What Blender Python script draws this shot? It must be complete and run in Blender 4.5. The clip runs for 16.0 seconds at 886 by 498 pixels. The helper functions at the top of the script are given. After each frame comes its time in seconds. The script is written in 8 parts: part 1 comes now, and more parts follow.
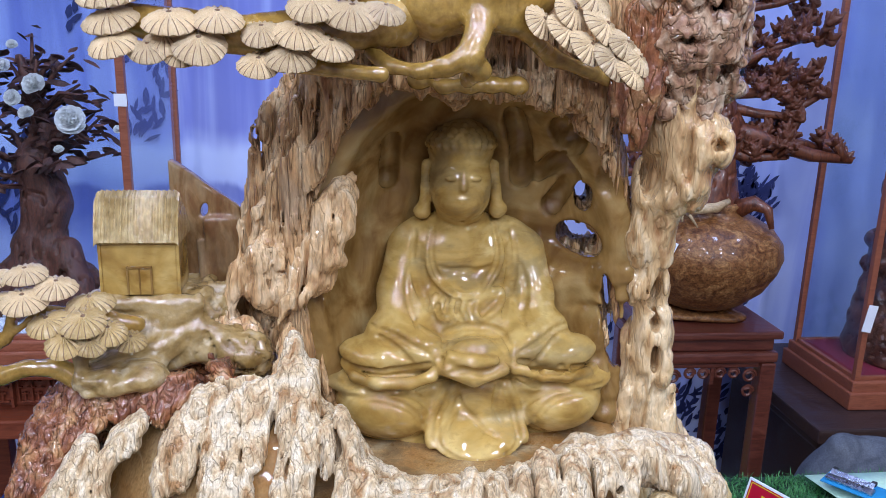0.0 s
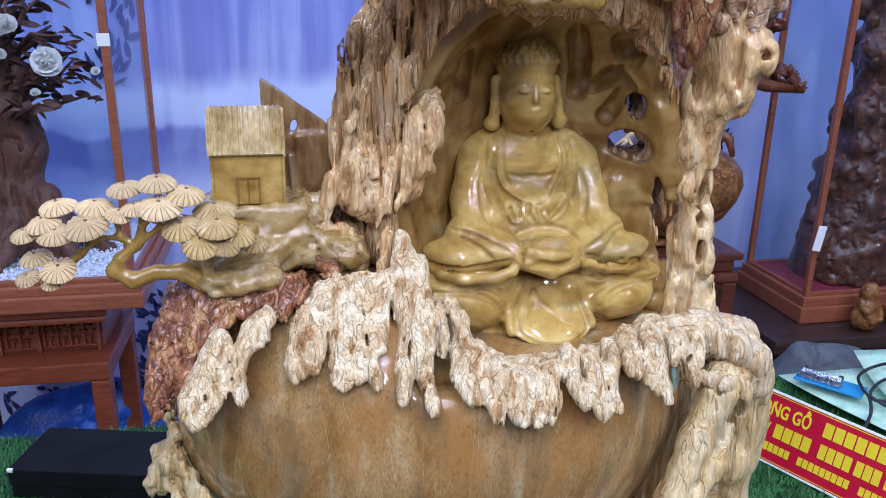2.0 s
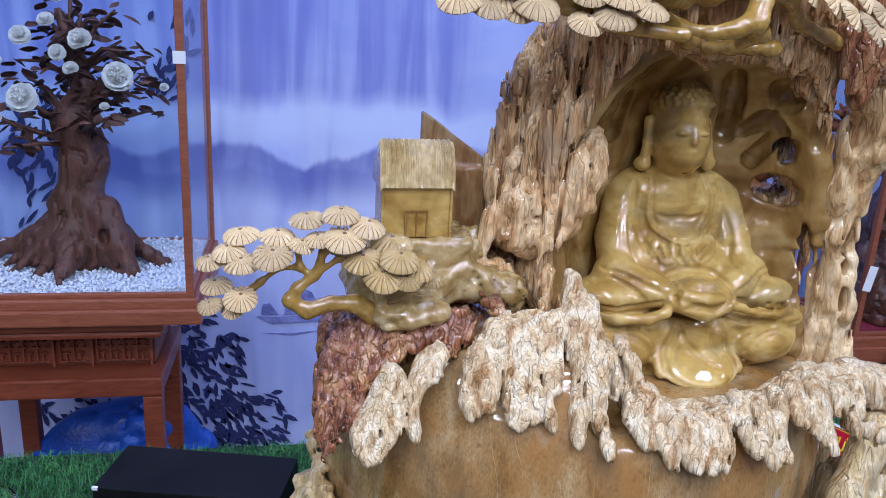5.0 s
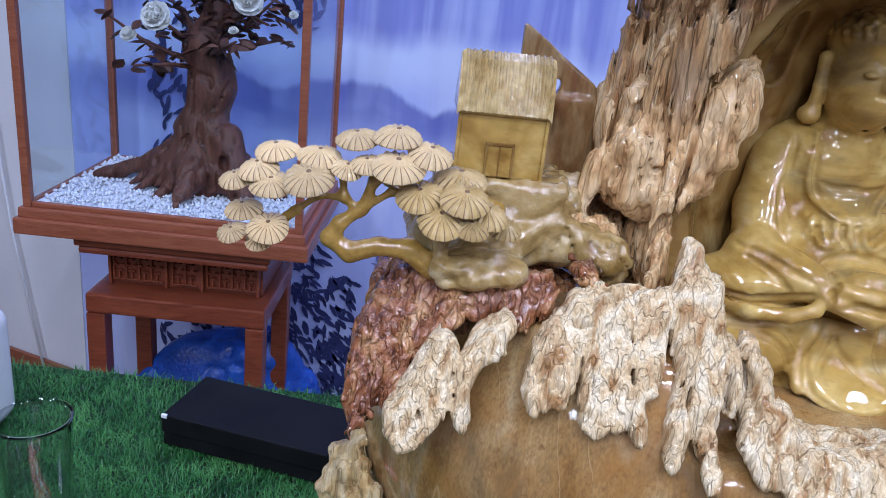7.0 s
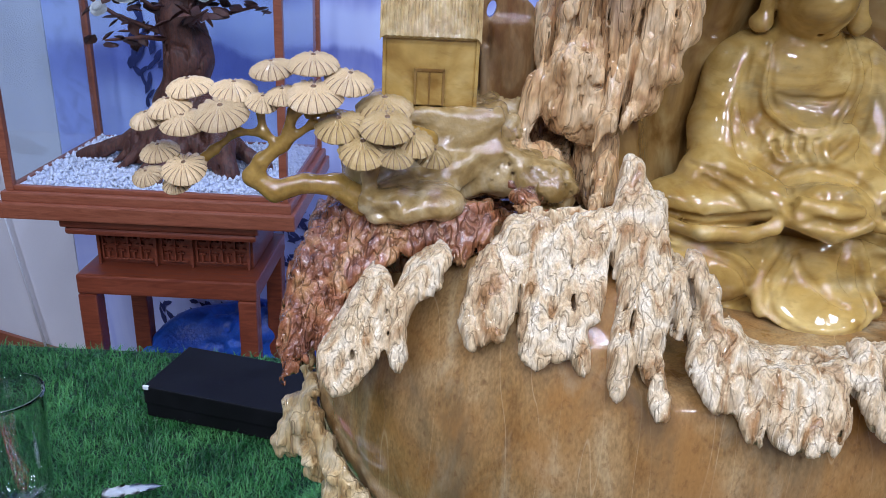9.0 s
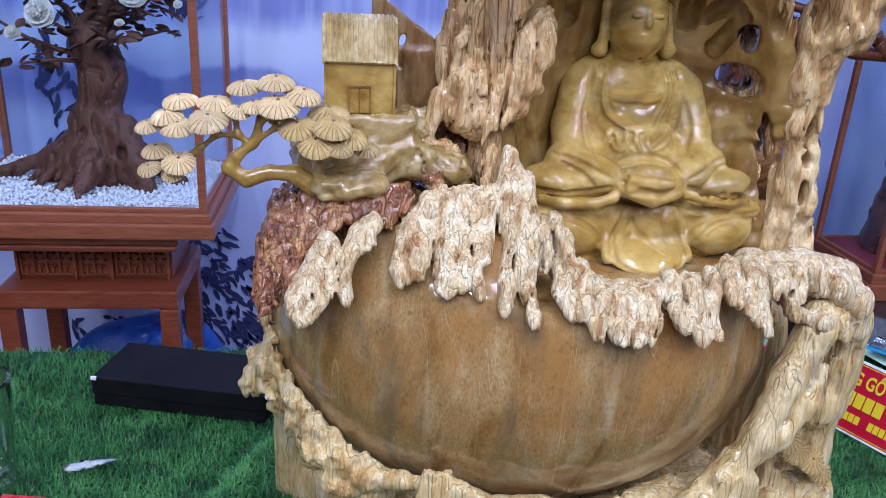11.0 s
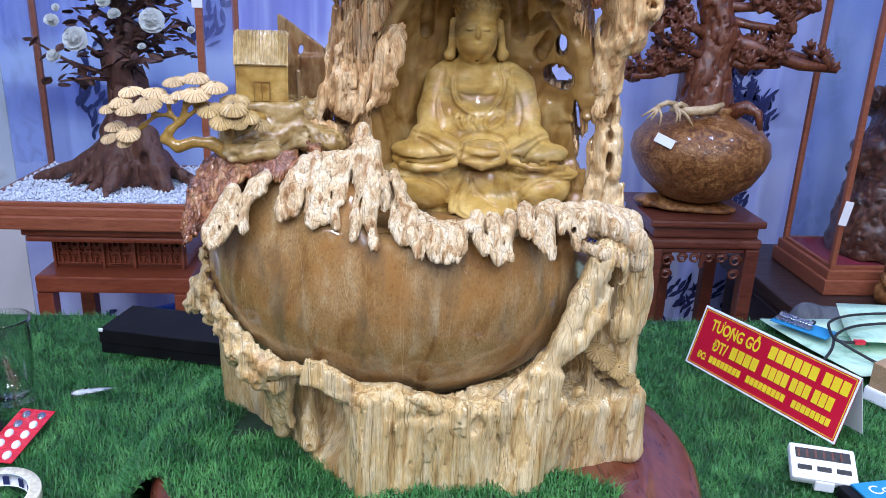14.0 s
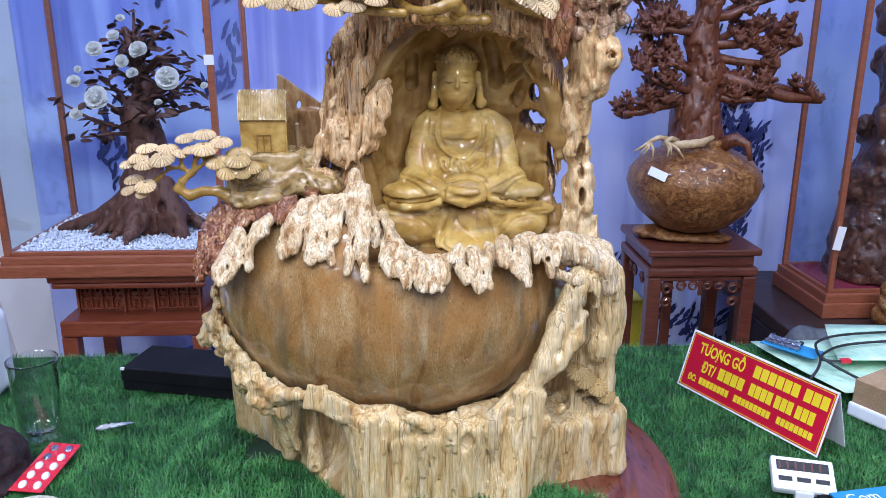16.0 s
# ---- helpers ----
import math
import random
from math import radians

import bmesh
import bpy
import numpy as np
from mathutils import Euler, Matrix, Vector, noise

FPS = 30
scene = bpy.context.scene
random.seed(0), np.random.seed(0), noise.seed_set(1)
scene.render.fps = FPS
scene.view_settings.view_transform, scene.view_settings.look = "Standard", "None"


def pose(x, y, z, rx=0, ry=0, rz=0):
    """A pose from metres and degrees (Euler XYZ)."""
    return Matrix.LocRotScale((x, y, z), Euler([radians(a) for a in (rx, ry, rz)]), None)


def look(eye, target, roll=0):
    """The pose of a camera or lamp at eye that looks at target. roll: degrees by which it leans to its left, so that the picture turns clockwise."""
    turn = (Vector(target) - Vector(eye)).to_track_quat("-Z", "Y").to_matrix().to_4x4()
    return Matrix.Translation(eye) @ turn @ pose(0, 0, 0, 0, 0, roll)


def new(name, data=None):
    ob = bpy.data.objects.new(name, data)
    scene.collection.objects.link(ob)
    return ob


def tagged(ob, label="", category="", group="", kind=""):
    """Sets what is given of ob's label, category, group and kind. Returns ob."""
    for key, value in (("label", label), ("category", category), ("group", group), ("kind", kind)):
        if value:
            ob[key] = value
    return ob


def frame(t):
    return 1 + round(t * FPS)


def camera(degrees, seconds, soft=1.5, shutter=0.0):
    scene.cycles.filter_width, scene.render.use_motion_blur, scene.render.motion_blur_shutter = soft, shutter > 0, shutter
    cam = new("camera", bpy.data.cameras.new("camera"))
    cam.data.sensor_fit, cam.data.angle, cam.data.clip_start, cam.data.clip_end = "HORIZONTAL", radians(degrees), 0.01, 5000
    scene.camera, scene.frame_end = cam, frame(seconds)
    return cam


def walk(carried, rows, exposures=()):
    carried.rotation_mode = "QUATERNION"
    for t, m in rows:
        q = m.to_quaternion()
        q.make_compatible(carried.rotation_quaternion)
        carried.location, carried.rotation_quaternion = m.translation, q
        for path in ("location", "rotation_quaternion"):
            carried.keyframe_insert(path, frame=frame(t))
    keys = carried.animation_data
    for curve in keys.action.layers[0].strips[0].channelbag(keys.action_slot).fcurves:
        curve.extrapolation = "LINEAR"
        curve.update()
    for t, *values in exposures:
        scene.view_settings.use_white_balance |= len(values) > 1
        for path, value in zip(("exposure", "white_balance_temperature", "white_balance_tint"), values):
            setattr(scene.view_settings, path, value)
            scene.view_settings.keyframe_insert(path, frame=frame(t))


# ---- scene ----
cam = camera(59.4, 16.0, soft=0.6)
METRES, EYE, TILT, LEAN, TURN = 1.2, 1.406, 0.0, 0.0, -6.1
ROWS = [
    (0.0, 0.0, 0.0, 0.0, 0.37, -14.26, -1.47),
    (0.5, -0.0137, -0.0089, 0.0004, 2.27, -15.33, -0.39),
    (1.0, -0.0476, -0.0197, 0.0008, -1.16, -16.21, 0.25),
    (1.5, -0.0785, -0.0382, -0.0114, -3.84, -17.17, -0.3),
    (2.0, -0.0958, -0.0496, -0.0168, -4.85, -17.89, -0.99),
    (2.5, -0.1121, -0.0785, -0.0145, -6.55, -17.06, -0.78),
    (3.0, -0.1459, -0.1053, -0.0171, -9.04, -15.82, -0.22),
    (3.5, -0.1832, -0.1034, -0.019, -10.39, -15.62, -0.63),
    (4.0, -0.2176, -0.0929, -0.0109, -8.86, -15.91, -1.4),
    (6.5, -0.1554, 0.0427, -0.014, 4.44, -18.0, -5.13),
    (7.0, -0.1619, 0.0517, -0.0461, 7.4, -19.95, -5.84),
    (7.5, -0.1644, 0.068, -0.0502, 8.63, -21.5, -5.18),
    (8.0, -0.1663, 0.0743, -0.0496, 8.47, -21.74, -4.89),
    (8.5, -0.1476, 0.0767, -0.053, 7.61, -21.94, -4.03),
    (9.0, -0.1265, 0.0667, -0.066, 6.96, -22.07, -2.59),
    (11.5, -0.1306, -0.0899, -0.0452, -2.46, -20.21, -3.63),
    (12.0, -0.1241, -0.1116, -0.0612, -3.46, -20.92, -3.95),
    (12.5, -0.1044, -0.1325, -0.0486, -2.67, -20.76, -4.1),
    (13.0, -0.0663, -0.165, -0.0449, -0.68, -20.18, -4.03),
    (13.5, -0.0218, -0.2041, -0.0422, 1.33, -19.68, -3.12),
    (14.0, 0.0135, -0.2489, -0.0373, 2.79, -18.91, -2.1),
    (14.5, 0.0313, -0.2693, -0.0374, 3.33, -18.26, -1.57),
    (15.0, 0.0333, -0.295, -0.035, 3.92, -17.71, -1.21),
    (15.5, 0.0367, -0.3108, -0.0292, 4.08, -16.92, -0.58),
    (16.0, 0.0454, -0.313, -0.0223, 3.5, -16.04, -0.02),
]
walk(cam, [(t, pose(0, 0, EYE, TILT, LEAN, TURN) @ pose(METRES * x, METRES * y, METRES * z, 90 + pitch, roll, yaw)) for t, x, y, z, yaw, pitch, roll in ROWS],
     [(0.0, -0.03, 5780, 19), (2.0, -0.03, 5780, 19), (4.0, -0.08, 5700, 19), (8.5, -0.13, 5780, 19), (12.0, 0.0, 5820, 19), (14.5, 0.15, 5980, 19), (16.0, 0.15, 5980, 19)])

# ---- light ----
world = bpy.data.worlds.new("room_air")
scene.world = world
world.use_nodes = True
world.node_tree.nodes["Background"].inputs["Color"].default_value = (0.62, 0.72, 1.0, 1)
world.node_tree.nodes["Background"].inputs["Strength"].default_value = 0.25


def ceiling_lamp(name, x, y, z, sx, sy, watts, colour, target=None):
    data = bpy.data.lights.new(name, "AREA")
    data.shape, data.size, data.size_y = "RECTANGLE", sx, sy
    data.energy, data.color = watts, colour
    ob = new(name, data)
    ob.matrix_world = look((x, y, z), target or (x, y + 0.001, 0))
    return tagged(ob, "flat white ceiling panel light", "lamp")


COOL, WHITE = (0.50, 0.64, 1.0), (0.85, 0.925, 1.0)
for y, w, colour in ((1.35, 9, COOL), (0.10, 6, WHITE), (-0.75, 12.5, WHITE), (-1.6, 15, WHITE), (-2.5, 14, WHITE)):
    for x in (-1.75, -0.85, 0.10, 1.05, 1.95):
        ceiling_lamp("ceiling_lamp", x, y, 2.88, 0.15, 0.30, w, colour)

# ---- materials ----
def surface(name, colours, size=0.05, stretch=(1, 1, 1), rough=(0.35, 0.6), bump=0.25, grain=0.004, coat=0.0,
            metallic=0.0, speck=0.25, warp=1.5, veins=None, vary=0.0, contrast=(0.3, 0.7), spec=0.5, wrinkle=None):
    """A procedural surface: colours blended over a large pattern, finer grain on top, relief and uneven gloss."""
    m = bpy.data.materials.new(name)
    m.use_nodes = True
    nt = m.node_tree
    nd, ln = nt.nodes, nt.links
    bsdf = nd["Principled BSDF"]
    co = nd.new("ShaderNodeTexCoord")
    mp = nd.new("ShaderNodeMapping")
    mp.inputs["Scale"].default_value = stretch
    ln.new(co.outputs["Object"], mp.inputs["Vector"])
    big = nd.new("ShaderNodeTexNoise")
    big.inputs["Scale"].default_value, big.inputs["Detail"].default_value = 1 / size, 5
    big.inputs["Distortion"].default_value = warp
    ln.new(mp.outputs[0], big.inputs["Vector"])
    ramp = nd.new("ShaderNodeValToRGB")
    els = ramp.color_ramp.elements
    while len(els) < len(colours):
        els.new(0.5)
    for i, c in enumerate(colours):
        els[i].position = contrast[0] + (contrast[1] - contrast[0]) * i / max(1, len(colours) - 1)
        els[i].color = (*c, 1)
    ln.new(big.outputs["Fac"], ramp.inputs["Fac"])
    fine = nd.new("ShaderNodeTexNoise")
    fine.inputs["Scale"].default_value, fine.inputs["Detail"].default_value = 1 / grain, 4
    ln.new(mp.outputs[0], fine.inputs["Vector"])
    mul = nd.new("ShaderNodeMapRange")
    mul.inputs["From Min"].default_value, mul.inputs["From Max"].default_value = 0.25, 0.75
    mul.inputs["To Min"].default_value, mul.inputs["To Max"].default_value = 1 - speck, 1 + speck
    ln.new(fine.outputs["Fac"], mul.inputs["Value"])
    mix = nd.new("ShaderNodeVectorMath")
    mix.operation = "SCALE"
    ln.new(ramp.outputs["Color"], mix.inputs[0])
    ln.new(mul.outputs[0], mix.inputs["Scale"])
    colour, height = mix.outputs[0], fine.outputs["Fac"]
    # lines of another colour; dark sunken ones are cracks with their shade painted in
    if veins:
        tint, vsize, vstretch, width, strength, depth = veins
        vm = nd.new("ShaderNodeMapping")
        vm.inputs["Scale"].default_value = vstretch
        ln.new(co.outputs["Object"], vm.inputs["Vector"])
        vn = nd.new("ShaderNodeTexNoise")
        vn.inputs["Scale"].default_value, vn.inputs["Detail"].default_value = 1 / vsize, 1
        vn.inputs["Distortion"].default_value = 0.1
        ln.new(vm.outputs[0], vn.inputs["Vector"])
        off, size_of, line = nd.new("ShaderNodeMath"), nd.new("ShaderNodeMath"), nd.new("ShaderNodeMapRange")
        off.operation, off.inputs[1].default_value = "SUBTRACT", 0.5
        size_of.operation = "ABSOLUTE"
        line.interpolation_type = "SMOOTHSTEP"
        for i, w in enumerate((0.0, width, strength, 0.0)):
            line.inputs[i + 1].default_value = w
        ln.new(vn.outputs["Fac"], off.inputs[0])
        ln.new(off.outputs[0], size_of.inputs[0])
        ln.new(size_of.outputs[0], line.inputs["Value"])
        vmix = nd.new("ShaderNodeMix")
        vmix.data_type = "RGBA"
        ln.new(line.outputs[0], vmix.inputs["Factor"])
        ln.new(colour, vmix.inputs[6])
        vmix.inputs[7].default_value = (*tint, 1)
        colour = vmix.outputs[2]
        if depth:
            sink = nd.new("ShaderNodeMath")
            sink.operation, sink.inputs[1].default_value = "MULTIPLY_ADD", -depth
            ln.new(line.outputs[0], sink.inputs[0])
            ln.new(fine.outputs["Fac"], sink.inputs[2])
            height = sink.outputs[0]
    if wrinkle:
        # fine wandering furrows, crevice shade put into their colour: wrinkle is (size, stretch, depth, how much darker
        # their beds are)
        wsize, wstretch, wdepth, bed = wrinkle
        wm, wn, woff, wabs, wline, wsum = (nd.new(k) for k in ("ShaderNodeMapping", "ShaderNodeTexNoise", "ShaderNodeMath", "ShaderNodeMath", "ShaderNodeMapRange", "ShaderNodeMath"))
        wm.inputs["Scale"].default_value = wstretch
        wn.inputs["Scale"].default_value, wn.inputs["Detail"].default_value, wn.inputs["Roughness"].default_value = 1 / wsize, 2, 0.5
        wn.inputs["Distortion"].default_value = 0.25
        woff.operation, woff.inputs[1].default_value, wabs.operation = "SUBTRACT", 0.5, "ABSOLUTE"
        for i, v in enumerate((0.0, 0.05, 0.0, 1.0)):
            wline.inputs[i + 1].default_value = v
        wsum.operation, wsum.inputs[1].default_value = "MULTIPLY_ADD", wdepth
        ln.new(co.outputs["Object"], wm.inputs["Vector"])
        ln.new(wm.outputs[0], wn.inputs["Vector"])
        ln.new(wn.outputs["Fac"], woff.inputs[0])
        ln.new(woff.outputs[0], wabs.inputs[0])
        ln.new(wabs.outputs[0], wline.inputs["Value"])
        ln.new(wline.outputs[0], wsum.inputs[0])
        ln.new(height, wsum.inputs[2])
        height = wsum.outputs[0]
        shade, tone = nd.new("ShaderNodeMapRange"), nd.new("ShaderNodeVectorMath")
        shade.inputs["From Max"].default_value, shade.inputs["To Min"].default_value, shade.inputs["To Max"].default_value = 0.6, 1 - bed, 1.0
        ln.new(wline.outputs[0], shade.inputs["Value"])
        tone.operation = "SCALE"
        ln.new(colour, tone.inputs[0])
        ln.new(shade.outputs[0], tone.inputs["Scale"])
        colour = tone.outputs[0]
    if vary:
        info = nd.new("ShaderNodeObjectInfo")
        vr = nd.new("ShaderNodeMapRange")
        vr.inputs["To Min"].default_value, vr.inputs["To Max"].default_value = 1 - vary, 1 + vary
        ln.new(info.outputs["Random"], vr.inputs["Value"])
        vs = nd.new("ShaderNodeVectorMath")
        vs.operation = "SCALE"
        ln.new(colour, vs.inputs[0])
        ln.new(vr.outputs[0], vs.inputs["Scale"])
        colour = vs.outputs[0]
    ln.new(colour, bsdf.inputs["Base Color"])
    rr = nd.new("ShaderNodeMapRange")
    rr.inputs["From Min"].default_value, rr.inputs["From Max"].default_value = 0.3, 0.7
    rr.inputs["To Min"].default_value, rr.inputs["To Max"].default_value = rough
    ln.new(big.outputs["Fac"], rr.inputs["Value"])
    ln.new(rr.outputs[0], bsdf.inputs["Roughness"])
    bp = nd.new("ShaderNodeBump")
    bp.inputs["Strength"].default_value, bp.inputs["Distance"].default_value = bump, grain * 0.5
    ln.new(height, bp.inputs["Height"])
    ln.new(bp.outputs[0], bsdf.inputs["Normal"])
    if coat > 0.75:
        ln.new(bp.outputs[0], bsdf.inputs["Coat Normal"])
    bsdf.inputs["Coat Weight"].default_value, bsdf.inputs["Coat Roughness"].default_value = coat, 0.018
    bsdf.inputs["Coat IOR"].default_value = 1.6
    bsdf.inputs["Metallic"].default_value = metallic
    bsdf.inputs["Specular IOR Level"].default_value = spec
    return m


def stain(m, tint, size, stretch, lo, hi, strength, at=(0, 0, 0)):
    """Clouds or streaks of another colour over a surface."""
    nd, ln = m.node_tree.nodes, m.node_tree.links
    sock = nd["Principled BSDF"].inputs["Base Color"]
    was = sock.links[0].from_socket
    co, mp, noise, amount, mix = (nd.new(k) for k in ("ShaderNodeTexCoord", "ShaderNodeMapping", "ShaderNodeTexNoise", "ShaderNodeMapRange", "ShaderNodeMix"))
    mp.inputs["Scale"].default_value, mp.inputs["Location"].default_value = stretch, at
    noise.inputs["Scale"].default_value, noise.inputs["Detail"].default_value, noise.inputs["Roughness"].default_value = 1 / size, 6, 0.6
    noise.inputs["Distortion"].default_value = 0.4
    amount.interpolation_type = "SMOOTHSTEP"
    for i, v in enumerate((lo, hi, 0.0, strength)):
        amount.inputs[i + 1].default_value = v
    mix.data_type = "RGBA"
    ln.new(co.outputs["Object"], mp.inputs["Vector"])
    ln.new(mp.outputs[0], noise.inputs["Vector"])
    ln.new(noise.outputs["Fac"], amount.inputs["Value"])
    ln.new(amount.outputs[0], mix.inputs["Factor"])
    ln.new(was, mix.inputs[6])
    mix.inputs[7].default_value = (*tint, 1)
    ln.new(mix.outputs[2], sock)
    return m


def glass_material(name, tint=(0.93, 0.97, 1.0), gloss=1.0):
    """Thin clear glass: see-through, mirroring more at a slant."""
    m = bpy.data.materials.new(name)
    m.use_nodes = True
    nd, ln = m.node_tree.nodes, m.node_tree.links
    nd.remove(nd["Principled BSDF"])
    clear, shine, mix, fr, mul, power = (nd.new(k) for k in ("ShaderNodeBsdfTransparent", "ShaderNodeBsdfGlossy", "ShaderNodeMixShader",
                                                             "ShaderNodeLayerWeight", "ShaderNodeMath", "ShaderNodeMath"))
    clear.inputs["Color"].default_value = (*tint, 1)
    shine.inputs["Roughness"].default_value = 0.02
    fr.inputs["Blend"].default_value = 0.5
    power.operation, mul.operation = "POWER", "MULTIPLY_ADD"
    power.inputs[1].default_value = 3.0
    mul.inputs[1].default_value, mul.inputs[2].default_value = 0.8 * gloss, 0.03 * gloss
    ln.new(fr.outputs["Facing"], power.inputs[0])
    ln.new(power.outputs[0], mul.inputs[0])
    ln.new(mul.outputs[0], mix.inputs[0])
    ln.new(clear.outputs[0], mix.inputs[1])
    ln.new(shine.outputs[0], mix.inputs[2])
    ln.new(mix.outputs[0], nd["Material Output"].inputs["Surface"])
    return m


RED_WOOD = surface("red_stained_wood", [(0.15, 0.030, 0.014), (0.27, 0.066, 0.028)], 0.09, (1, 8, 8), (0.3, 0.5), 0.15, 0.003, coat=0.3)
CASE_WOOD = surface("red_case_wood", [(0.21, 0.058, 0.027), (0.32, 0.10, 0.05)], 0.06, (1, 8, 8), (0.35, 0.5), 0.12, 0.003, coat=0.2)
DARK_WOOD = surface("dark_stained_wood", [(0.020, 0.010, 0.009), (0.048, 0.023, 0.018)], 0.08, (1, 7, 7), (0.35, 0.55), 0.15, 0.003, coat=0.15)
DISC_WOOD = surface("red_lacquered_disc", [(0.075, 0.016, 0.009), (0.17, 0.045, 0.022)], 0.05, (6, 1, 6), (0.25, 0.4), 0.15, 0.003, coat=0.5)
ROOT_WOOD = surface("dark_root_wood", [(0.055, 0.017, 0.010), (0.17, 0.060, 0.034)], 0.03, (3, 3, 1), (0.45, 0.65), 0.5, 0.006)
DARK_RED = surface("dark_red_stained_wood", [(0.075, 0.018, 0.011), (0.15, 0.040, 0.022)], 0.09, (1, 8, 8), (0.3, 0.5), 0.15, 0.003, coat=0.3)
BONSAI_WOOD = surface("red_bonsai_wood", [(0.050, 0.013, 0.008), (0.20, 0.058, 0.020)], 0.04, (3, 3, 1), (0.3, 0.5), 0.4, 0.005, coat=0.25)
VASE_WOOD = surface("burl_vase_wood", [(0.085, 0.029, 0.010), (0.20, 0.082, 0.025), (0.34, 0.17, 0.060)], 0.030, (1, 1, 1.2), (0.3, 0.5), 0.4, 0.005, coat=0.2, speck=0.5, spec=0.3)
CREAM_WOOD = surface("pale_sapwood", [(0.36, 0.23, 0.11), (0.60, 0.45, 0.26)], 0.03, (1, 1, 1), (0.35, 0.5), 0.3, 0.004, coat=0.3)
# dark veins and wrinkle beds of the rough woods carry painted crevice shade
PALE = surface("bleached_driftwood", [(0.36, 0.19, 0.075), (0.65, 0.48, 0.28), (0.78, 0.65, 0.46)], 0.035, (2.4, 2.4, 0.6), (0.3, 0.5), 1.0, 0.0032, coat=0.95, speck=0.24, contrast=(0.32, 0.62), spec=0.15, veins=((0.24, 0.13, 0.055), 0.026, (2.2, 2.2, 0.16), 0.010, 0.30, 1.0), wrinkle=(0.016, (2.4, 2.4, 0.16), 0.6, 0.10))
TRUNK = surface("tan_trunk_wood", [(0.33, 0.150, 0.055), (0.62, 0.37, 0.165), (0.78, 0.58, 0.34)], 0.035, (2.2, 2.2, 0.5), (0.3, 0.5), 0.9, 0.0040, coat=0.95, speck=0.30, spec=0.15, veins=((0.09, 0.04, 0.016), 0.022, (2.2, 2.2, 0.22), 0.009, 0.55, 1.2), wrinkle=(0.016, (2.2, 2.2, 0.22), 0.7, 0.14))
stain(TRUNK, (0.38, 0.27, 0.17), 0.05, (1.5, 1.5, 0.7), 0.52, 0.66, 0.6)
stain(TRUNK, (0.20, 0.075, 0.025), 0.035, (1.5, 1.5, 0.6), 0.55, 0.68, 0.5, (3, 1, 2))
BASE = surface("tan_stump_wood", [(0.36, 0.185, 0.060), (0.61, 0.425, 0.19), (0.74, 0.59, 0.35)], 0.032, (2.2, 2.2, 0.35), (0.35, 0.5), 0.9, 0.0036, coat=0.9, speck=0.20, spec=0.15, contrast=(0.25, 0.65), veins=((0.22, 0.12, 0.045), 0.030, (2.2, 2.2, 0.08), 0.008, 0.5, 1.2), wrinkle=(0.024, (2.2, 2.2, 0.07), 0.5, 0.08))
stain(BASE, (0.40, 0.35, 0.25), 0.045, (1.6, 1.6, 0.5), 0.54, 0.66, 0.55)
stain(BASE, (0.40, 0.19, 0.045), 0.05, (1.2, 1.2, 0.6), 0.55, 0.68, 0.55, (2, 5, 1))
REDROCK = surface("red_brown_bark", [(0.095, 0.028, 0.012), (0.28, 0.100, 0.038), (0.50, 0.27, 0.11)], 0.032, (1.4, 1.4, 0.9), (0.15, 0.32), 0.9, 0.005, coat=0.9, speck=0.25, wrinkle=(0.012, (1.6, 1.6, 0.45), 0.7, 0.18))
BOWL = surface("polished_burl_bowl", [(0.18, 0.080, 0.020), (0.30, 0.165, 0.055), (0.36, 0.22, 0.090), (0.45, 0.32, 0.16)], 0.045, (1.5, 1.5, 0.6), (0.25, 0.35), 0.06, 0.0022, coat=1.0, speck=0.30, warp=0.8, contrast=(0.28, 0.74),
               veins=((0.60, 0.44, 0.24), 0.050, (2.2, 1.0, 0.12), 0.0045, 0.40, 0.0), spec=0.1)
stain(BOWL, (0.33, 0.15, 0.036), 0.08, (1.0, 1.0, 0.8), 0.46, 0.62, 0.65, (4, 2, 1))
stain(BOWL, (0.13, 0.092, 0.048), 0.06, (1.5, 1.5, 0.45), 0.47, 0.66, 0.72)
stain(BOWL, (0.44, 0.38, 0.24), 0.040, (1.6, 1.6, 0.30), 0.52, 0.74, 0.55, (1, 6, 3))
stain(BOWL, (0.13, 0.055, 0.017), 0.0040, (1.0, 1.0, 0.7), 0.52, 0.70, 0.40, (5, 5, 5))
OLIVE = surface("polished_olive_wood", [(0.25, 0.13, 0.024), (0.43, 0.27, 0.070), (0.55, 0.39, 0.14)], 0.05, (1, 1, 1.6), (0.3, 0.4), 0.025, 0.010, coat=1.0, speck=0.14, spec=0.0)
stain(OLIVE, (0.20, 0.155, 0.075), 0.05, (1, 1, 1.5), 0.52, 0.66, 0.5, (2, 2, 7))
stain(OLIVE, (0.17, 0.085, 0.015), 0.010, (1, 1, 2.5), 0.55, 0.70, 0.22, (7, 1, 2))
# olive wood again, its colour darkened to stand in for the cave's shade
NICHE = surface("shade_darkened_olive", [(0.15, 0.070, 0.014), (0.27, 0.155, 0.045), (0.37, 0.25, 0.095)], 0.04, (1, 1, 0.8), (0.25, 0.35), 0.25, 0.012, coat=1.0, speck=0.12, spec=0.0)
GROOVE = surface("dark_incision", [(0.10, 0.050, 0.018), (0.19, 0.10, 0.040)], 0.02, (1, 1, 1), (0.4, 0.6), 0.2, 0.003)
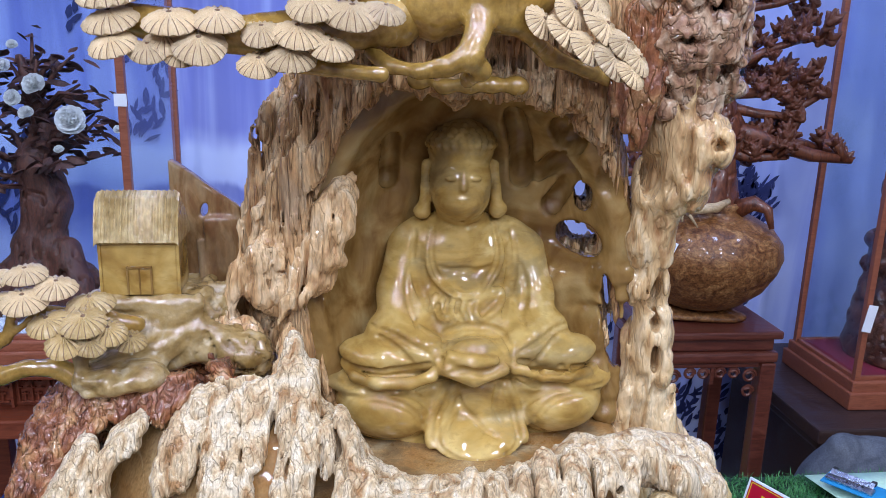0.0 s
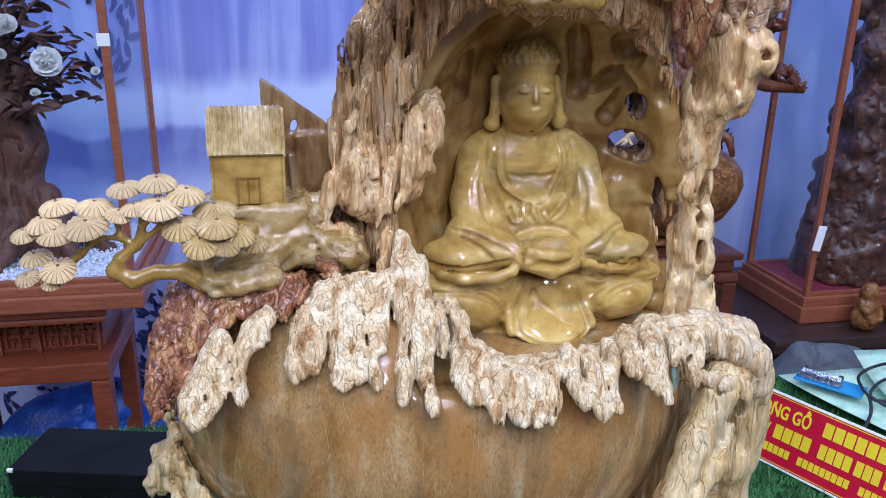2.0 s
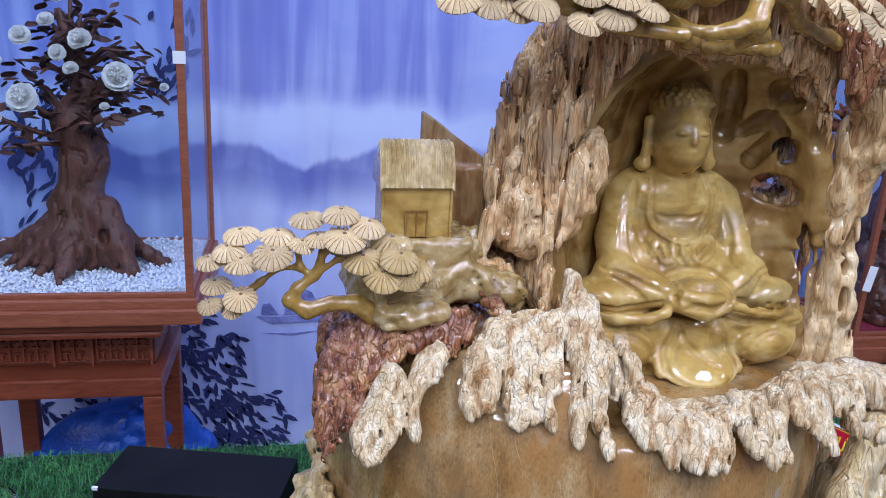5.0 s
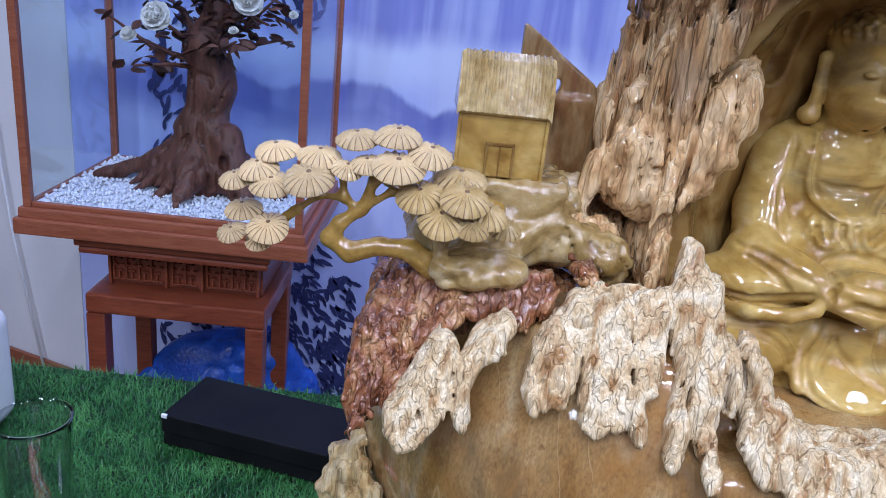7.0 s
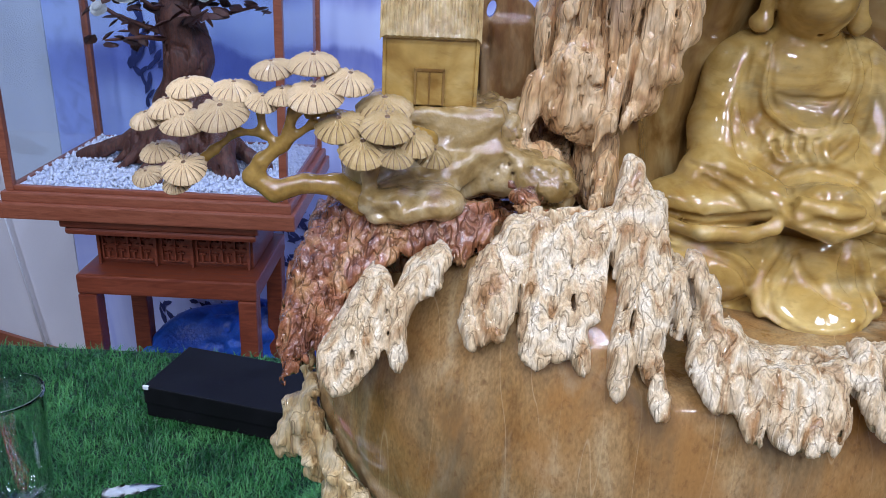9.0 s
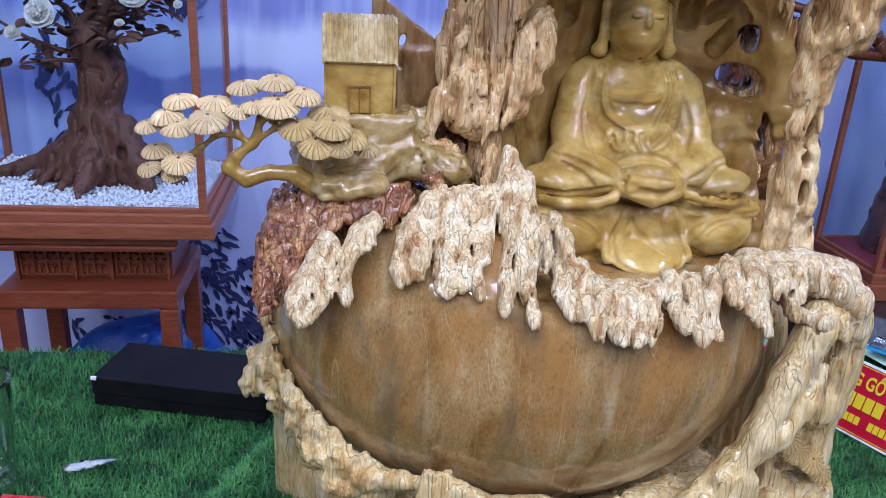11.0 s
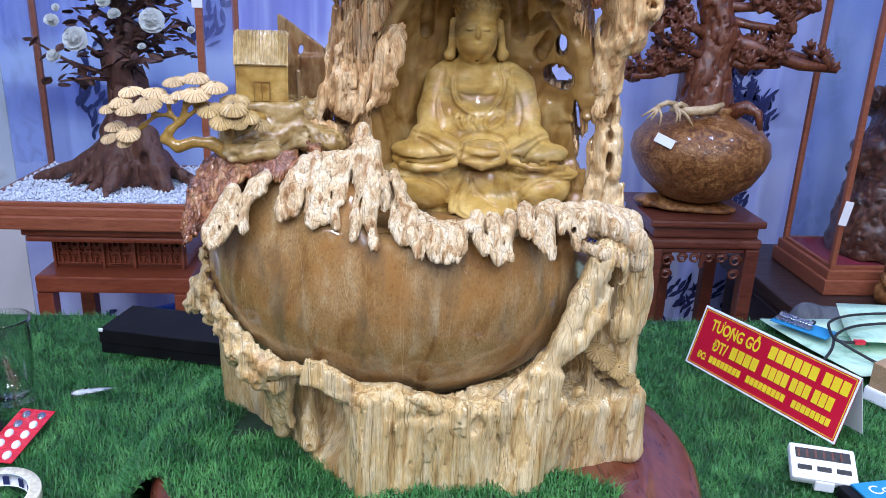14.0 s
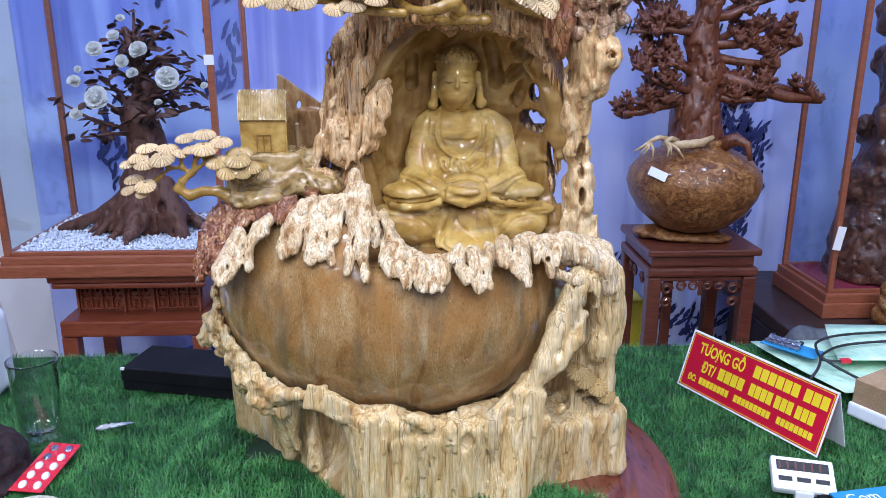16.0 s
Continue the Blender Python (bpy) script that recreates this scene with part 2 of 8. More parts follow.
BURL = surface("pale_tan_burl", [(0.36, 0.165, 0.06), (0.63, 0.40, 0.19), (0.78, 0.58, 0.35)], 0.03, (1.8, 1.8, 0.6), (0.3, 0.45), 0.8, 0.0036, coat=0.95, speck=0.22, spec=0.15, wrinkle=(0.014, (1.8, 1.8, 0.35), 0.6, 0.16))
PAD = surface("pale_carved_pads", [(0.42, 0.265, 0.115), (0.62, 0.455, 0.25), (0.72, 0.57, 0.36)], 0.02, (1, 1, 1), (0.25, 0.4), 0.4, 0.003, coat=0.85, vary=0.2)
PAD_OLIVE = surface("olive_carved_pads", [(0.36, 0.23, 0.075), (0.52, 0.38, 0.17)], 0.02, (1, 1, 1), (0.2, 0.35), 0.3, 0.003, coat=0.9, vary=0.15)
YELLOW = surface("yellow_root_wood", [(0.27, 0.15, 0.025), (0.44, 0.27, 0.06)], 0.02, (1, 1, 1), (0.15, 0.3), 0.2, 0.004, coat=0.9)
MAT_GREEN = surface("turf_backing", [(0.003, 0.016, 0.007), (0.008, 0.035, 0.014)], 0.03, (1, 1, 1), (0.7, 0.9), 0.5, 0.003)
BLADE = surface("turf_blade", [(0.009, 0.070, 0.014), (0.028, 0.155, 0.032), (0.085, 0.28, 0.070)], 0.05, (1, 1, 1), (0.4, 0.6), 0.0, 0.003, speck=0.5, warp=0.5)
BLACK_CARD = surface("black_card", [(0.004, 0.004, 0.005), (0.009, 0.009, 0.011)], 0.1, (1, 1, 1), (0.5, 0.65), 0.05, 0.002, spec=0.15)
COLUMN = surface("pale_column_wood", [(0.36, 0.175, 0.065), (0.63, 0.42, 0.20), (0.76, 0.59, 0.36)], 0.03, (1.8, 1.8, 0.6), (0.3, 0.45), 0.6, 0.0036, coat=1.0, speck=0.14, spec=0.15, wrinkle=(0.014, (1.8, 1.8, 0.40), 0.6, 0.14))
POROUS = surface("porous_pink_bark", [(0.13, 0.045, 0.028), (0.40, 0.23, 0.13), (0.64, 0.49, 0.34)], 0.02, (1, 1, 0.8), (0.3, 0.45), 0.8, 0.004, coat=0.95, speck=0.25, spec=0.15, wrinkle=(0.011, (1.2, 1.2, 0.9), 0.8, 0.35))
# for the added unseen walls and ceiling; dark to keep bounced light low
SHELL_PAINT = surface("dim_unseen_shell", [(0.09, 0.095, 0.11), (0.15, 0.15, 0.165)], 0.6, (1, 1, 1), (0.6, 0.8), 0.05, 0.004, speck=0.05)
WHITE_PAINT = surface("white_wall_paint", [(0.74, 0.75, 0.80), (0.82, 0.82, 0.86)], 0.5, (1, 1, 1), (0.6, 0.8), 0.05, 0.004, speck=0.03)
FLOOR_TILE = surface("brown_floor", [(0.20, 0.12, 0.07), (0.28, 0.18, 0.11)], 0.3, (1, 6, 1), (0.4, 0.6), 0.1, 0.01)
GRAVEL = surface("white_gravel", [(0.62, 0.63, 0.70), (0.85, 0.85, 0.90)], 0.01, (1, 1, 1), (0.6, 0.8), 1.0, 0.004, speck=0.3)
PETAL = surface("white_petals", [(0.82, 0.80, 0.76), (0.90, 0.89, 0.86)], 0.02, (1, 1, 1), (0.5, 0.7), 0.1, 0.003)
LEAF = surface("red_brown_leaf", [(0.07, 0.024, 0.016), (0.19, 0.075, 0.045)], 0.03, (1, 1, 1), (0.4, 0.6), 0.2, 0.003, vary=0.4)
RED_CLOTH = surface("crimson_cloth", [(0.16, 0.006, 0.018), (0.24, 0.012, 0.03)], 0.1, (1, 1, 1), (0.7, 0.9), 0.3, 0.002)
RED_CARD = surface("red_sign_card", [(0.52, 0.004, 0.028), (0.58, 0.006, 0.036)], 0.1, (1, 1, 1), (0.3, 0.4), 0.0, 0.002, speck=0.03)
YELLOW_INK = surface("yellow_ink", [(0.80, 0.60, 0.015), (0.85, 0.66, 0.025)], 0.1, (1, 1, 1), (0.35, 0.45), 0.0, 0.002, speck=0.03)
PAPER = surface("white_paper", [(0.74, 0.77, 0.82), (0.82, 0.84, 0.88)], 0.1, (1, 1, 1), (0.5, 0.7), 0.1, 0.002, speck=0.04)
MINT = surface("mint_plastic_sheet", [(0.36, 0.60, 0.42), (0.52, 0.75, 0.58), (0.62, 0.78, 0.50)], 0.09, (1, 1, 1), (0.25, 0.45), 0.1, 0.006, speck=0.08)
STEEL = surface("chrome_steel", [(0.45, 0.46, 0.5), (0.6, 0.6, 0.63)], 0.03, (1, 1, 1), (0.2, 0.35), 0.05, 0.002, metallic=1.0, speck=0.05)
WHITE_PLASTIC = surface("white_plastic", [(0.68, 0.70, 0.74), (0.76, 0.77, 0.80)], 0.05, (1, 1, 1), (0.3, 0.45), 0.02, 0.002, speck=0.03)
BLACK_RUBBER = surface("black_rubber", [(0.008, 0.008, 0.009), (0.02, 0.02, 0.022)], 0.03, (1, 1, 1), (0.4, 0.6), 0.2, 0.002)
BLUE_CARD = surface("blue_card", [(0.02, 0.20, 0.42), (0.03, 0.27, 0.52)], 0.05, (1, 1, 1), (0.3, 0.45), 0.0, 0.002, speck=0.03)
BLUE_TARP = surface("blue_tarp", [(0.010, 0.05, 0.34), (0.02, 0.10, 0.5)], 0.08, (1, 1, 1), (0.3, 0.5), 0.4, 0.01)
GREY_CLOTH = surface("grey_cloth", [(0.05, 0.055, 0.07), (0.11, 0.12, 0.14)], 0.04, (1, 1, 1), (0.8, 0.95), 0.6, 0.003)
BOARD = surface("brown_cardboard", [(0.30, 0.19, 0.10), (0.38, 0.25, 0.14)], 0.05, (1, 1, 1), (0.6, 0.8), 0.1, 0.003)
FOIL_RED = surface("red_foil", [(0.50, 0.015, 0.03), (0.62, 0.03, 0.05)], 0.03, (1, 1, 1), (0.2, 0.35), 0.15, 0.003, speck=0.1)
INK = surface("indigo_print_ink", [(0.012, 0.016, 0.085), (0.03, 0.04, 0.16)], 0.1, (1, 1, 1), (0.6, 0.8), 0.0, 0.003)
BLACK_INK = surface("black_print_ink", [(0.010, 0.012, 0.02), (0.02, 0.022, 0.03)], 0.1, (1, 1, 1), (0.6, 0.8), 0.0, 0.003)
YELLOW_CLOTH = surface("yellow_plastic", [(0.55, 0.45, 0.03), (0.65, 0.55, 0.06)], 0.1, (1, 1, 1), (0.4, 0.6), 0.1, 0.004)
GLASS = glass_material("clear_pane_glass", gloss=0.6)
TUMBLER = glass_material("tumbler_glass", (0.98, 0.99, 1.0), 2.2)


# ---- mesh tools ----
def part(name, bm, material, parent=None, label="", smooth=False):
    """Links a bmesh (or a mesh) as one object, under a thing where one is given."""
    if isinstance(bm, bmesh.types.BMesh):
        me = bpy.data.meshes.new(name)
        bm.normal_update()
        bm.to_mesh(me)
        bm.free()
    else:
        me = bm
    if material and not me.materials:
        me.materials.append(material)
    if smooth:
        me.polygons.foreach_set("use_smooth", np.ones(len(me.polygons), bool))
    ob = new(name, me)
    if parent:
        ob.parent = parent
    if label:
        ob["label"] = label
    return ob


def thing(name, label, category, m=None, group="", kind=""):
    ob = new(name)
    ob.empty_display_size = 0.02
    if m is not None:
        ob.matrix_world = m
    return tagged(ob, label, category, group, kind)


def block(bm, lo, hi, bevel=0.0, m=None, segments=2):
    """A box between two corners, its edges rounded, added to bm."""
    lo, hi = Vector(lo), Vector(hi)
    verts = bmesh.ops.create_cube(bm, size=1, matrix=Matrix.LocRotScale((lo + hi) / 2, None, hi - lo))["verts"]
    if bevel:
        edges = list({e for v in verts for e in v.link_edges})
        made = bmesh.ops.bevel(bm, geom=edges, offset=bevel, segments=segments, profile=0.6, affect="EDGES", clamp_overlap=True)
        verts = list({v for f in made["faces"] for v in f.verts} | {v for v in verts if v.is_valid})
    if m is not None:
        bmesh.ops.transform(bm, matrix=m, verts=verts)
    return bm


def boxed(lo, hi, bevel=0.0, m=None, segments=2):
    return block(bmesh.new(), lo, hi, bevel, m, segments)


def sweep(bm, pts, radii, sides=8, wobble=0.0, rng=random, close=True):
    """A tapered tube along points."""
    pts = [Vector(p) for p in pts]
    rings = []
    side = Vector((0.3, 0.9, 0.2))
    for i, p in enumerate(pts):
        way = (pts[min(i + 1, len(pts) - 1)] - pts[max(i - 1, 0)]).normalized()
        side = (side - way * side.dot(way))
        if side.length < 1e-4:
            side = way.orthogonal()
        side.normalize()
        other = way.cross(side)
        ring = []
        for k in range(sides):
            a = 2 * math.pi * k / sides
            r = radii[i] * (1 + wobble * (rng.random() - 0.5))
            ring.append(bm.verts.new(p + side * (r * math.cos(a)) + other * (r * math.sin(a))))
        rings.append(ring)
    for a, b in zip(rings, rings[1:]):
        for k in range(sides):
            bm.faces.new((a[k], a[(k + 1) % sides], b[(k + 1) % sides], b[k]))
    if close:
        bm.faces.new(rings[0][::-1])
        bm.faces.new(rings[-1])
    return bm


def lathe(bm, profile, sides=32, centre=(0, 0, 0), ripple=None):
    """A turned body from (radius, height) pairs."""
    c = Vector(centre)
    rings = []
    for r, z in profile:
        ring = []
        for k in range(sides):
            a = 2 * math.pi * k / sides
            rr = r * (ripple(a, z) if ripple else 1)
            ring.append(bm.verts.new(c + Vector((rr * math.cos(a), rr * math.sin(a), z))))
        rings.append(ring)
    for a, b in zip(rings, rings[1:]):
        for k in range(sides):
            bm.faces.new((a[k], a[(k + 1) % sides], b[(k + 1) % sides], b[k]))
    bm.faces.new(rings[0][::-1])
    bm.faces.new(rings[-1])
    return bm


def fast_mesh(name, verts, faces, smooth=True):
    """A mesh from arrays of equal-sided faces."""
    me = bpy.data.meshes.new(name)
    n, k = faces.shape
    me.vertices.add(len(verts))
    me.vertices.foreach_set("co", np.asarray(verts, np.float32).ravel())
    me.loops.add(n * k)
    me.loops.foreach_set("vertex_index", np.asarray(faces, np.int32).ravel())
    me.polygons.add(n)
    me.polygons.foreach_set("loop_start", np.arange(0, n * k, k, dtype=np.int32))
    me.polygons.foreach_set("use_smooth", np.full(n, smooth))
    me.update(calc_edges=True)
    me.validate()
    return me


LATTICE = np.random.default_rng(7).random((48, 48, 48)).astype(np.float32) * 2 - 1


def lumps(p, size, seed=0):
    """Smooth noise, -1 to 1, at the points p (n x 3); size: its grain in metres, one number or three."""
    q = p / np.asarray(size, np.float32) + np.float32(seed * 7.31 + 100)
    i = np.floor(q).astype(np.int32)
    f = (q - i).astype(np.float32)
    f = f * f * (3 - 2 * f)
    i %= 48
    j = (i + 1) % 48
    x0, y0, z0, x1, y1, z1 = i[:, 0], i[:, 1], i[:, 2], j[:, 0], j[:, 1], j[:, 2]
    fx, fy, fz = f[:, 0], f[:, 1], f[:, 2]
    L = LATTICE
    a = L[x0, y0, z0] * (1 - fx) + L[x1, y0, z0] * fx
    b = L[x0, y1, z0] * (1 - fx) + L[x1, y1, z0] * fx
    c = L[x0, y0, z1] * (1 - fx) + L[x1, y0, z1] * fx
    d = L[x0, y1, z1] * (1 - fx) + L[x1, y1, z1] * fx
    return (a * (1 - fy) + b * fy) * (1 - fz) + (c * (1 - fy) + d * fy) * fz


class Clay:
    """A solid modelled by joining and cutting soft shapes in a grid of distances, then skinned."""

    def __init__(self, lo, hi, step):
        self.step = step
        self.lo = np.array(lo, np.float32)
        self.n = [int(math.ceil((b - a) / step)) + 1 for a, b in zip(lo, hi)]
        self.ax = [np.float32(a) + np.arange(n, dtype=np.float32) * np.float32(step) for a, n in zip(lo, self.n)]
        self.d = np.full(self.n, 0.3, np.float32)

    def window(self, lo, hi, margin):
        sl = []
        for i in range(3):
            a = max(0, int((lo[i] - margin - self.lo[i]) / self.step))
            b = min(self.n[i], int((hi[i] + margin - self.lo[i]) / self.step) + 2)
            sl.append(slice(a, max(a, b)))
        return tuple(sl), self.ax[0][sl[0]][:, None, None], self.ax[1][sl[1]][None, :, None], self.ax[2][sl[2]][None, None, :]

    def blend(self, sl, d, k, cut):
        a = self.d[sl]
        if cut:
            d = -d
            h = np.maximum(k - np.abs(a - d), 0) / k
            self.d[sl] = np.maximum(a, d) + h * h * (k * 0.25)
        else:
            h = np.maximum(k - np.abs(a - d), 0) / k
            self.d[sl] = np.minimum(a, d) - h * h * (k * 0.25)
        return self

    def ball(self, c, r, k=0.008, turn=None, cut=False):
        r = (r, r, r) if isinstance(r, (int, float)) else r
        big = max(r)
        sl, x, y, z = self.window([v - big for v in c], [v + big for v in c], k + 0.02)
        x, y, z = x - c[0], y - c[1], z - c[2]
        if turn:
            t = Euler([radians(v) for v in turn]).to_matrix().transposed()
            x, y, z = (t[i][0] * x + t[i][1] * y + t[i][2] * z for i in range(3))
        k0 = np.sqrt((x / r[0]) ** 2 + (y / r[1]) ** 2 + (z / r[2]) ** 2)
        k1 = np.sqrt((x / r[0] ** 2) ** 2 + (y / r[1] ** 2) ** 2 + (z / r[2] ** 2) ** 2) + 1e-6
        return self.blend(sl, k0 * (k0 - 1) / k1, k, cut)

    def rod(self, a, b, ra, rb, k=0.008, cut=False, flat=1.0):
        """A tapered round-ended rod; flat under 1 thins it from front to back."""
        big = max(ra, rb)
        sl, x, y, z = self.window([min(p, q) - big for p, q in zip(a, b)], [max(p, q) + big for p, q in zip(a, b)], k + 0.02)
        s = 1 / flat
        ab = (b[0] - a[0], (b[1] - a[1]) * s, b[2] - a[2])
        x, y, z = x - a[0], (y - a[1]) * s, z - a[2]
        t = np.clip((x * ab[0] + y * ab[1] + z * ab[2]) / (sum(v * v for v in ab) + 1e-9), 0, 1)
        d = np.sqrt((x - t * ab[0]) ** 2 + (y - t * ab[1]) ** 2 + (z - t * ab[2]) ** 2) - (ra + (rb - ra) * t)
        return self.blend(sl, d * flat if flat < 1 else d, k, cut)

    def path(self, pts, radii, k=0.008, cut=False, flat=1.0):
        for i in range(len(pts) - 1):
            self.rod(pts[i], pts[i + 1], radii[i], radii[i + 1], k, cut, flat)
        return self

    def slab(self, c, half, r=0.004, k=0.006, turn=None, cut=False):
        big = math.sqrt(sum(v * v for v in half))
        sl, x, y, z = self.window([v - big for v in c], [v + big for v in c], k + 0.02)
        x, y, z = x - c[0], y - c[1], z - c[2]
        if turn:
            t = Euler([radians(v) for v in turn]).to_matrix().transposed()
            x, y, z = (t[i][0] * x + t[i][1] * y + t[i][2] * z for i in range(3))
        x, y, z = np.abs(x) - half[0] + r, np.abs(y) - half[1] + r, np.abs(z) - half[2] + r
        d = np.sqrt(np.maximum(x, 0) ** 2 + np.maximum(y, 0) ** 2 + np.maximum(z, 0) ** 2) + np.minimum(np.maximum(np.maximum(x, y), z), 0) - r
        return self.blend(sl, d, k, cut)

    def curtain(self, strokes, depth, thick, k=0.003):
        """A draped sheet: strokes of (x, z, radius) points seen from the front, laid at depth(x, z)."""
        for pts in strokes:
            for (xa, za, ra), (xb, zb, rb) in zip(pts, pts[1:]):
                big = max(ra, rb)
                sl, x, y, z = self.window((min(xa, xb) - big, 0, min(za, zb) - big), (max(xa, xb) + big, 2, max(za, zb) + big), k + 0.02)
                bx, bz = xb - xa, zb - za
                t = np.clip(((x - xa) * bx + (z - za) * bz) / (bx * bx + bz * bz + 1e-9), 0, 1)
                flat = np.sqrt((x - xa - t * bx) ** 2 + (z - za - t * bz) ** 2) - (ra + (rb - ra) * t)
                deep = np.abs(y - depth(x, z)) - thick
                r = 0.006
                d = np.sqrt(np.maximum(flat + r, 0) ** 2 + np.maximum(deep + r, 0) ** 2) + np.minimum(np.maximum(flat, deep) + r, 0) - r
                self.blend(sl, d, k, False)
        return self

    def front(self, x, z):
        """How far forward (least y) the solid reaches at x, z."""
        i, k = int(round((x - self.lo[0]) / self.step)), int(round((z - self.lo[2]) / self.step))
        line = self.d[max(0, min(i, self.n[0] - 1)), :, max(0, min(k, self.n[2] - 1))]
        inside = np.nonzero(line < 0)[0]
        if not len(inside) or inside[0] == 0:
            return None
        j = inside[0]
        return float(self.ax[1][j] - self.step * line[j] / (line[j] - line[j - 1]))

    def score(self, pts, r, off=0.0, k=0.0015, cut=True, steps=7):
        """A line drawn on the front of the solid through (x, z) points: a groove, or a bead where cut is False."""
        pts = [Vector((x, 0, z)) for x, z in pts]
        dots = []
        for i in range(len(pts) - 1):
            a, b, c, d = pts[max(0, i - 1)], pts[i], pts[i + 1], pts[min(len(pts) - 1, i + 2)]
            for n in range(steps):
                t = n / steps
                dots.append(0.5 * (2 * b + (c - a) * t + (2 * a - 5 * b + 4 * c - d) * t * t + (3 * b - a - 3 * c + d) * t ** 3))
        dots.append(pts[-1])
        place = [(p.x, self.front(p.x, p.z), p.z) for p in dots]
        place = [(x, y + off, z) for x, y, z in place if y is not None]
        many = max(1, len(place) - 1)
        return self.path(place, [r * (0.55 + 0.45 * min(1, 4 * n / many, 4 * (many - n) / many)) for n in range(len(place))], k, cut)

    def band(self, width=0.018):
        idx = np.nonzero(np.abs(self.d) < width)
        return idx, np.stack([self.ax[i][idx[i]] for i in range(3)], 1)

    def weather(self, amp, size, seed=0, sharp=False, where=None):
        """Unevenness of the surface; sharp makes grooves."""
        idx, p = self.band()
        v = lumps(p + 0.3 * np.asarray(size, np.float32).max() * lumps(p, np.asarray(size) * 1.7, seed + 3)[:, None], size, seed)
        if sharp == "fold":
            v = np.minimum(np.abs(v) * 2.6, 1.0) - 0.6
        elif sharp:
            v = 1 - 2.2 * np.exp(-(v / (0.11 if sharp is True else sharp)) ** 2)
            v = np.minimum(v, 0.2)
        if where is not None:
            v = v * where(p)
        self.d[idx] += (-amp * v).astype(np.float32)
        return self

    def skin(self, name):
        """The surface as a mesh of quads."""
        d = self.d
        d[0], d[-1], d[:, 0], d[:, -1], d[:, :, 0], d[:, :, -1] = 0.1, 0.1, 0.1, 0.1, 0.1, 0.1
        s = d < 0
        nx, ny, nz = d.shape
        acc = np.zeros((nx - 1, ny - 1, nz - 1), np.int8)
        for i in (0, 1):
            for j in (0, 1):
                for k in (0, 1):
                    acc += s[i:nx - 1 + i, j:ny - 1 + j, k:nz - 1 + k]
        cells = np.nonzero((acc > 0) & (acc < 8))
        index = np.full(acc.shape, -1, np.int32)
        index[cells] = np.arange(len(cells[0]), dtype=np.int32)
        corner = {(i, j, k): d[cells[0] + i, cells[1] + j, cells[2] + k] for i in (0, 1) for j in (0, 1) for k in (0, 1)}
        total = np.zeros((len(cells[0]), 3), np.float32)
        count = np.zeros(len(cells[0]), np.float32)
        for a in corner:
            for axis in range(3):
                if a[axis]:
                    continue
                b = tuple(1 if i == axis else v for i, v in enumerate(a))
                da, db = corner[a], corner[b]
                hit = (da < 0) != (db < 0)
                t = np.where(hit, da / np.where(hit, da - db, 1), 0)
                for i in range(3):
                    total[:, i] += np.where(hit, a[i] + (t if i == axis else 0), 0)
                count += hit
        verts = (np.stack(cells, 1) + total / count[:, None]) * self.step + self.lo
        quads = []
        for axis in range(3):
            o = [i for i in range(3) if i != axis]
            a = [slice(1, -1)] * 3
            a[axis] = slice(0, -1)
            b = [slice(1, -1)] * 3
            b[axis] = slice(1, None)
            sa, sb = s[tuple(a)], s[tuple(b)]
            for way in (True, False):
                e = list(np.nonzero((sa & ~sb) if way else (~sa & sb)))
                e[o[0]], e[o[1]] = e[o[0]] + 1, e[o[1]] + 1
                ring = []
                for u, v in ((0, 0), (1, 0), (1, 1), (0, 1)):
                    c = list(e)
                    c[o[0]], c[o[1]] = e[o[0]] - 1 + u, e[o[1]] - 1 + v
                    ring.append(index[c[0], c[1], c[2]])
                q = np.stack(ring, 1)
                quads.append(q if way != (axis == 1) else q[:, ::-1])
        return fast_mesh(name, verts, np.concatenate(quads))


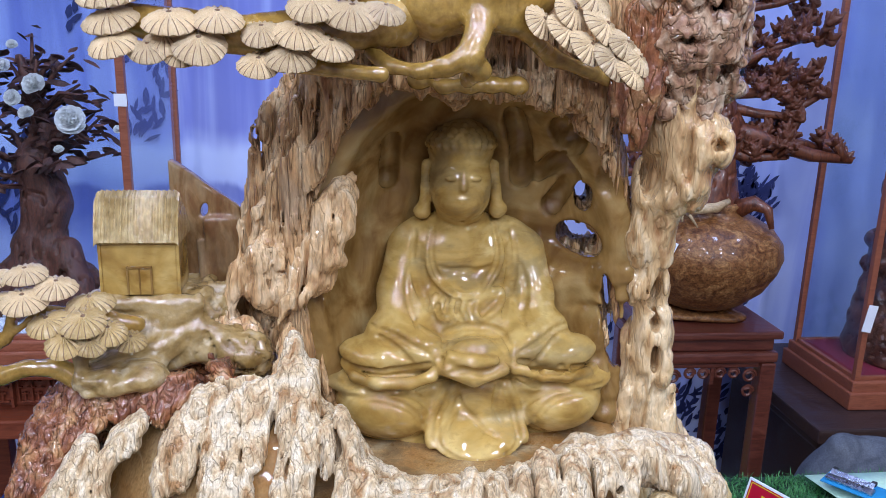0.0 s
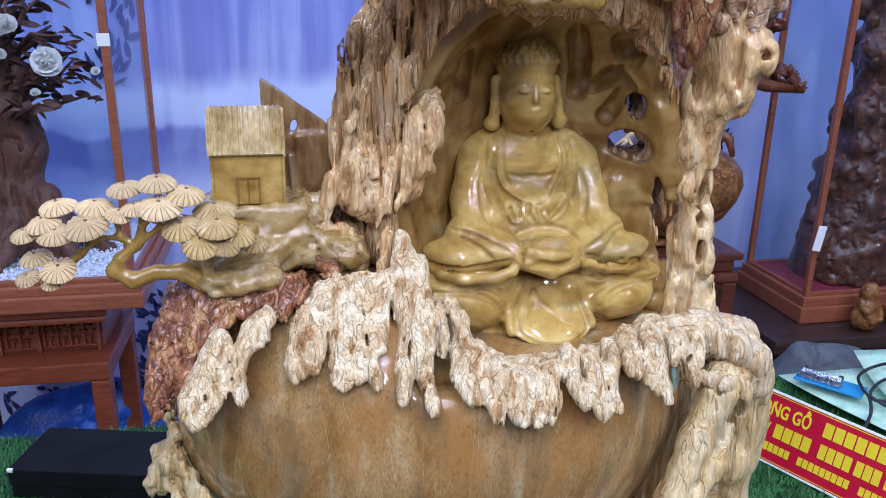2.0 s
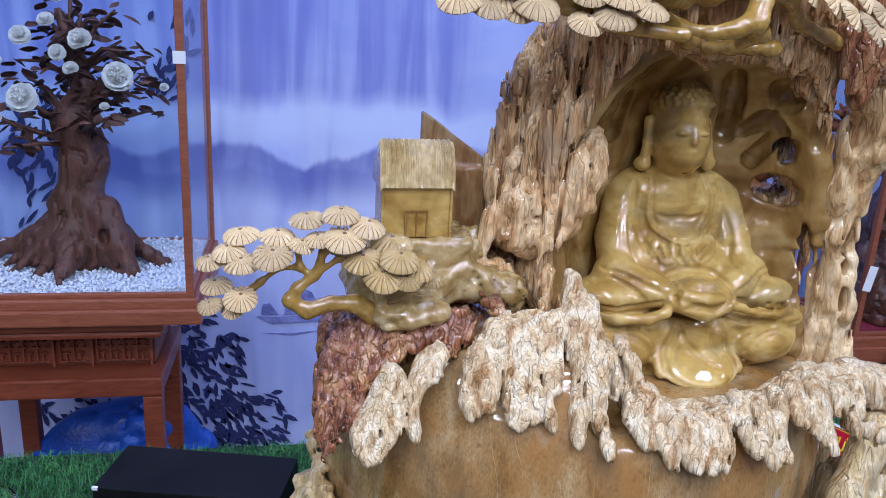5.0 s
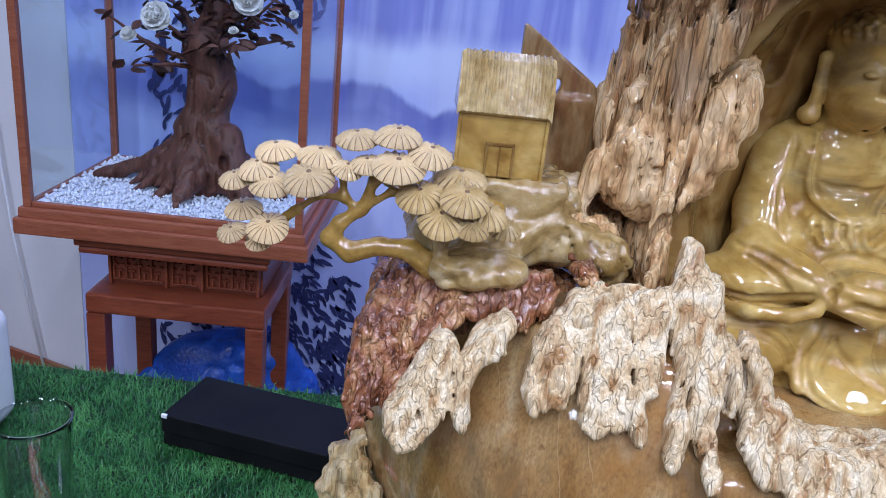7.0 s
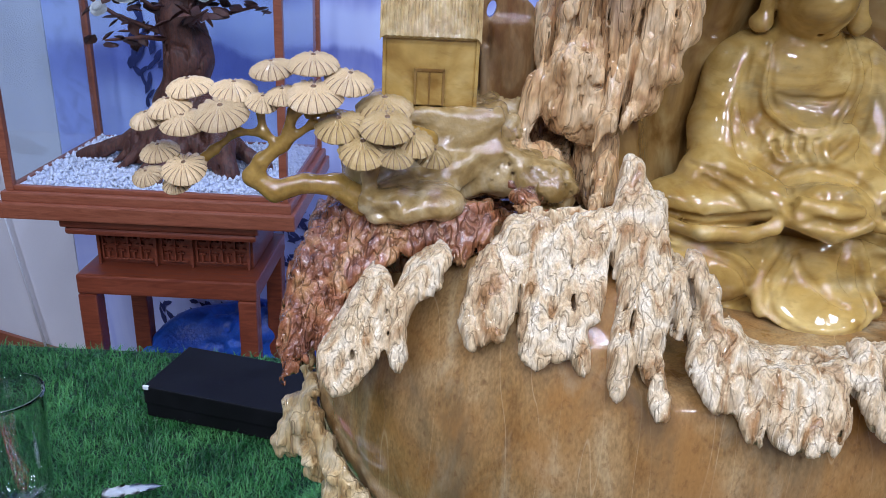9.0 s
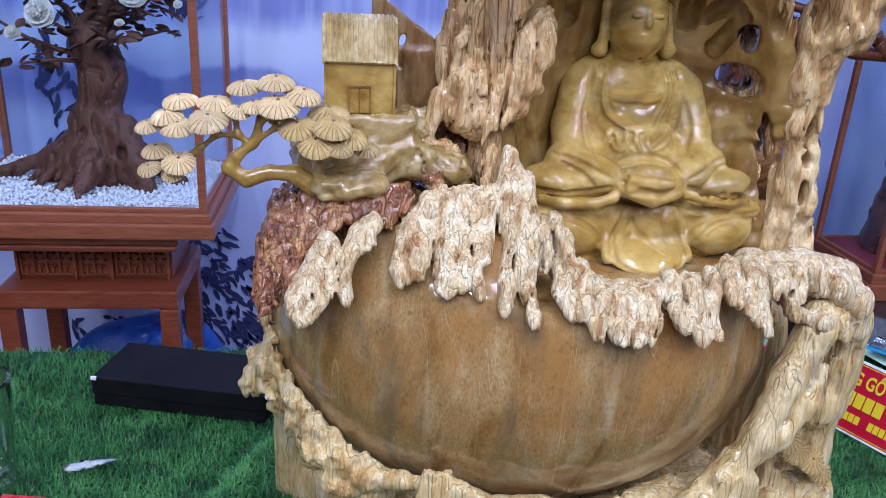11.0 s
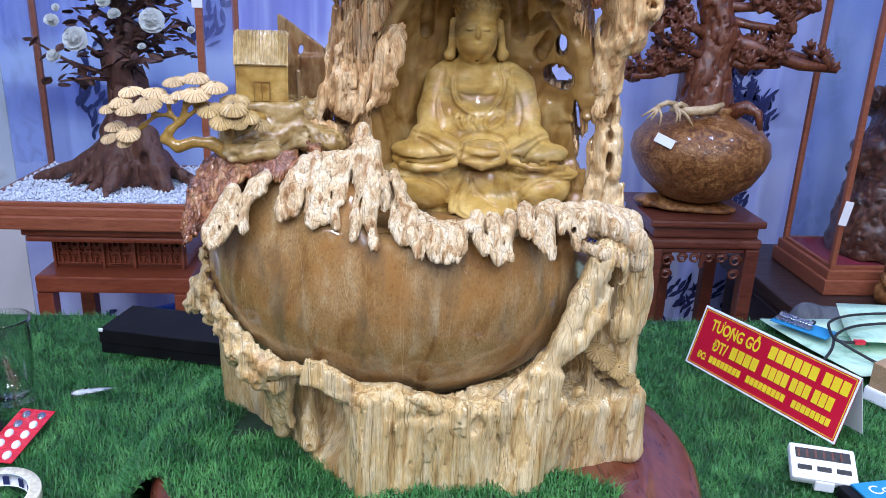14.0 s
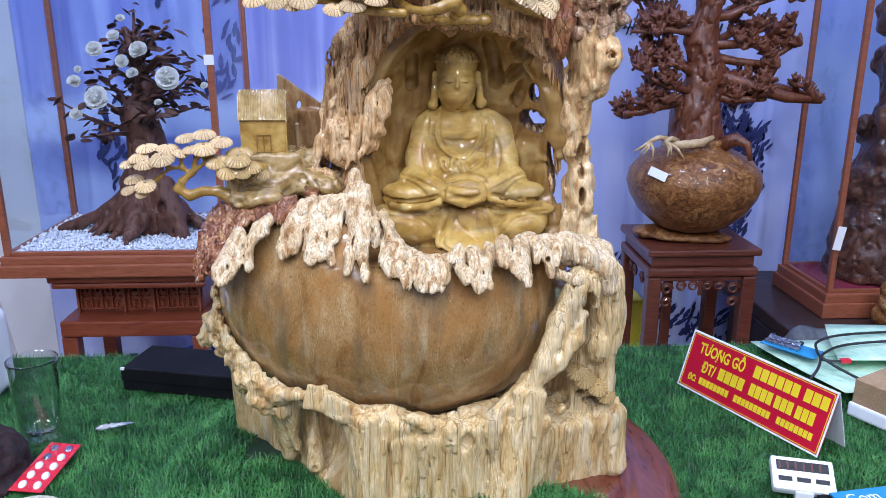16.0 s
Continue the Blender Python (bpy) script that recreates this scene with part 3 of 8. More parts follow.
# ---- the room ----
def mural_material():
    """A printed landscape in misty blue and violet: two ranges of hills that fade downwards, with streaks of wash."""
    m = bpy.data.materials.new("printed_blue_mural")
    m.use_nodes = True
    nt = m.node_tree
    nd, ln = nt.nodes, nt.links
    bsdf = nd["Principled BSDF"]
    co = nd.new("ShaderNodeTexCoord")
    sp = nd.new("ShaderNodeSeparateXYZ")
    ln.new(co.outputs["Object"], sp.inputs[0])

    def calc(op, a, b=None):
        n = nd.new("ShaderNodeMath")
        n.operation = op
        for i, v in enumerate((a, b)):
            if v is None:
                continue
            if isinstance(v, (int, float)):
                n.inputs[i].default_value = v
            else:
                ln.new(v, n.inputs[i])
        return n.outputs[0]

    def cloud(scale, stretch, detail=4, warp=0.5, shift=0.0):
        mp = nd.new("ShaderNodeMapping")
        mp.inputs["Scale"].default_value = stretch
        mp.inputs["Location"].default_value = (shift, shift, shift)
        ln.new(co.outputs["Object"], mp.inputs["Vector"])
        n = nd.new("ShaderNodeTexNoise")
        n.inputs["Scale"].default_value, n.inputs["Detail"].default_value, n.inputs["Distortion"].default_value = scale, detail, warp
        ln.new(mp.outputs[0], n.inputs["Vector"])
        return n.outputs["Fac"]

    def span(v, a, b, lo=0.0, hi=1.0):
        n = nd.new("ShaderNodeMapRange")
        n.interpolation_type = "SMOOTHSTEP"
        for i, w in enumerate((a, b, lo, hi)):
            n.inputs[i + 1].default_value = w
        ln.new(v, n.inputs["Value"])
        return n.outputs[0]

    def tinted(fac, under, colour):
        n = nd.new("ShaderNodeMix")
        n.data_type = "RGBA"
        ln.new(fac, n.inputs["Factor"])
        if isinstance(under, tuple):
            n.inputs[6].default_value = (*under, 1)
        else:
            ln.new(under, n.inputs[6])
        n.inputs[7].default_value = (*colour, 1)
        return n.outputs[2]

    x, z = sp.outputs["X"], sp.outputs["Z"]
    colour = tinted(span(cloud(1.6, (1, 1, 1), 5, 1.0), 0.35, 0.7), (0.40, 0.465, 0.84), (0.60, 0.66, 0.94))
    colour = tinted(span(cloud(3.0, (3.0, 1, 0.35), 5, 0.8, 3.0), 0.45, 0.75), colour, (0.34, 0.40, 0.80))
    # a cliff with streaks of wash, a band of mist under it, and low hills that fade downwards
    foot = calc("ADD", calc("MULTIPLY", calc("SUBTRACT", cloud(4.0, (1, 1, 0.02), 5, 0.0, 2.0), 0.5), 0.22), 1.135)
    above = calc("SUBTRACT", z, foot)
    cliff = calc("MULTIPLY", span(above, -0.01, 0.07), calc("MULTIPLY", span(x, -1.5, -1.2), span(calc("ADD", x, calc("MULTIPLY", above, -0.05)), 0.16, 0.30, 1.0, 0.0)))
    streak = span(cloud(5.0, (3.4, 1, 0.22), 6, 0.6, 5.0), 0.30, 0.66, 0.30, 1.0)
    colour = tinted(calc("MULTIPLY", calc("MULTIPLY", cliff, streak), 0.85), colour, (0.185, 0.21, 0.60))
    mist = calc("MULTIPLY", span(above, -0.12, -0.04), span(above, -0.01, 0.03, 1.0, 0.0))
    colour = tinted(calc("MULTIPLY", calc("MULTIPLY", mist, span(x, 0.2, 0.5, 1.0, 0.0)), 0.7), colour, (0.60, 0.68, 0.96))
    for ridge, swing, drop, grain, left, right, ink, strength in (
            (1.03, 0.24, 0.17, 4.2, -1.3, 0.55, (0.12, 0.14, 0.46), 0.95),
            (0.99, 0.16, 0.13, 6.5, -1.3, 0.30, (0.15, 0.18, 0.52), 0.6),
            (1.75, 0.5, 0.7, 2.2, 1.05, 2.6, (0.17, 0.21, 0.55), 0.3)):
        wave = cloud(grain, (1, 1, 0.02), 6, 0.0, ridge * 5)
        top = calc("ADD", calc("MULTIPLY", calc("SUBTRACT", wave, 0.5), swing), ridge)
        below = calc("SUBTRACT", top, z)
        mask = calc("MULTIPLY", span(below, 0.0, 0.025), span(below, 0.04, drop, 1.0, 0.0))
        mask = calc("MULTIPLY", mask, calc("MULTIPLY", span(x, left, left + 0.35), span(x, right - 0.35, right, 1.0, 0.0)))
        wash = span(cloud(7.0, (1.5, 1, 0.3), 5, 0.6, ridge * 9), 0.25, 0.75, 0.55, 1.0)
        colour = tinted(calc("MULTIPLY", calc("MULTIPLY", mask, wash), strength), colour, ink)
    ln.new(colour, bsdf.inputs["Base Color"])
    bsdf.inputs["Roughness"].default_value = 0.55
    bsdf.inputs["Specular IOR Level"].default_value = 0.25
    bp = nd.new("ShaderNodeBump")
    bp.inputs["Strength"].default_value, bp.inputs["Distance"].default_value = 0.15, 0.02
    ln.new(cloud(2.0, (2.5, 1, 0.2), 2, 0.3, 8.0), bp.inputs["Height"])
    ln.new(bp.outputs[0], bsdf.inputs["Normal"])
    return m


WALL_Y = 2.15
part("wall_back", boxed((-1.19, WALL_Y, 0), (3.2, WALL_Y + 0.12, 3.0)), mural_material())
tagged(bpy.data.objects["wall_back"], "wall covered with a misty blue printed landscape", "wall", kind="structure")


def plain_wall(name, a, b, thick, label="unseen wall added to close the room, kept dim to cut bounce"):
    a, b = Vector((*a, 0)), Vector((*b, 0))
    way = (b - a).normalized()
    out = Vector((-way.y, way.x, 0)) * thick
    bm = bmesh.new()
    base = [bm.verts.new(v) for v in (a, b, b + out, a + out)]
    top = [bm.verts.new(v + Vector((0, 0, 3.0))) for v in (a, b, b + out, a + out)]
    bm.faces.new(base[::-1])
    bm.faces.new(top)
    for i in range(4):
        bm.faces.new((base[i], base[(i + 1) % 4], top[(i + 1) % 4], top[i]))
    bmesh.ops.recalc_face_normals(bm, faces=bm.faces)
    return tagged(part(name, bm, WHITE_PAINT if "white" in label else SHELL_PAINT), label, "wall", kind="structure")


plain_wall("wall_corner", (-3.2, 2.95), (-1.194, WALL_Y + 0.002), 0.1, "white painted wall meeting the blue mural")
# west, east and south walls are unseen, added to limit fill light
plain_wall("wall_west", (-3.2, -3.2), (-3.2, 2.95), 0.1)
plain_wall("wall_east", (3.204, WALL_Y + 0.12), (3.204, -3.2), 0.1)
plain_wall("wall_south", (3.2, -3.204), (-3.2, -3.204), 0.1)
tagged(part("floor", boxed((-3.3, -3.3, -0.1), (3.3, 3.1, 0)), FLOOR_TILE), "brown wood-look floor", "floor", kind="structure")
# unseen ceiling, added to close the room and kept dim
tagged(part("ceiling", boxed((-3.3, -3.3, 3.0), (3.3, 3.1, 3.1)), SHELL_PAINT), "unseen dim ceiling added to close the room", "ceiling", kind="structure")
corner_way = Vector((2.006, -0.798, 0)).normalized()
skirt = bmesh.new()
block(skirt, (0, -0.016, 0), (2.1, -0.002, 0.09), 0.004, Matrix.Translation((-3.17, 2.936, 0)) @ pose(0, 0, 0, 0, 0, -21.7))
tagged(part("baseboard", skirt, CASE_WOOD), "brown wooden skirting along the white wall", "baseboard", kind="structure")


def printed_leaves(name, label, boxes, seed, size, drift, ink=INK):
    """Flat brush-stroke leaves printed on the mural, a few millimetres proud of it."""
    rng = random.Random(seed)
    verts, faces = [], []
    for x0, z0, x1, z1, count in boxes:
        for _ in range(count):
            x, z = x0 + (x1 - x0) * rng.random(), z0 + (z1 - z0) * rng.random()
            a = radians(rng.gauss(drift, 28))
            length, wide = size * rng.uniform(0.6, 1.4), size * rng.uniform(0.10, 0.2)
            dx, dz = math.cos(a), math.sin(a)
            n, y = len(verts), WALL_Y - 0.004 - 0.0004 * (len(faces) % 9)
            for u, v in ((0, 0), (0.35, 1), (0.75, 0.8), (1, 0), (0.7, -0.8), (0.3, -1)):
                verts.append((x + dx * u * length - dz * v * wide, y, z + dz * u * length + dx * v * wide))
            faces.append([n + i for i in range(6)])
    me = fast_mesh(name, np.array(verts), np.array(faces), False)
    return tagged(part(name, me, ink), label, "printed leaves", kind="stuff")


printed_leaves("printed_bamboo", "dark blue bamboo leaves printed on the wall", [
    (-0.62, 0.10, -0.40, 0.50, 200), (-0.50, 0.05, -0.28, 0.30, 150), (-0.62, 0.42, -0.50, 0.62, 30), (-1.0, 0.0, -0.5, 0.3, 150)], 3, 0.042, -55)
printed_leaves("printed_pine", "dark blue pine foliage printed on the wall", [
    (1.00, 0.98, 1.14, 1.22, 200), (1.06, 0.82, 1.20, 1.05, 190), (1.06, 0.68, 1.16, 0.82, 80), (0.95, 0.55, 1.10, 0.70, 80)], 4, 0.035, 80)
printed_leaves("printed_foliage", "dark blue foliage printed behind the flowering tree", [
    (-0.75, 1.42, -0.52, 1.62, 40), (-0.98, 0.75, -0.82, 1.15, 70), (-0.62, 1.15, -0.50, 1.36, 26)], 5, 0.045, 70)
printed_leaves("printed_thicket", "dark blue bamboo thicket printed low on the wall", [
    (0.72, 0.15, 1.15, 0.42, 170), (0.62, 0.35, 0.75, 0.62, 40)], 6, 0.045, 55)


def printed_boat():
    bm = bmesh.new()
    for pts in ([(-0.125, 0.012), (-0.08, -0.012), (0.06, -0.006), (0.13, 0.045), (0.05, 0.014), (-0.06, 0.010)], [(-0.045, 0.016), (-0.035, 0.075), (-0.005, 0.105), (0.035, 0.085), (0.062, 0.03), (0.045, 0.020)],
                [(-0.11, 0.018), (-0.105, 0.05), (-0.085, 0.052), (-0.06, 0.016)], [(-0.12, -0.04), (-0.02, -0.050), (0.10, -0.030), (-0.02, -0.043)]):
        bm.faces.new([bm.verts.new((-0.235 + x, WALL_Y - 0.005, 0.530 + z)) for x, z in pts])
    tagged(part("printed_boat", bm, surface("faded_indigo_ink", [(0.10, 0.12, 0.36), (0.26, 0.29, 0.62)], 0.04)), "small sailing boat printed in faded blue on the wall", "printed boat", kind="structure")


printed_boat()


def brush_marks(name, x0, x1, z, seed):
    """Handwriting on the wall that cannot be read: plain slanted strokes."""
    rng = random.Random(seed)
    bm = bmesh.new()
    x = x0
    while x < x1:
        h = rng.choice((0.025, 0.03, 0.05))
        down = -0.02 if rng.random() < 0.25 else 0
        block(bm, (-0.0022, -0.0015, down), (0.0022, 0.0, h), 0.0, Matrix.Translation((x, WALL_Y - 0.003, z)) @ pose(0, 0, 0, 0, 18, 0))
        block(bm, (-0.006, -0.0015, 0), (0.010, 0.0, 0.004), 0.0, Matrix.Translation((x, WALL_Y - 0.005, z + 0.002)) @ pose(0, 0, 0, 0, -20, 0))
        x += rng.uniform(0.013, 0.022)
    tagged(part(name, bm, BLACK_INK), "black brush handwriting printed on the wall", "wall lettering", kind="structure")


brush_marks("wall_lettering", 0.60, 0.76, 1.37, 1)
brush_marks("wall_lettering", 1.06, 1.15, 1.37, 2)


def wall_script():
    """A line of cursive painted on the mural, as plain slanting strokes of its size."""
    bm = bmesh.new()
    for x0, x1 in ((0.52, 0.72), (0.755, 0.87), (0.93, 1.12), (1.17, 1.29)):
        n = int((x1 - x0) / 0.026)
        for i in range(n):
            x = x0 + 0.026 * i
            tall = 0.048 if i % 4 == 0 else 0.026
            block(bm, (x, WALL_Y - 0.005, 1.362), (x + 0.006, WALL_Y - 0.002, 1.362 + tall), 0.0, Matrix.Translation((x, 0, 1.362)) @ pose(0, 0, 0, 0, 16, 0) @ Matrix.Translation((-x, 0, -1.362)))
    tagged(part("wall_script", bm, BLACK_INK), "black cursive strokes painted on the blue wall", "lettering", kind="structure")


wall_script()


# ---- the carved wood sculpture ----
carving = thing("wood_carving", "large lacquered root-wood carving of a cave above a bowl", "sculpture", pose(0.05, 0.55, 0.835))


def carved(name, mesh, material, label, parent=None):
    ob = part(name, mesh, material, None, label)
    ob.parent = parent or carving
    ob.matrix_parent_inverse = (parent or carving).matrix_world.inverted()
    return ob


bpy.context.view_layer.update()


def set_back(mesh, k):
    """Enlarges a piece by k about a point before the carving, which also moves it back into the cave mouth."""
    hub = Matrix.Translation((0, 0, 1.406))
    mesh.transform(hub @ Matrix.Scale(k, 4) @ hub.inverted())
    return mesh


def build_bowl():
    c = Clay((-0.25, 0.38, 0.87), (0.25, 0.74, 1.24), 0.004)
    c.ball((-0.003, 0.560, 1.057), (0.219, 0.148, 0.166), 0.01)
    c.slab((0.15, 0.56, 1.25), (0.19, 0.3, 0.128), 0.01, 0.01, cut=True)
    c.slab((-0.2, 0.56, 1.318), (0.2, 0.3, 0.148), 0.01, 0.01, cut=True)
    c.weather(0.0020, 0.09, 1).weather(0.0006, 0.018, 2)
    return c.skin("bowl")


carved("bowl", build_bowl(), BOWL, "polished brown burl-wood bowl with pale veins")


def build_base():
    c = Clay((-0.27, 0.36, 0.825), (0.32, 0.70, 1.16), 0.0020)
    # the foot: a grooved wall in front, a sawn slanting face on one side
    c.ball((0.095, 0.570, 0.84), (0.180, 0.125, 0.105), 0.03)
    c.slab((-0.073, 0.504, 0.885), (0.105, 0.040, 0.075), 0.01, 0.012, (0, 0, -52))
    c.ball((-0.13, 0.62, 0.86), (0.09, 0.06, 0.08), 0.03)
    c.slab((0.025, 0.455, 0.878), (0.060, 0.036, 0.058), 0.012, 0.010, (8, 0, 0))
    c.slab((-0.022, 0.457, 0.885), (0.020, 0.034, 0.066), 0.008, 0.008, (6, 6, -18))
    c.slab((0.120, 0.459, 0.880), (0.055, 0.030, 0.062), 0.010, 0.010, (8, 0, 10))
    c.slab((0.212, 0.500, 0.872), (0.062, 0.036, 0.047), 0.010, 0.008, (5, 0, 16))
    c.slab((0.248, 0.530, 0.880), (0.030, 0.05, 0.040), 0.012, 0.010, (0, 0, 8))
    for a, b, ra, rb in (((-0.205, 0.585, 1.00), (-0.215, 0.615, 0.835), 0.020, 0.016),
                         ((-0.146, 0.470, 0.965), (-0.140, 0.500, 0.862), 0.015, 0.010),
                         ((-0.132, 0.468, 0.955), (-0.122, 0.482, 0.880), 0.010, 0.007),
                         ((-0.100, 0.452, 0.955), (-0.105, 0.470, 0.945), 0.010, 0.010),
                         ((-0.050, 0.436, 0.935), (-0.040, 0.434, 0.845), 0.009, 0.014), ((-0.028, 0.432, 0.930), (-0.020, 0.428, 0.83), 0.009, 0.013),
                         ((0.006, 0.430, 0.925), (0.000, 0.428, 0.83), 0.012, 0.014), ((0.040, 0.432, 0.92), (0.044, 0.429, 0.83), 0.012, 0.014),
                         ((0.074, 0.433, 0.915), (0.080, 0.431, 0.83), 0.012, 0.013), ((0.148, 0.444, 0.965), (0.126, 0.438, 0.83), 0.013, 0.032),
                         ((0.222, 0.500, 1.03), (0.238, 0.494, 0.90), 0.016, 0.022), ((0.212, 0.56, 1.05), (0.235, 0.56, 0.84), 0.03, 0.04),
                         ((0.262, 0.478, 0.912), (0.270, 0.484, 0.846), 0.012, 0.016), ((0.250, 0.484, 0.985), (0.262, 0.486, 0.92), 0.010, 0.012)):
        c.rod(a, b, ra, rb, 0.010)
    # the lip round the bowl
    c.path([(-0.222, 0.548, 1.06), (-0.210, 0.520, 1.03), (-0.194, 0.500, 1.008), (-0.172, 0.478, 0.977), (-0.144, 0.458, 0.963), (-0.115, 0.445, 0.970), (-0.098, 0.438, 0.970), (-0.061, 0.430, 0.957), (-0.037, 0.426, 0.940),
            (0.0, 0.424, 0.938), (0.023, 0.424, 0.942), (0.060, 0.426, 0.931), (0.079, 0.426, 0.926), (0.109, 0.430, 0.943), (0.131, 0.436, 0.960), (0.152, 0.440, 0.976), (0.168, 0.441, 1.005), (0.188, 0.448, 1.050), (0.212, 0.46, 1.10)],
           [0.012, 0.013, 0.013, 0.013, 0.011, 0.008, 0.008, 0.008, 0.009, 0.010, 0.009, 0.008, 0.007, 0.008, 0.008, 0.008, 0.010, 0.013, 0.018], 0.008)
    # the knobbly burr on one side of it
    for p, r in (((-0.228, 0.535, 1.024), 0.015), ((-0.238, 0.532, 1.008), 0.012), ((-0.216, 0.520, 1.000), 0.012), ((-0.198, 0.498, 0.988), 0.012), ((-0.182, 0.482, 0.972), 0.012), ((-0.168, 0.470, 0.955), 0.012), ((-0.156, 0.464, 0.945), 0.010), ((-0.140, 0.462, 0.938), 0.009), ((-0.186, 0.492, 0.962), 0.010)):
        c.ball(p, (r, r, r * 1.25), 0.005)
    # two flag-like tabs, knobs and a spire on the lip
    c.slab((-0.095, 0.428, 0.974), (0.012, 0.0055, 0.016), 0.003, 0.003, (0, 10, 0))
    c.slab((-0.061, 0.422, 0.958), (0.029, 0.0055, 0.013), 0.003, 0.003, (0, 28, 0))
    c.slab((0.142, 0.436, 0.918), (0.020, 0.010, 0.058), 0.006, 0.006, (0, 10, 4))
    c.slab((-0.078, 0.428, 0.950), (0.014, 0.006, 0.010), 0.003, 0.004, (0, 40, 0))
    c.rod((0.146, 0.436, 0.950), (0.1500, 0.444, 0.984), 0.013, 0.0075, 0.004)
    c.path([(0.004, 0.418, 0.950), (0.018, 0.414, 0.951), (0.034, 0.416, 0.940)], [0.004, 0.006, 0.007], 0.004)
    c.rod((0.058, 0.420, 0.932), (0.064, 0.418, 0.938), 0.008, 0.006, 0.004)
    # lobes of the other side, with a blade that leans against the bowl
    for p, r in (((0.246, 0.478, 1.085), 0.020), ((0.250, 0.478, 1.050), 0.015), ((0.252, 0.480, 1.020), 0.013), ((0.236, 0.474, 1.010), 0.012)):
        c.ball(p, (r, r * 0.9, r * 1.35), 0.016)
    c.path([(0.242, 0.488, 1.100), (0.248, 0.488, 1.050), (0.244, 0.486, 1.004)], [0.020, 0.018, 0.013], 0.014)
    c.path([(0.212, 0.448, 1.062), (0.204, 0.443, 1.035), (0.186, 0.440, 1.006), (0.168, 0.440, 0.988)], [0.007, 0.012, 0.010, 0.006], 0.005)
    c.path([(0.196, 0.452, 1.094), (0.224, 0.452, 1.090), (0.228, 0.456, 1.070)], [0.007, 0.008, 0.006], 0.004)
    # hollows
    c.ball((-0.096, 0.436, 0.896), (0.036, 0.078, 0.060), 0.004, (0, 8, 0), cut=True)
    c.path([(-0.108, 0.505, 0.925), (-0.106, 0.488, 0.880), (-0.104, 0.478, 0.858)], [0.005, 0.009, 0.011], 0.005)
    c.ball((-0.104, 0.464, 0.858), (0.004, 0.010, 0.004), 0.001, cut=True)
    c.ball((0.220, 0.440, 0.966), (0.038, 0.048, 0.030), 0.004, (0, 32, 0), cut=True)
    c.ball((0.194, 0.424, 0.915), (0.020, 0.030, 0.022), 0.008, (0, 28, 0), cut=True)
    c.path([(0.180, 0.430, 0.950), (0.184, 0.424, 0.925), (0.206, 0.426, 0.902)], [0.008, 0.010, 0.008], 0.006, cut=True)
    c.ball((0.250, 0.452, 0.926), (0.022, 0.022, 0.0045), 0.003, (0, 8, 0), cut=True)
    c.ball((0.128, 0.424, 0.966), (0.006, 0.012, 0.008), 0.003, cut=True)
    c.ball((0.076, 0.410, 0.918), (0.009, 0.012, 0.014), 0.003, (0, 20, 0), cut=True)
    c.ball((0.046, 0.400, 0.868), (0.005, 0.018, 0.018), 0.003, cut=True)
    for x, z in ((0.200, 0.962), (0.208, 0.950), (0.222, 0.945)):
        c.ball((x, 0.474, z), (0.0060, 0.030, 0.0060), 0.0015, cut=True)
    c.ball((0.240, 0.474, 0.936), (0.016, 0.022, 0.0060), 0.002, (0, 6, 0), cut=True)
    c.ball((0.192, 0.446, 0.942), (0.005, 0.006, 0.005), 0.002)
    c.ball((0.222, 0.444, 1.078), (0.006, 0.030, 0.010), 0.003, (0, -20, 0), cut=True)
    # the seat of the bowl
    c.ball((-0.003, 0.560, 1.056), (0.222, 0.152, 0.172), 0.005, cut=True)
    wall = lambda p: np.where((p[:, 2] < 0.945) & (p[:, 0] > -0.06) | (p[:, 0] > 0.2), 1.0, 0.25)
    sawn = lambda p: np.where((p[:, 2] < 0.93) & (p[:, 0] < -0.06), 0.25, 1.0)
    burr = lambda p: np.clip((-0.125 - p[:, 0]) / 0.02, 0, 1) * np.clip((p[:, 2] - 0.93) / 0.02, 0, 1)
    c.weather(0.0026, (0.030, 0.030, 0.080), 4).weather(0.0022, (0.026, 0.026, 0.50), 5, sharp="fold", where=wall).weather(0.0032, (0.028, 0.028, 0.40), 9, sharp=0.06, where=wall)
    c.weather(0.0014, (0.013, 0.013, 0.20), 7, sharp=0.12, where=wall).weather(0.0007, (0.0055, 0.0055, 0.09), 8, sharp="fold", where=sawn)
    c.weather(0.0012, (0.014, 0.014, 0.022), 3, sharp="fold", where=lambda p: np.where(p[:, 2] > 0.945, 1.0, 0.0)).weather(0.0004, (0.0045, 0.0045, 0.020), 6, where=sawn)
    c.weather(0.0034, 0.0075, 10, where=burr).weather(0.0026, 0.0048, 2, where=burr)
    return c.skin("stump_base")


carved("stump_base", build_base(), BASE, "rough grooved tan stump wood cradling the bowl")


def build_caps():
    """The small fan-shaped fungi on the stump."""
    for i, (x, y, z, s, tilt) in enumerate(((0.216, 0.474, 0.978, 0.015, 34), (0.224, 0.470, 0.970, 0.015, 40), (0.240, 0.468, 0.960, 0.014, 42), (0.252, 0.470, 0.948, 0.013, 46))):
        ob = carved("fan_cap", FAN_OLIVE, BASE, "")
        ob.matrix_world = Matrix.Translation((x, y, z)) @ pose(0, 0, 0, tilt, 0, 0) @ pose(0, 0, 0, 0, 0, 20 * i) @ Matrix.Scale(s, 4)


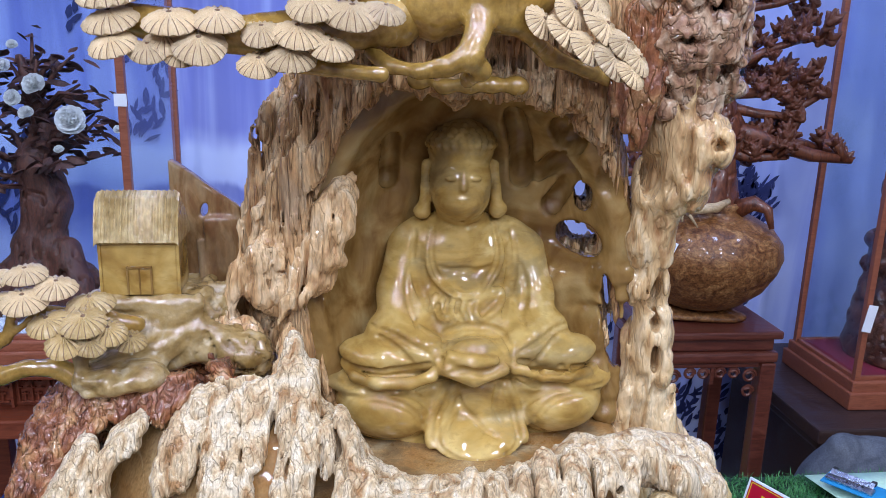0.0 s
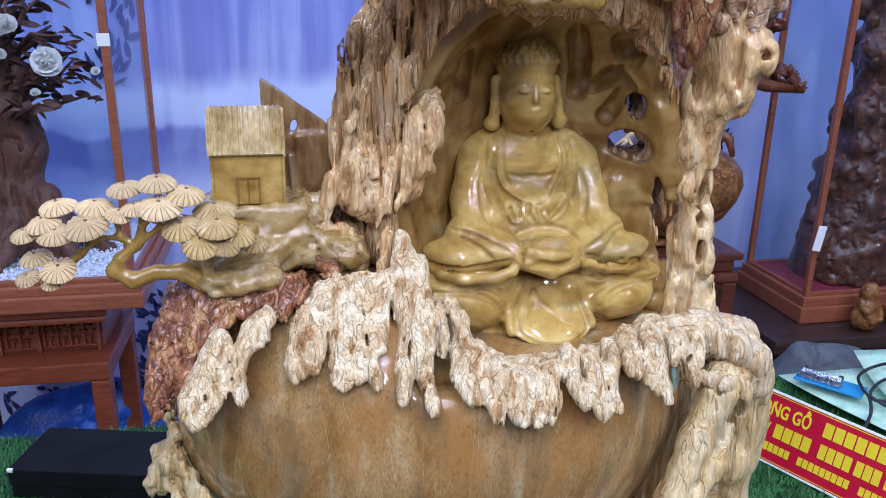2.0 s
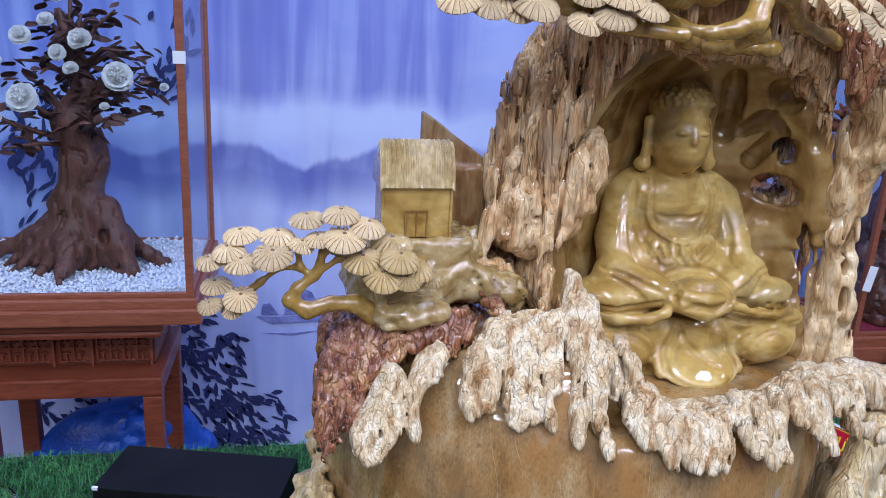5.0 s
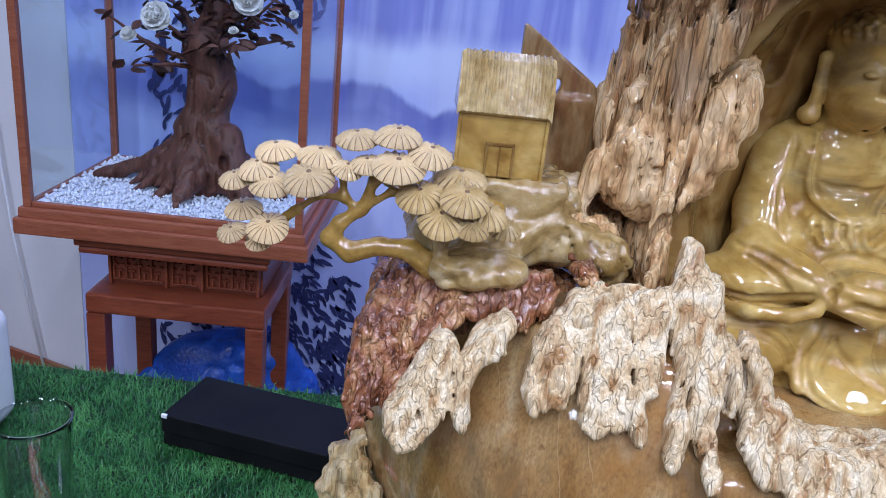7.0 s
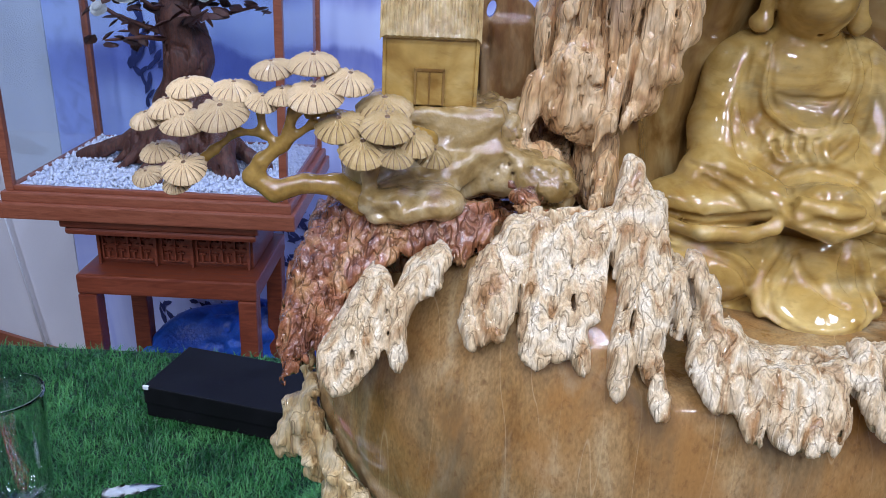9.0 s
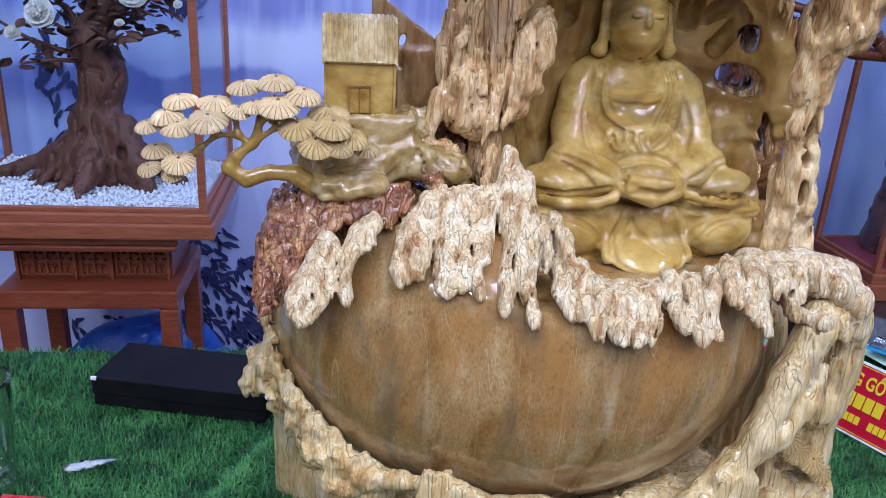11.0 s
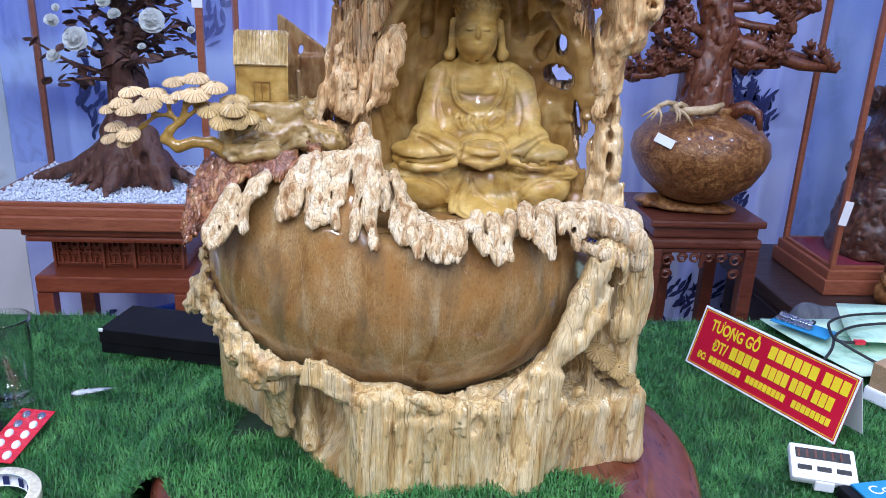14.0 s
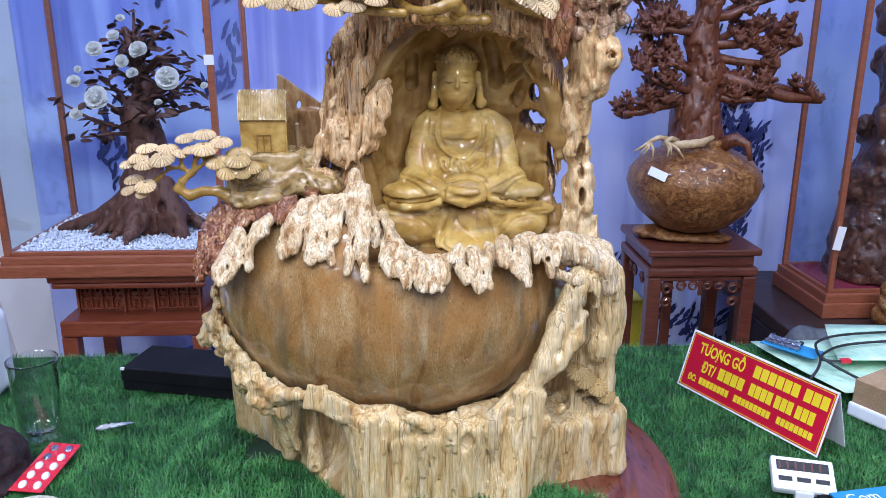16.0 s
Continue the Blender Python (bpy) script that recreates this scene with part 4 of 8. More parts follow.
def build_fan():
    """A shallow carved dome of pine needles, one unit wide each way, with darker lines cut into it."""
    bm = bmesh.new()
    spokes, rings = 17, [(0.10, 0.35), (0.35, 0.31), (0.65, 0.23), (0.88, 0.12), (1.0, 0.0), (0.95, -0.09), (0.5, -0.12)]
    angles = [(2 * math.pi * (i + f) / spokes, f in (0.0, 0.13)) for i in range(spokes) for f in (0.0, 0.13, 0.56)]
    rows = []
    for n, (r, z) in enumerate(rings):
        row = []
        for k, (a, deep) in enumerate(angles):
            cut = 0.075 * deep * (n in (1, 2, 3, 4))
            edge = (1 - 0.05 * deep * (n in (3, 4, 5)) + 0.035 * math.sin(3 * a + 1))
            row.append(bm.verts.new((r * edge * math.cos(a), r * edge * math.sin(a) * 0.92, z - cut)))
        rows.append(row)
    many = len(angles)
    for n, (a, b) in enumerate(zip(rows, rows[1:])):
        for k in range(many):
            j = (k + 1) % many
            f = bm.faces.new((a[k], b[k], b[j], a[j]))
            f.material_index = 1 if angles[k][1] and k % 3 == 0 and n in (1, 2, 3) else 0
    top, foot = bm.verts.new((0, 0, 0.30)), bm.verts.new((0, 0, -0.14))
    for k in range(many):
        j = (k + 1) % many
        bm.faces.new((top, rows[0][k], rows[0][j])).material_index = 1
        bm.faces.new((foot, rows[-1][j], rows[-1][k]))
    me = bpy.data.meshes.new("needle_fan")
    bm.normal_update()
    bm.to_mesh(me)
    bm.free()
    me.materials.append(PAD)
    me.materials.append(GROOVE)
    return me


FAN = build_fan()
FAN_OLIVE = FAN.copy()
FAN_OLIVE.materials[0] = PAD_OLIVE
build_caps()


def build_fringe():
    c = Clay((-0.24, 0.37, 1.075), (0.27, 0.56, 1.25), 0.0014)

    def depth(x, z):
        wide = np.where(x < 0.05, 0.55, 1.7) * (x - 0.05) ** 2
        return 0.409 + wide + 0.62 * np.clip(z - 1.105, 0, 0.2) - 0.10 * np.clip(x - 0.16, 0, 1)

    # tongues and drips, each drawn from its root to its tip
    strokes = (
        [(-0.174, 1.156, 0.0075), (-0.179, 1.143, 0.0103), (-0.185, 1.129, 0.0112), (-0.193, 1.115, 0.0102)],
        [(-0.171, 1.157, 0.0042), (-0.170, 1.138, 0.0037), (-0.178, 1.122, 0.0051), (-0.185, 1.113, 0.0055)],
        [(-0.178, 1.157, 0.0047), (-0.187, 1.138, 0.0056), (-0.197, 1.120, 0.0065)],
        [(-0.141, 1.171, 0.0056), (-0.153, 1.162, 0.0070), (-0.162, 1.149, 0.0051), (-0.164, 1.136, 0.0032), (-0.162, 1.124, 0.0041)],
        [(-0.146, 1.159, 0.0046), (-0.158, 1.154, 0.0042)],
        [(-0.112, 1.173, 0.0075), (-0.119, 1.160, 0.0088), (-0.123, 1.145, 0.0082), (-0.123, 1.140, 0.0064)],
        [(-0.103, 1.186, 0.0062), (-0.108, 1.164, 0.0088), (-0.113, 1.145, 0.0064)],
        [(-0.092, 1.189, 0.0084), (-0.094, 1.167, 0.0083), (-0.091, 1.143, 0.0091), (-0.092, 1.136, 0.0077)],
        [(-0.080, 1.186, 0.0083), (-0.083, 1.162, 0.0082), (-0.083, 1.139, 0.0064)],
        [(-0.096, 1.143, 0.0055), (-0.096, 1.135, 0.0041)],
        [(-0.074, 1.150, 0.0046), (-0.071, 1.139, 0.0036), (-0.070, 1.132, 0.0027)],
        [(-0.070, 1.193, 0.0065), (-0.069, 1.170, 0.0074), (-0.072, 1.154, 0.0059)],
        [(-0.060, 1.194, 0.0047), (-0.061, 1.171, 0.0051), (-0.065, 1.156, 0.0046)],
        [(-0.044, 1.219, 0.0047), (-0.044, 1.206, 0.0089), (-0.043, 1.178, 0.0111), (-0.042, 1.157, 0.0105)],
        [(-0.046, 1.158, 0.0078), (-0.050, 1.140, 0.0059), (-0.052, 1.128, 0.0036), (-0.053, 1.124, 0.0027)],
        [(-0.037, 1.157, 0.0082), (-0.036, 1.137, 0.0059), (-0.033, 1.122, 0.0050), (-0.032, 1.118, 0.0041)],
        [(-0.033, 1.204, 0.0042), (-0.030, 1.182, 0.0037), (-0.031, 1.154, 0.0032)],
        [(-0.023, 1.175, 0.0037), (-0.021, 1.161, 0.0037), (-0.023, 1.149, 0.0032)],
        [(-0.014, 1.179, 0.0042), (-0.007, 1.167, 0.0055), (-0.006, 1.151, 0.0055)],
        [(-0.008, 1.151, 0.0083), (-0.010, 1.136, 0.0082), (-0.005, 1.124, 0.0059)],
        [(0.002, 1.148, 0.0078), (0.003, 1.132, 0.0087), (0.006, 1.123, 0.0059)],
        [(0.007, 1.121, 0.0046), (0.011, 1.111, 0.0036)],
        [(0.014, 1.140, 0.0046), (0.015, 1.128, 0.0041), (0.013, 1.116, 0.0032)],
        [(0.027, 1.130, 0.0065), (0.026, 1.119, 0.0064), (0.028, 1.109, 0.0055)],
        [(0.039, 1.130, 0.0065), (0.038, 1.117, 0.0074), (0.037, 1.109, 0.0055)],
        [(0.052, 1.130, 0.0061), (0.052, 1.119, 0.0056), (0.047, 1.110, 0.0042)],
        [(0.005, 1.136, 0.0037), (0.029, 1.134, 0.0045), (0.054, 1.134, 0.0045), (0.067, 1.138, 0.0042)],
        [(0.069, 1.144, 0.0061), (0.071, 1.128, 0.0066), (0.075, 1.117, 0.0052)],
        [(0.084, 1.141, 0.0076), (0.085, 1.123, 0.0085), (0.090, 1.109, 0.0076)],
        [(0.099, 1.132, 0.0067), (0.102, 1.116, 0.0057), (0.102, 1.108, 0.0048)],
        [(0.101, 1.145, 0.0053), (0.103, 1.134, 0.0043)],
        [(0.118, 1.147, 0.0078), (0.119, 1.131, 0.0068)],
        [(0.139, 1.145, 0.0090), (0.139, 1.126, 0.0089), (0.144, 1.114, 0.0060), (0.145, 1.109, 0.0045)],
        [(0.128, 1.131, 0.0069), (0.131, 1.123, 0.0059), (0.136, 1.115, 0.0044)],
        [(0.156, 1.141, 0.0041), (0.155, 1.128, 0.0030)],
        [(0.164, 1.141, 0.0061), (0.172, 1.127, 0.0056), (0.172, 1.115, 0.0051), (0.172, 1.112, 0.0041)],
        [(0.181, 1.139, 0.0068), (0.178, 1.124, 0.0046)])
    c.curtain(strokes, depth, 0.0085, 0.0012)
    # the solid rim behind
    c.path([(-0.098, 0.488, 1.176), (-0.08, 0.486, 1.180), (-0.05, 0.478, 1.184), (-0.02, 0.474, 1.160), (0.01, 0.464, 1.126), (0.05, 0.460, 1.117), (0.10, 0.462, 1.120),
            (0.15, 0.472, 1.136), (0.195, 0.482, 1.130), (0.235, 0.490, 1.118)], [0.008, 0.011, 0.012, 0.012, 0.011, 0.012, 0.012, 0.014, 0.018, 0.021], 0.008)
    c.path([(0.196, 0.470, 1.138), (0.216, 0.462, 1.126), (0.238, 0.468, 1.112), (0.246, 0.470, 1.090)], [0.011, 0.013, 0.014, 0.014], 0.005)
    c.path([(0.182, 0.456, 1.108), (0.200, 0.450, 1.104), (0.218, 0.452, 1.098)], [0.005, 0.008, 0.010], 0.004)
    for p, r in (((0.168, 0.446, 1.130), 0.0042), ((-0.110, 0.450, 1.136), 0.0025), ((-0.185, 0.44, 1.124), 0.0020), ((0.206, 0.448, 1.115), 0.0040), ((0.200, 0.448, 1.119), 0.0032)):
        c.ball(p, (r, 0.02, r * 1.2), 0.002, cut=True)
    for x, z, tall, lean in ((-0.0565, 1.180, 0.022, 3), (-0.0575, 1.158, 0.014, 3), (-0.0755, 1.168, 0.020, -4), (-0.1015, 1.160, 0.020, 4), (-0.0260, 1.165, 0.018, -6), (-0.0130, 1.160, 0.012, -16), (-0.047, 1.150, 0.014, 8),
                             (-0.018, 1.140, 0.010, -4), (0.0195, 1.122, 0.010, 4), (0.0325, 1.118, 0.008, 0), (0.045, 1.119, 0.008, 0), (0.060, 1.128, 0.012, 0), (0.078, 1.130, 0.010, -8), (0.094, 1.130, 0.012, -4), (0.109, 1.138, 0.012, 0), (0.127, 1.140, 0.012, 0), (0.150, 1.138, 0.012, 0), (-0.168, 1.142, 0.012, -8)):
        c.ball((x, 0.4 + 0.62 * (z - 1.105) + (0.55 if x < 0.05 else 1.7) * (x - 0.05) ** 2, z), (0.0012, 0.011, tall), 0.0012, (0, lean, 0), cut=True)
    c.weather(0.0016, (0.014, 0.014, 0.022), 11).weather(0.0016, (0.0100, 0.0100, 0.070), 12, sharp="fold").weather(0.0009, (0.0036, 0.0036, 0.020), 15, sharp="fold")
    c.weather(0.0024, (0.015, 0.015, 0.12), 14, sharp=0.07).weather(0.0005, (0.0028, 0.0028, 0.006), 13)
    return c.skin("dripping_fringe")


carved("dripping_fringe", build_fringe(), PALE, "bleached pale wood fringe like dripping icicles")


def build_red_ledge():
    c = Clay((-0.25, 0.42, 1.07), (-0.06, 0.66, 1.23), 0.0016)

    def depth(x, z):
        return 0.458 + 0.45 * np.clip(-0.17 - x, 0, 1) + 0.75 * np.clip(z - 1.13, -0.1, 0.2) - 0.3 * np.clip(1.12 - z, 0, 0.1)

    c.curtain((
        [(-0.210, 1.166, 0.0078), (-0.216, 1.147, 0.0097), (-0.219, 1.127, 0.0096), (-0.218, 1.118, 0.0067)],
        [(-0.200, 1.172, 0.0087), (-0.202, 1.153, 0.0115), (-0.206, 1.133, 0.0105), (-0.207, 1.121, 0.0057)],
        [(-0.221, 1.117, 0.0043), (-0.221, 1.108, 0.0033)],
        [(-0.188, 1.178, 0.0096), (-0.189, 1.162, 0.0095), (-0.195, 1.147, 0.0085)],
        [(-0.174, 1.183, 0.0077), (-0.174, 1.169, 0.0085)],
        [(-0.158, 1.186, 0.0077), (-0.158, 1.172, 0.0076)],
        [(-0.145, 1.188, 0.0072), (-0.141, 1.172, 0.0062)],
        [(-0.130, 1.183, 0.0067), (-0.131, 1.167, 0.0047)],
        [(-0.117, 1.185, 0.0053), (-0.120, 1.176, 0.0038)],
        [(-0.102, 1.196, 0.0053), (-0.094, 1.192, 0.0043), (-0.088, 1.188, 0.0034)]), depth, 0.010, 0.005)
    c.ball((-0.150, 0.555, 1.150), (0.072, 0.055, 0.034), 0.02)
    c.rod((-0.200, 0.55, 1.150), (-0.214, 0.54, 1.085), 0.020, 0.012, 0.016)
    c.weather(0.0022, (0.024, 0.024, 0.03), 21).weather(0.0030, (0.012, 0.012, 0.050), 22, sharp="fold").weather(0.0012, (0.005, 0.005, 0.010), 23)
    c.weather(0.0030, (0.013, 0.013, 0.05), 25, sharp=0.10).weather(0.0026, (0.0075, 0.0075, 0.012), 24, sharp=0.2, where=lambda p: np.clip((-0.18 - p[:, 0]) / 0.03, 0, 1))
    return c.skin("red_ledge")


carved("red_ledge", build_red_ledge(), REDROCK, "glossy red-brown gnarled bark ledge")


def build_terrace():
    c = Clay((-0.235, 0.46, 1.14), (-0.03, 0.66, 1.34), 0.0024)
    c.ball((-0.155, 0.565, 1.200), (0.052, 0.055, 0.028), 0.010)
    c.slab((-0.150, 0.560, 1.222), (0.040, 0.034, 0.014), 0.005, 0.006)
    c.rod((-0.120, 0.540, 1.205), (-0.080, 0.535, 1.192), 0.016, 0.016, 0.010)
    c.path([(-0.104, 0.565, 1.232), (-0.108, 0.552, 1.215), (-0.112, 0.535, 1.202)], [0.006, 0.010, 0.012], 0.008)
    c.rod((-0.19, 0.55, 1.15), (-0.185, 0.53, 1.205), 0.022, 0.012, 0.012)
    c.ball((-0.16, 0.50, 1.190), (0.030, 0.020, 0.012), 0.008)
    c.rod((-0.184, 0.497, 1.215), (-0.180, 0.488, 1.188), 0.007, 0.005, 0.006)
    c.weather(0.003, (0.02, 0.02, 0.014), 31, sharp="fold").weather(0.0014, 0.007, 30).weather(0.0045, (0.008, 0.008, 0.018), 32, sharp=True, where=lambda p: np.clip((p[:, 0] + 0.12) / 0.01, 0, 1)).weather(0.002, 0.007, 33, where=lambda p: np.clip((p[:, 0] + 0.12) / 0.01, 0, 1))
    return c.skin("terrace")


def build_plate():
    """The upright pierced board behind the hut, gabled, with a smooth panel leaning on the trunk."""
    c = Clay((-0.16, 0.55, 1.18), (-0.06, 0.61, 1.335), 0.0016)
    c.slab((-0.118, 0.592, 1.252), (0.0255, 0.005, 0.072), 0.002, 0.002)
    c.slab((-0.0900, 0.592, 1.3190), (0.080, 0.02, 0.026), 0.001, 0.001, (0, 35, 0), cut=True)
    c.slab((-0.1580, 0.592, 1.345), (0.012, 0.02, 0.040), 0.001, 0.001, (0, 14, 0), cut=True)
    c.slab((-0.102, 0.588, 1.235), (0.017, 0.004, 0.046), 0.003, 0.004, (0, 0, 14))
    c.ball((-0.1185, 0.590, 1.286), (0.0030, 0.03, 0.0055), 0.001, (0, 14, 0), cut=True)
    c.rod((-0.1215, 0.584, 1.262), (-0.117, 0.578, 1.205), 0.0030, 0.0040, 0.002)
    c.weather(0.0008, (0.012, 0.012, 0.03), 33)
    return c.skin("pierced_plate")


carved("pierced_plate", build_plate(), surface("grey_brown_panel", [(0.15, 0.062, 0.020), (0.25, 0.14, 0.055), (0.33, 0.22, 0.11)], 0.03, (1.5, 1.5, 0.6), (0.2, 0.35), 0.2, 0.004, coat=0.9, speck=0.2, spec=0.15), "upright brown wooden plate with a small hole")
carved("terrace", build_terrace(), surface("pale_olive_rock", [(0.22, 0.13, 0.035), (0.37, 0.25, 0.095), (0.50, 0.39, 0.22)], 0.025, (1, 1, 1), (0.18, 0.3), 0.4, 0.005, coat=0.8, speck=0.2),
       "pale olive terraced rock with a pierced plate")


def build_hut():
    hut = carved("hut", boxed((-0.0258, -0.0225, 0), (0.0258, 0.016, 0.042), 0.0016), OLIVE, "small carved hut with a tiled roof")
    hut.matrix_world = pose(-0.154, 0.5565, 1.2360, 0, 0, 2)
    bm = bmesh.new()
    ribs = 15
    rows = []
    for i in range(ribs * 4 + 1):
        x = -0.0278 + 0.0556 * i / (ribs * 4)
        edge = min(i, ribs * 4 - i) / 3
        drop = 0.0030 * max(0.0, 1 - edge) ** 2
        bump = 0.0011 * math.cos(math.pi * i / 2) + 0.0006 * math.sin(i * 1.7)
        rows.append([bm.verts.new((x, y - 0.8 * bump * k, z + 0.5 * bump * k - drop * (n not in (0, 6)))) for n, (y, z, k) in
                     enumerate(((-0.0240, 0.0372, 0), (-0.0262, 0.0388, 0.3), (-0.0225, 0.0540, 1), (-0.0165, 0.0680, 1), (-0.0100, 0.0722, 1), (0.020, 0.046, 0.5), (0.022, 0.037, 0)))])
    for a, b in zip(rows, rows[1:]):
        for k in range(6):
            bm.faces.new((a[k], a[k + 1], b[k + 1], b[k]))
        bm.faces.new((a[6], a[0], b[0], b[6]))
    for row, flip in ((rows[0], False), (rows[-1], True)):
        bm.faces.new(row if flip else row[::-1])
    roof = part("roof", bm, surface("yellow_roof_lacquer", [(0.40, 0.27, 0.10), (0.56, 0.43, 0.22)], 0.02, (2, 1, 1), (0.12, 0.2), 0.6, 0.006, coat=1.0, spec=0.3), hut, "glossy ribbed yellow roof")
    door = bmesh.new()
    block(door, (-0.0075, -0.0236, 0.001), (0.0075, -0.0218, 0.020), 0.0006)
    d = part("door", door, OLIVE, hut, "carved plank door")
    line = bmesh.new()
    for lo, hi in (((-0.0085, -0.0242, 0.001), (-0.0072, -0.0224, 0.0215)), ((0.0072, -0.0242, 0.001), (0.0085, -0.0224, 0.0215)), ((-0.0085, -0.0242, 0.0195), (0.0085, -0.0224, 0.0212)), ((-0.0005, -0.0241, 0.001), (0.0005, -0.0234, 0.0195))):
        block(line, lo, hi, 0.0003)
    part("door_frame", line, NICHE, d)
    for x in (-0.0268, 0.0248):
        part("corner_trim", boxed((x + 0.0004, -0.0236, 0), (x + 0.0024, -0.0218, 0.038), 0.0005), OLIVE, hut)


build_hut()


def pine(name, label, limbs, pads, material, k=1.0):
    """A carved pine bough: soft limbs, each needle fan a part of its own."""
    los = [min(p[i] for pts, _ in limbs for p in pts) - 0.03 for i in range(3)]
    his = [max(p[i] for pts, _ in limbs for p in pts) + 0.03 for i in range(3)]
    c = Clay(los, his, 0.0018)
    for pts, radii in limbs:
        c.path(pts, radii, 0.003)
    c.weather(0.0009, 0.012, 41)
    ob = carved(name, set_back(c.skin(name), k), material, label)
    for i, (x, y, z, s, tip, lean) in enumerate(pads):
        x, y, z, s = x * k, y * k, 1.406 + (z - 1.406) * k, s * k
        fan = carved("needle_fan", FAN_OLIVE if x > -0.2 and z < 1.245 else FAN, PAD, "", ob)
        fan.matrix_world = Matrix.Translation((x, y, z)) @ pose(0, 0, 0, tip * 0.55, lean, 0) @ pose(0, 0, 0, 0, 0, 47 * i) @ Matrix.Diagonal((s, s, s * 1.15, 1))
    return ob


Y = 0.495
pine("pine_bough", "carved pine bough with pale fan-shaped needle pads", [
    ([(-0.185, 0.50, 1.188), (-0.200, 0.498, 1.198), (-0.216, Y, 1.200), (-0.234, Y, 1.194), (-0.245, Y, 1.202), (-0.240, Y, 1.211), (-0.228, Y, 1.220), (-0.222, Y, 1.238)],
     [0.008, 0.0066, 0.0052, 0.0058, 0.0055, 0.0046, 0.0036, 0.0034]),
    ([(-0.229, Y, 1.219), (-0.238, Y, 1.226), (-0.240, Y, 1.240), (-0.252, Y, 1.243)], [0.0030, 0.0026, 0.0025, 0.003]),
    ([(-0.238, Y, 1.226), (-0.252, Y, 1.226), (-0.264, Y, 1.216), (-0.276, Y, 1.206), (-0.288, Y, 1.212)], [0.0028, 0.0024, 0.0026, 0.003, 0.003]),
    ([(-0.252, Y, 1.226), (-0.262, Y, 1.233), (-0.285, Y, 1.230)], [0.0022, 0.0022, 0.003]),
    ([(-0.226, Y, 1.222), (-0.212, Y, 1.232), (-0.196, Y, 1.232)], [0.0028, 0.0026, 0.0035]),
    ([(-0.222, Y, 1.238), (-0.210, Y, 1.246)], [0.0034, 0.005]),
    ([(-0.215, Y + 0.008, 1.236), (-0.17, 0.51, 1.226), (-0.152, 0.515, 1.222)], [0.004, 0.008, 0.006])], [
    (-0.277, 0.500, 1.247, 0.0130, 26, -6), (-0.253, 0.497, 1.247, 0.0130, 26, 5), (-0.285, 0.492, 1.238, 0.0125, 30, -8), (-0.297, 0.492, 1.231, 0.0110, 30, -14),
    (-0.276, 0.485, 1.232, 0.0125, 42, -4), (-0.256, 0.482, 1.238, 0.0145, 50, 4), (-0.237, 0.490, 1.243, 0.0100, 30, 10),
    (-0.294, 0.496, 1.213, 0.0115, 34, -8), (-0.297, 0.484, 1.203, 0.0090, 50, -10), (-0.277, 0.483, 1.208, 0.0125, 52, 4), (-0.283, 0.486, 1.199, 0.0085, 50, 0),
    (-0.233, 0.500, 1.258, 0.0130, 26, -8), (-0.211, 0.494, 1.263, 0.0135, 32, 2), (-0.193, 0.492, 1.255, 0.0140, 30, 12), (-0.226, 0.490, 1.247, 0.0105, 34, -6),
    (-0.209, 0.483, 1.249, 0.0150, 46, 0),
    (-0.196, 0.483, 1.234, 0.0140, 44, -6), (-0.172, 0.476, 1.237, 0.0150, 42, 4), (-0.183, 0.474, 1.225, 0.0150, 48, -4), (-0.160, 0.480, 1.229, 0.0130, 44, 12), (-0.149, 0.488, 1.220, 0.0110, 44, 16),
    (-0.175, 0.498, 1.241, 0.0170, 22, 0), (-0.168, 0.472, 1.224, 0.0110, 52, 4)], YELLOW)


def pierce(c):
    """The openings through the cave wall."""
    c.ball((0.185, 0.64, 1.302), (0.0085, 0.12, 0.015), 0.003, (0, 0, -14), cut=True)
    c.ball((0.185, 0.64, 1.266), (0.021, 0.12, 0.015), 0.004, (0, 18, -14), cut=True)
    c.ball((0.203, 0.60, 1.205), (0.0060, 0.12, 0.045), 0.003, (0, -10, -14), cut=True)
    return c


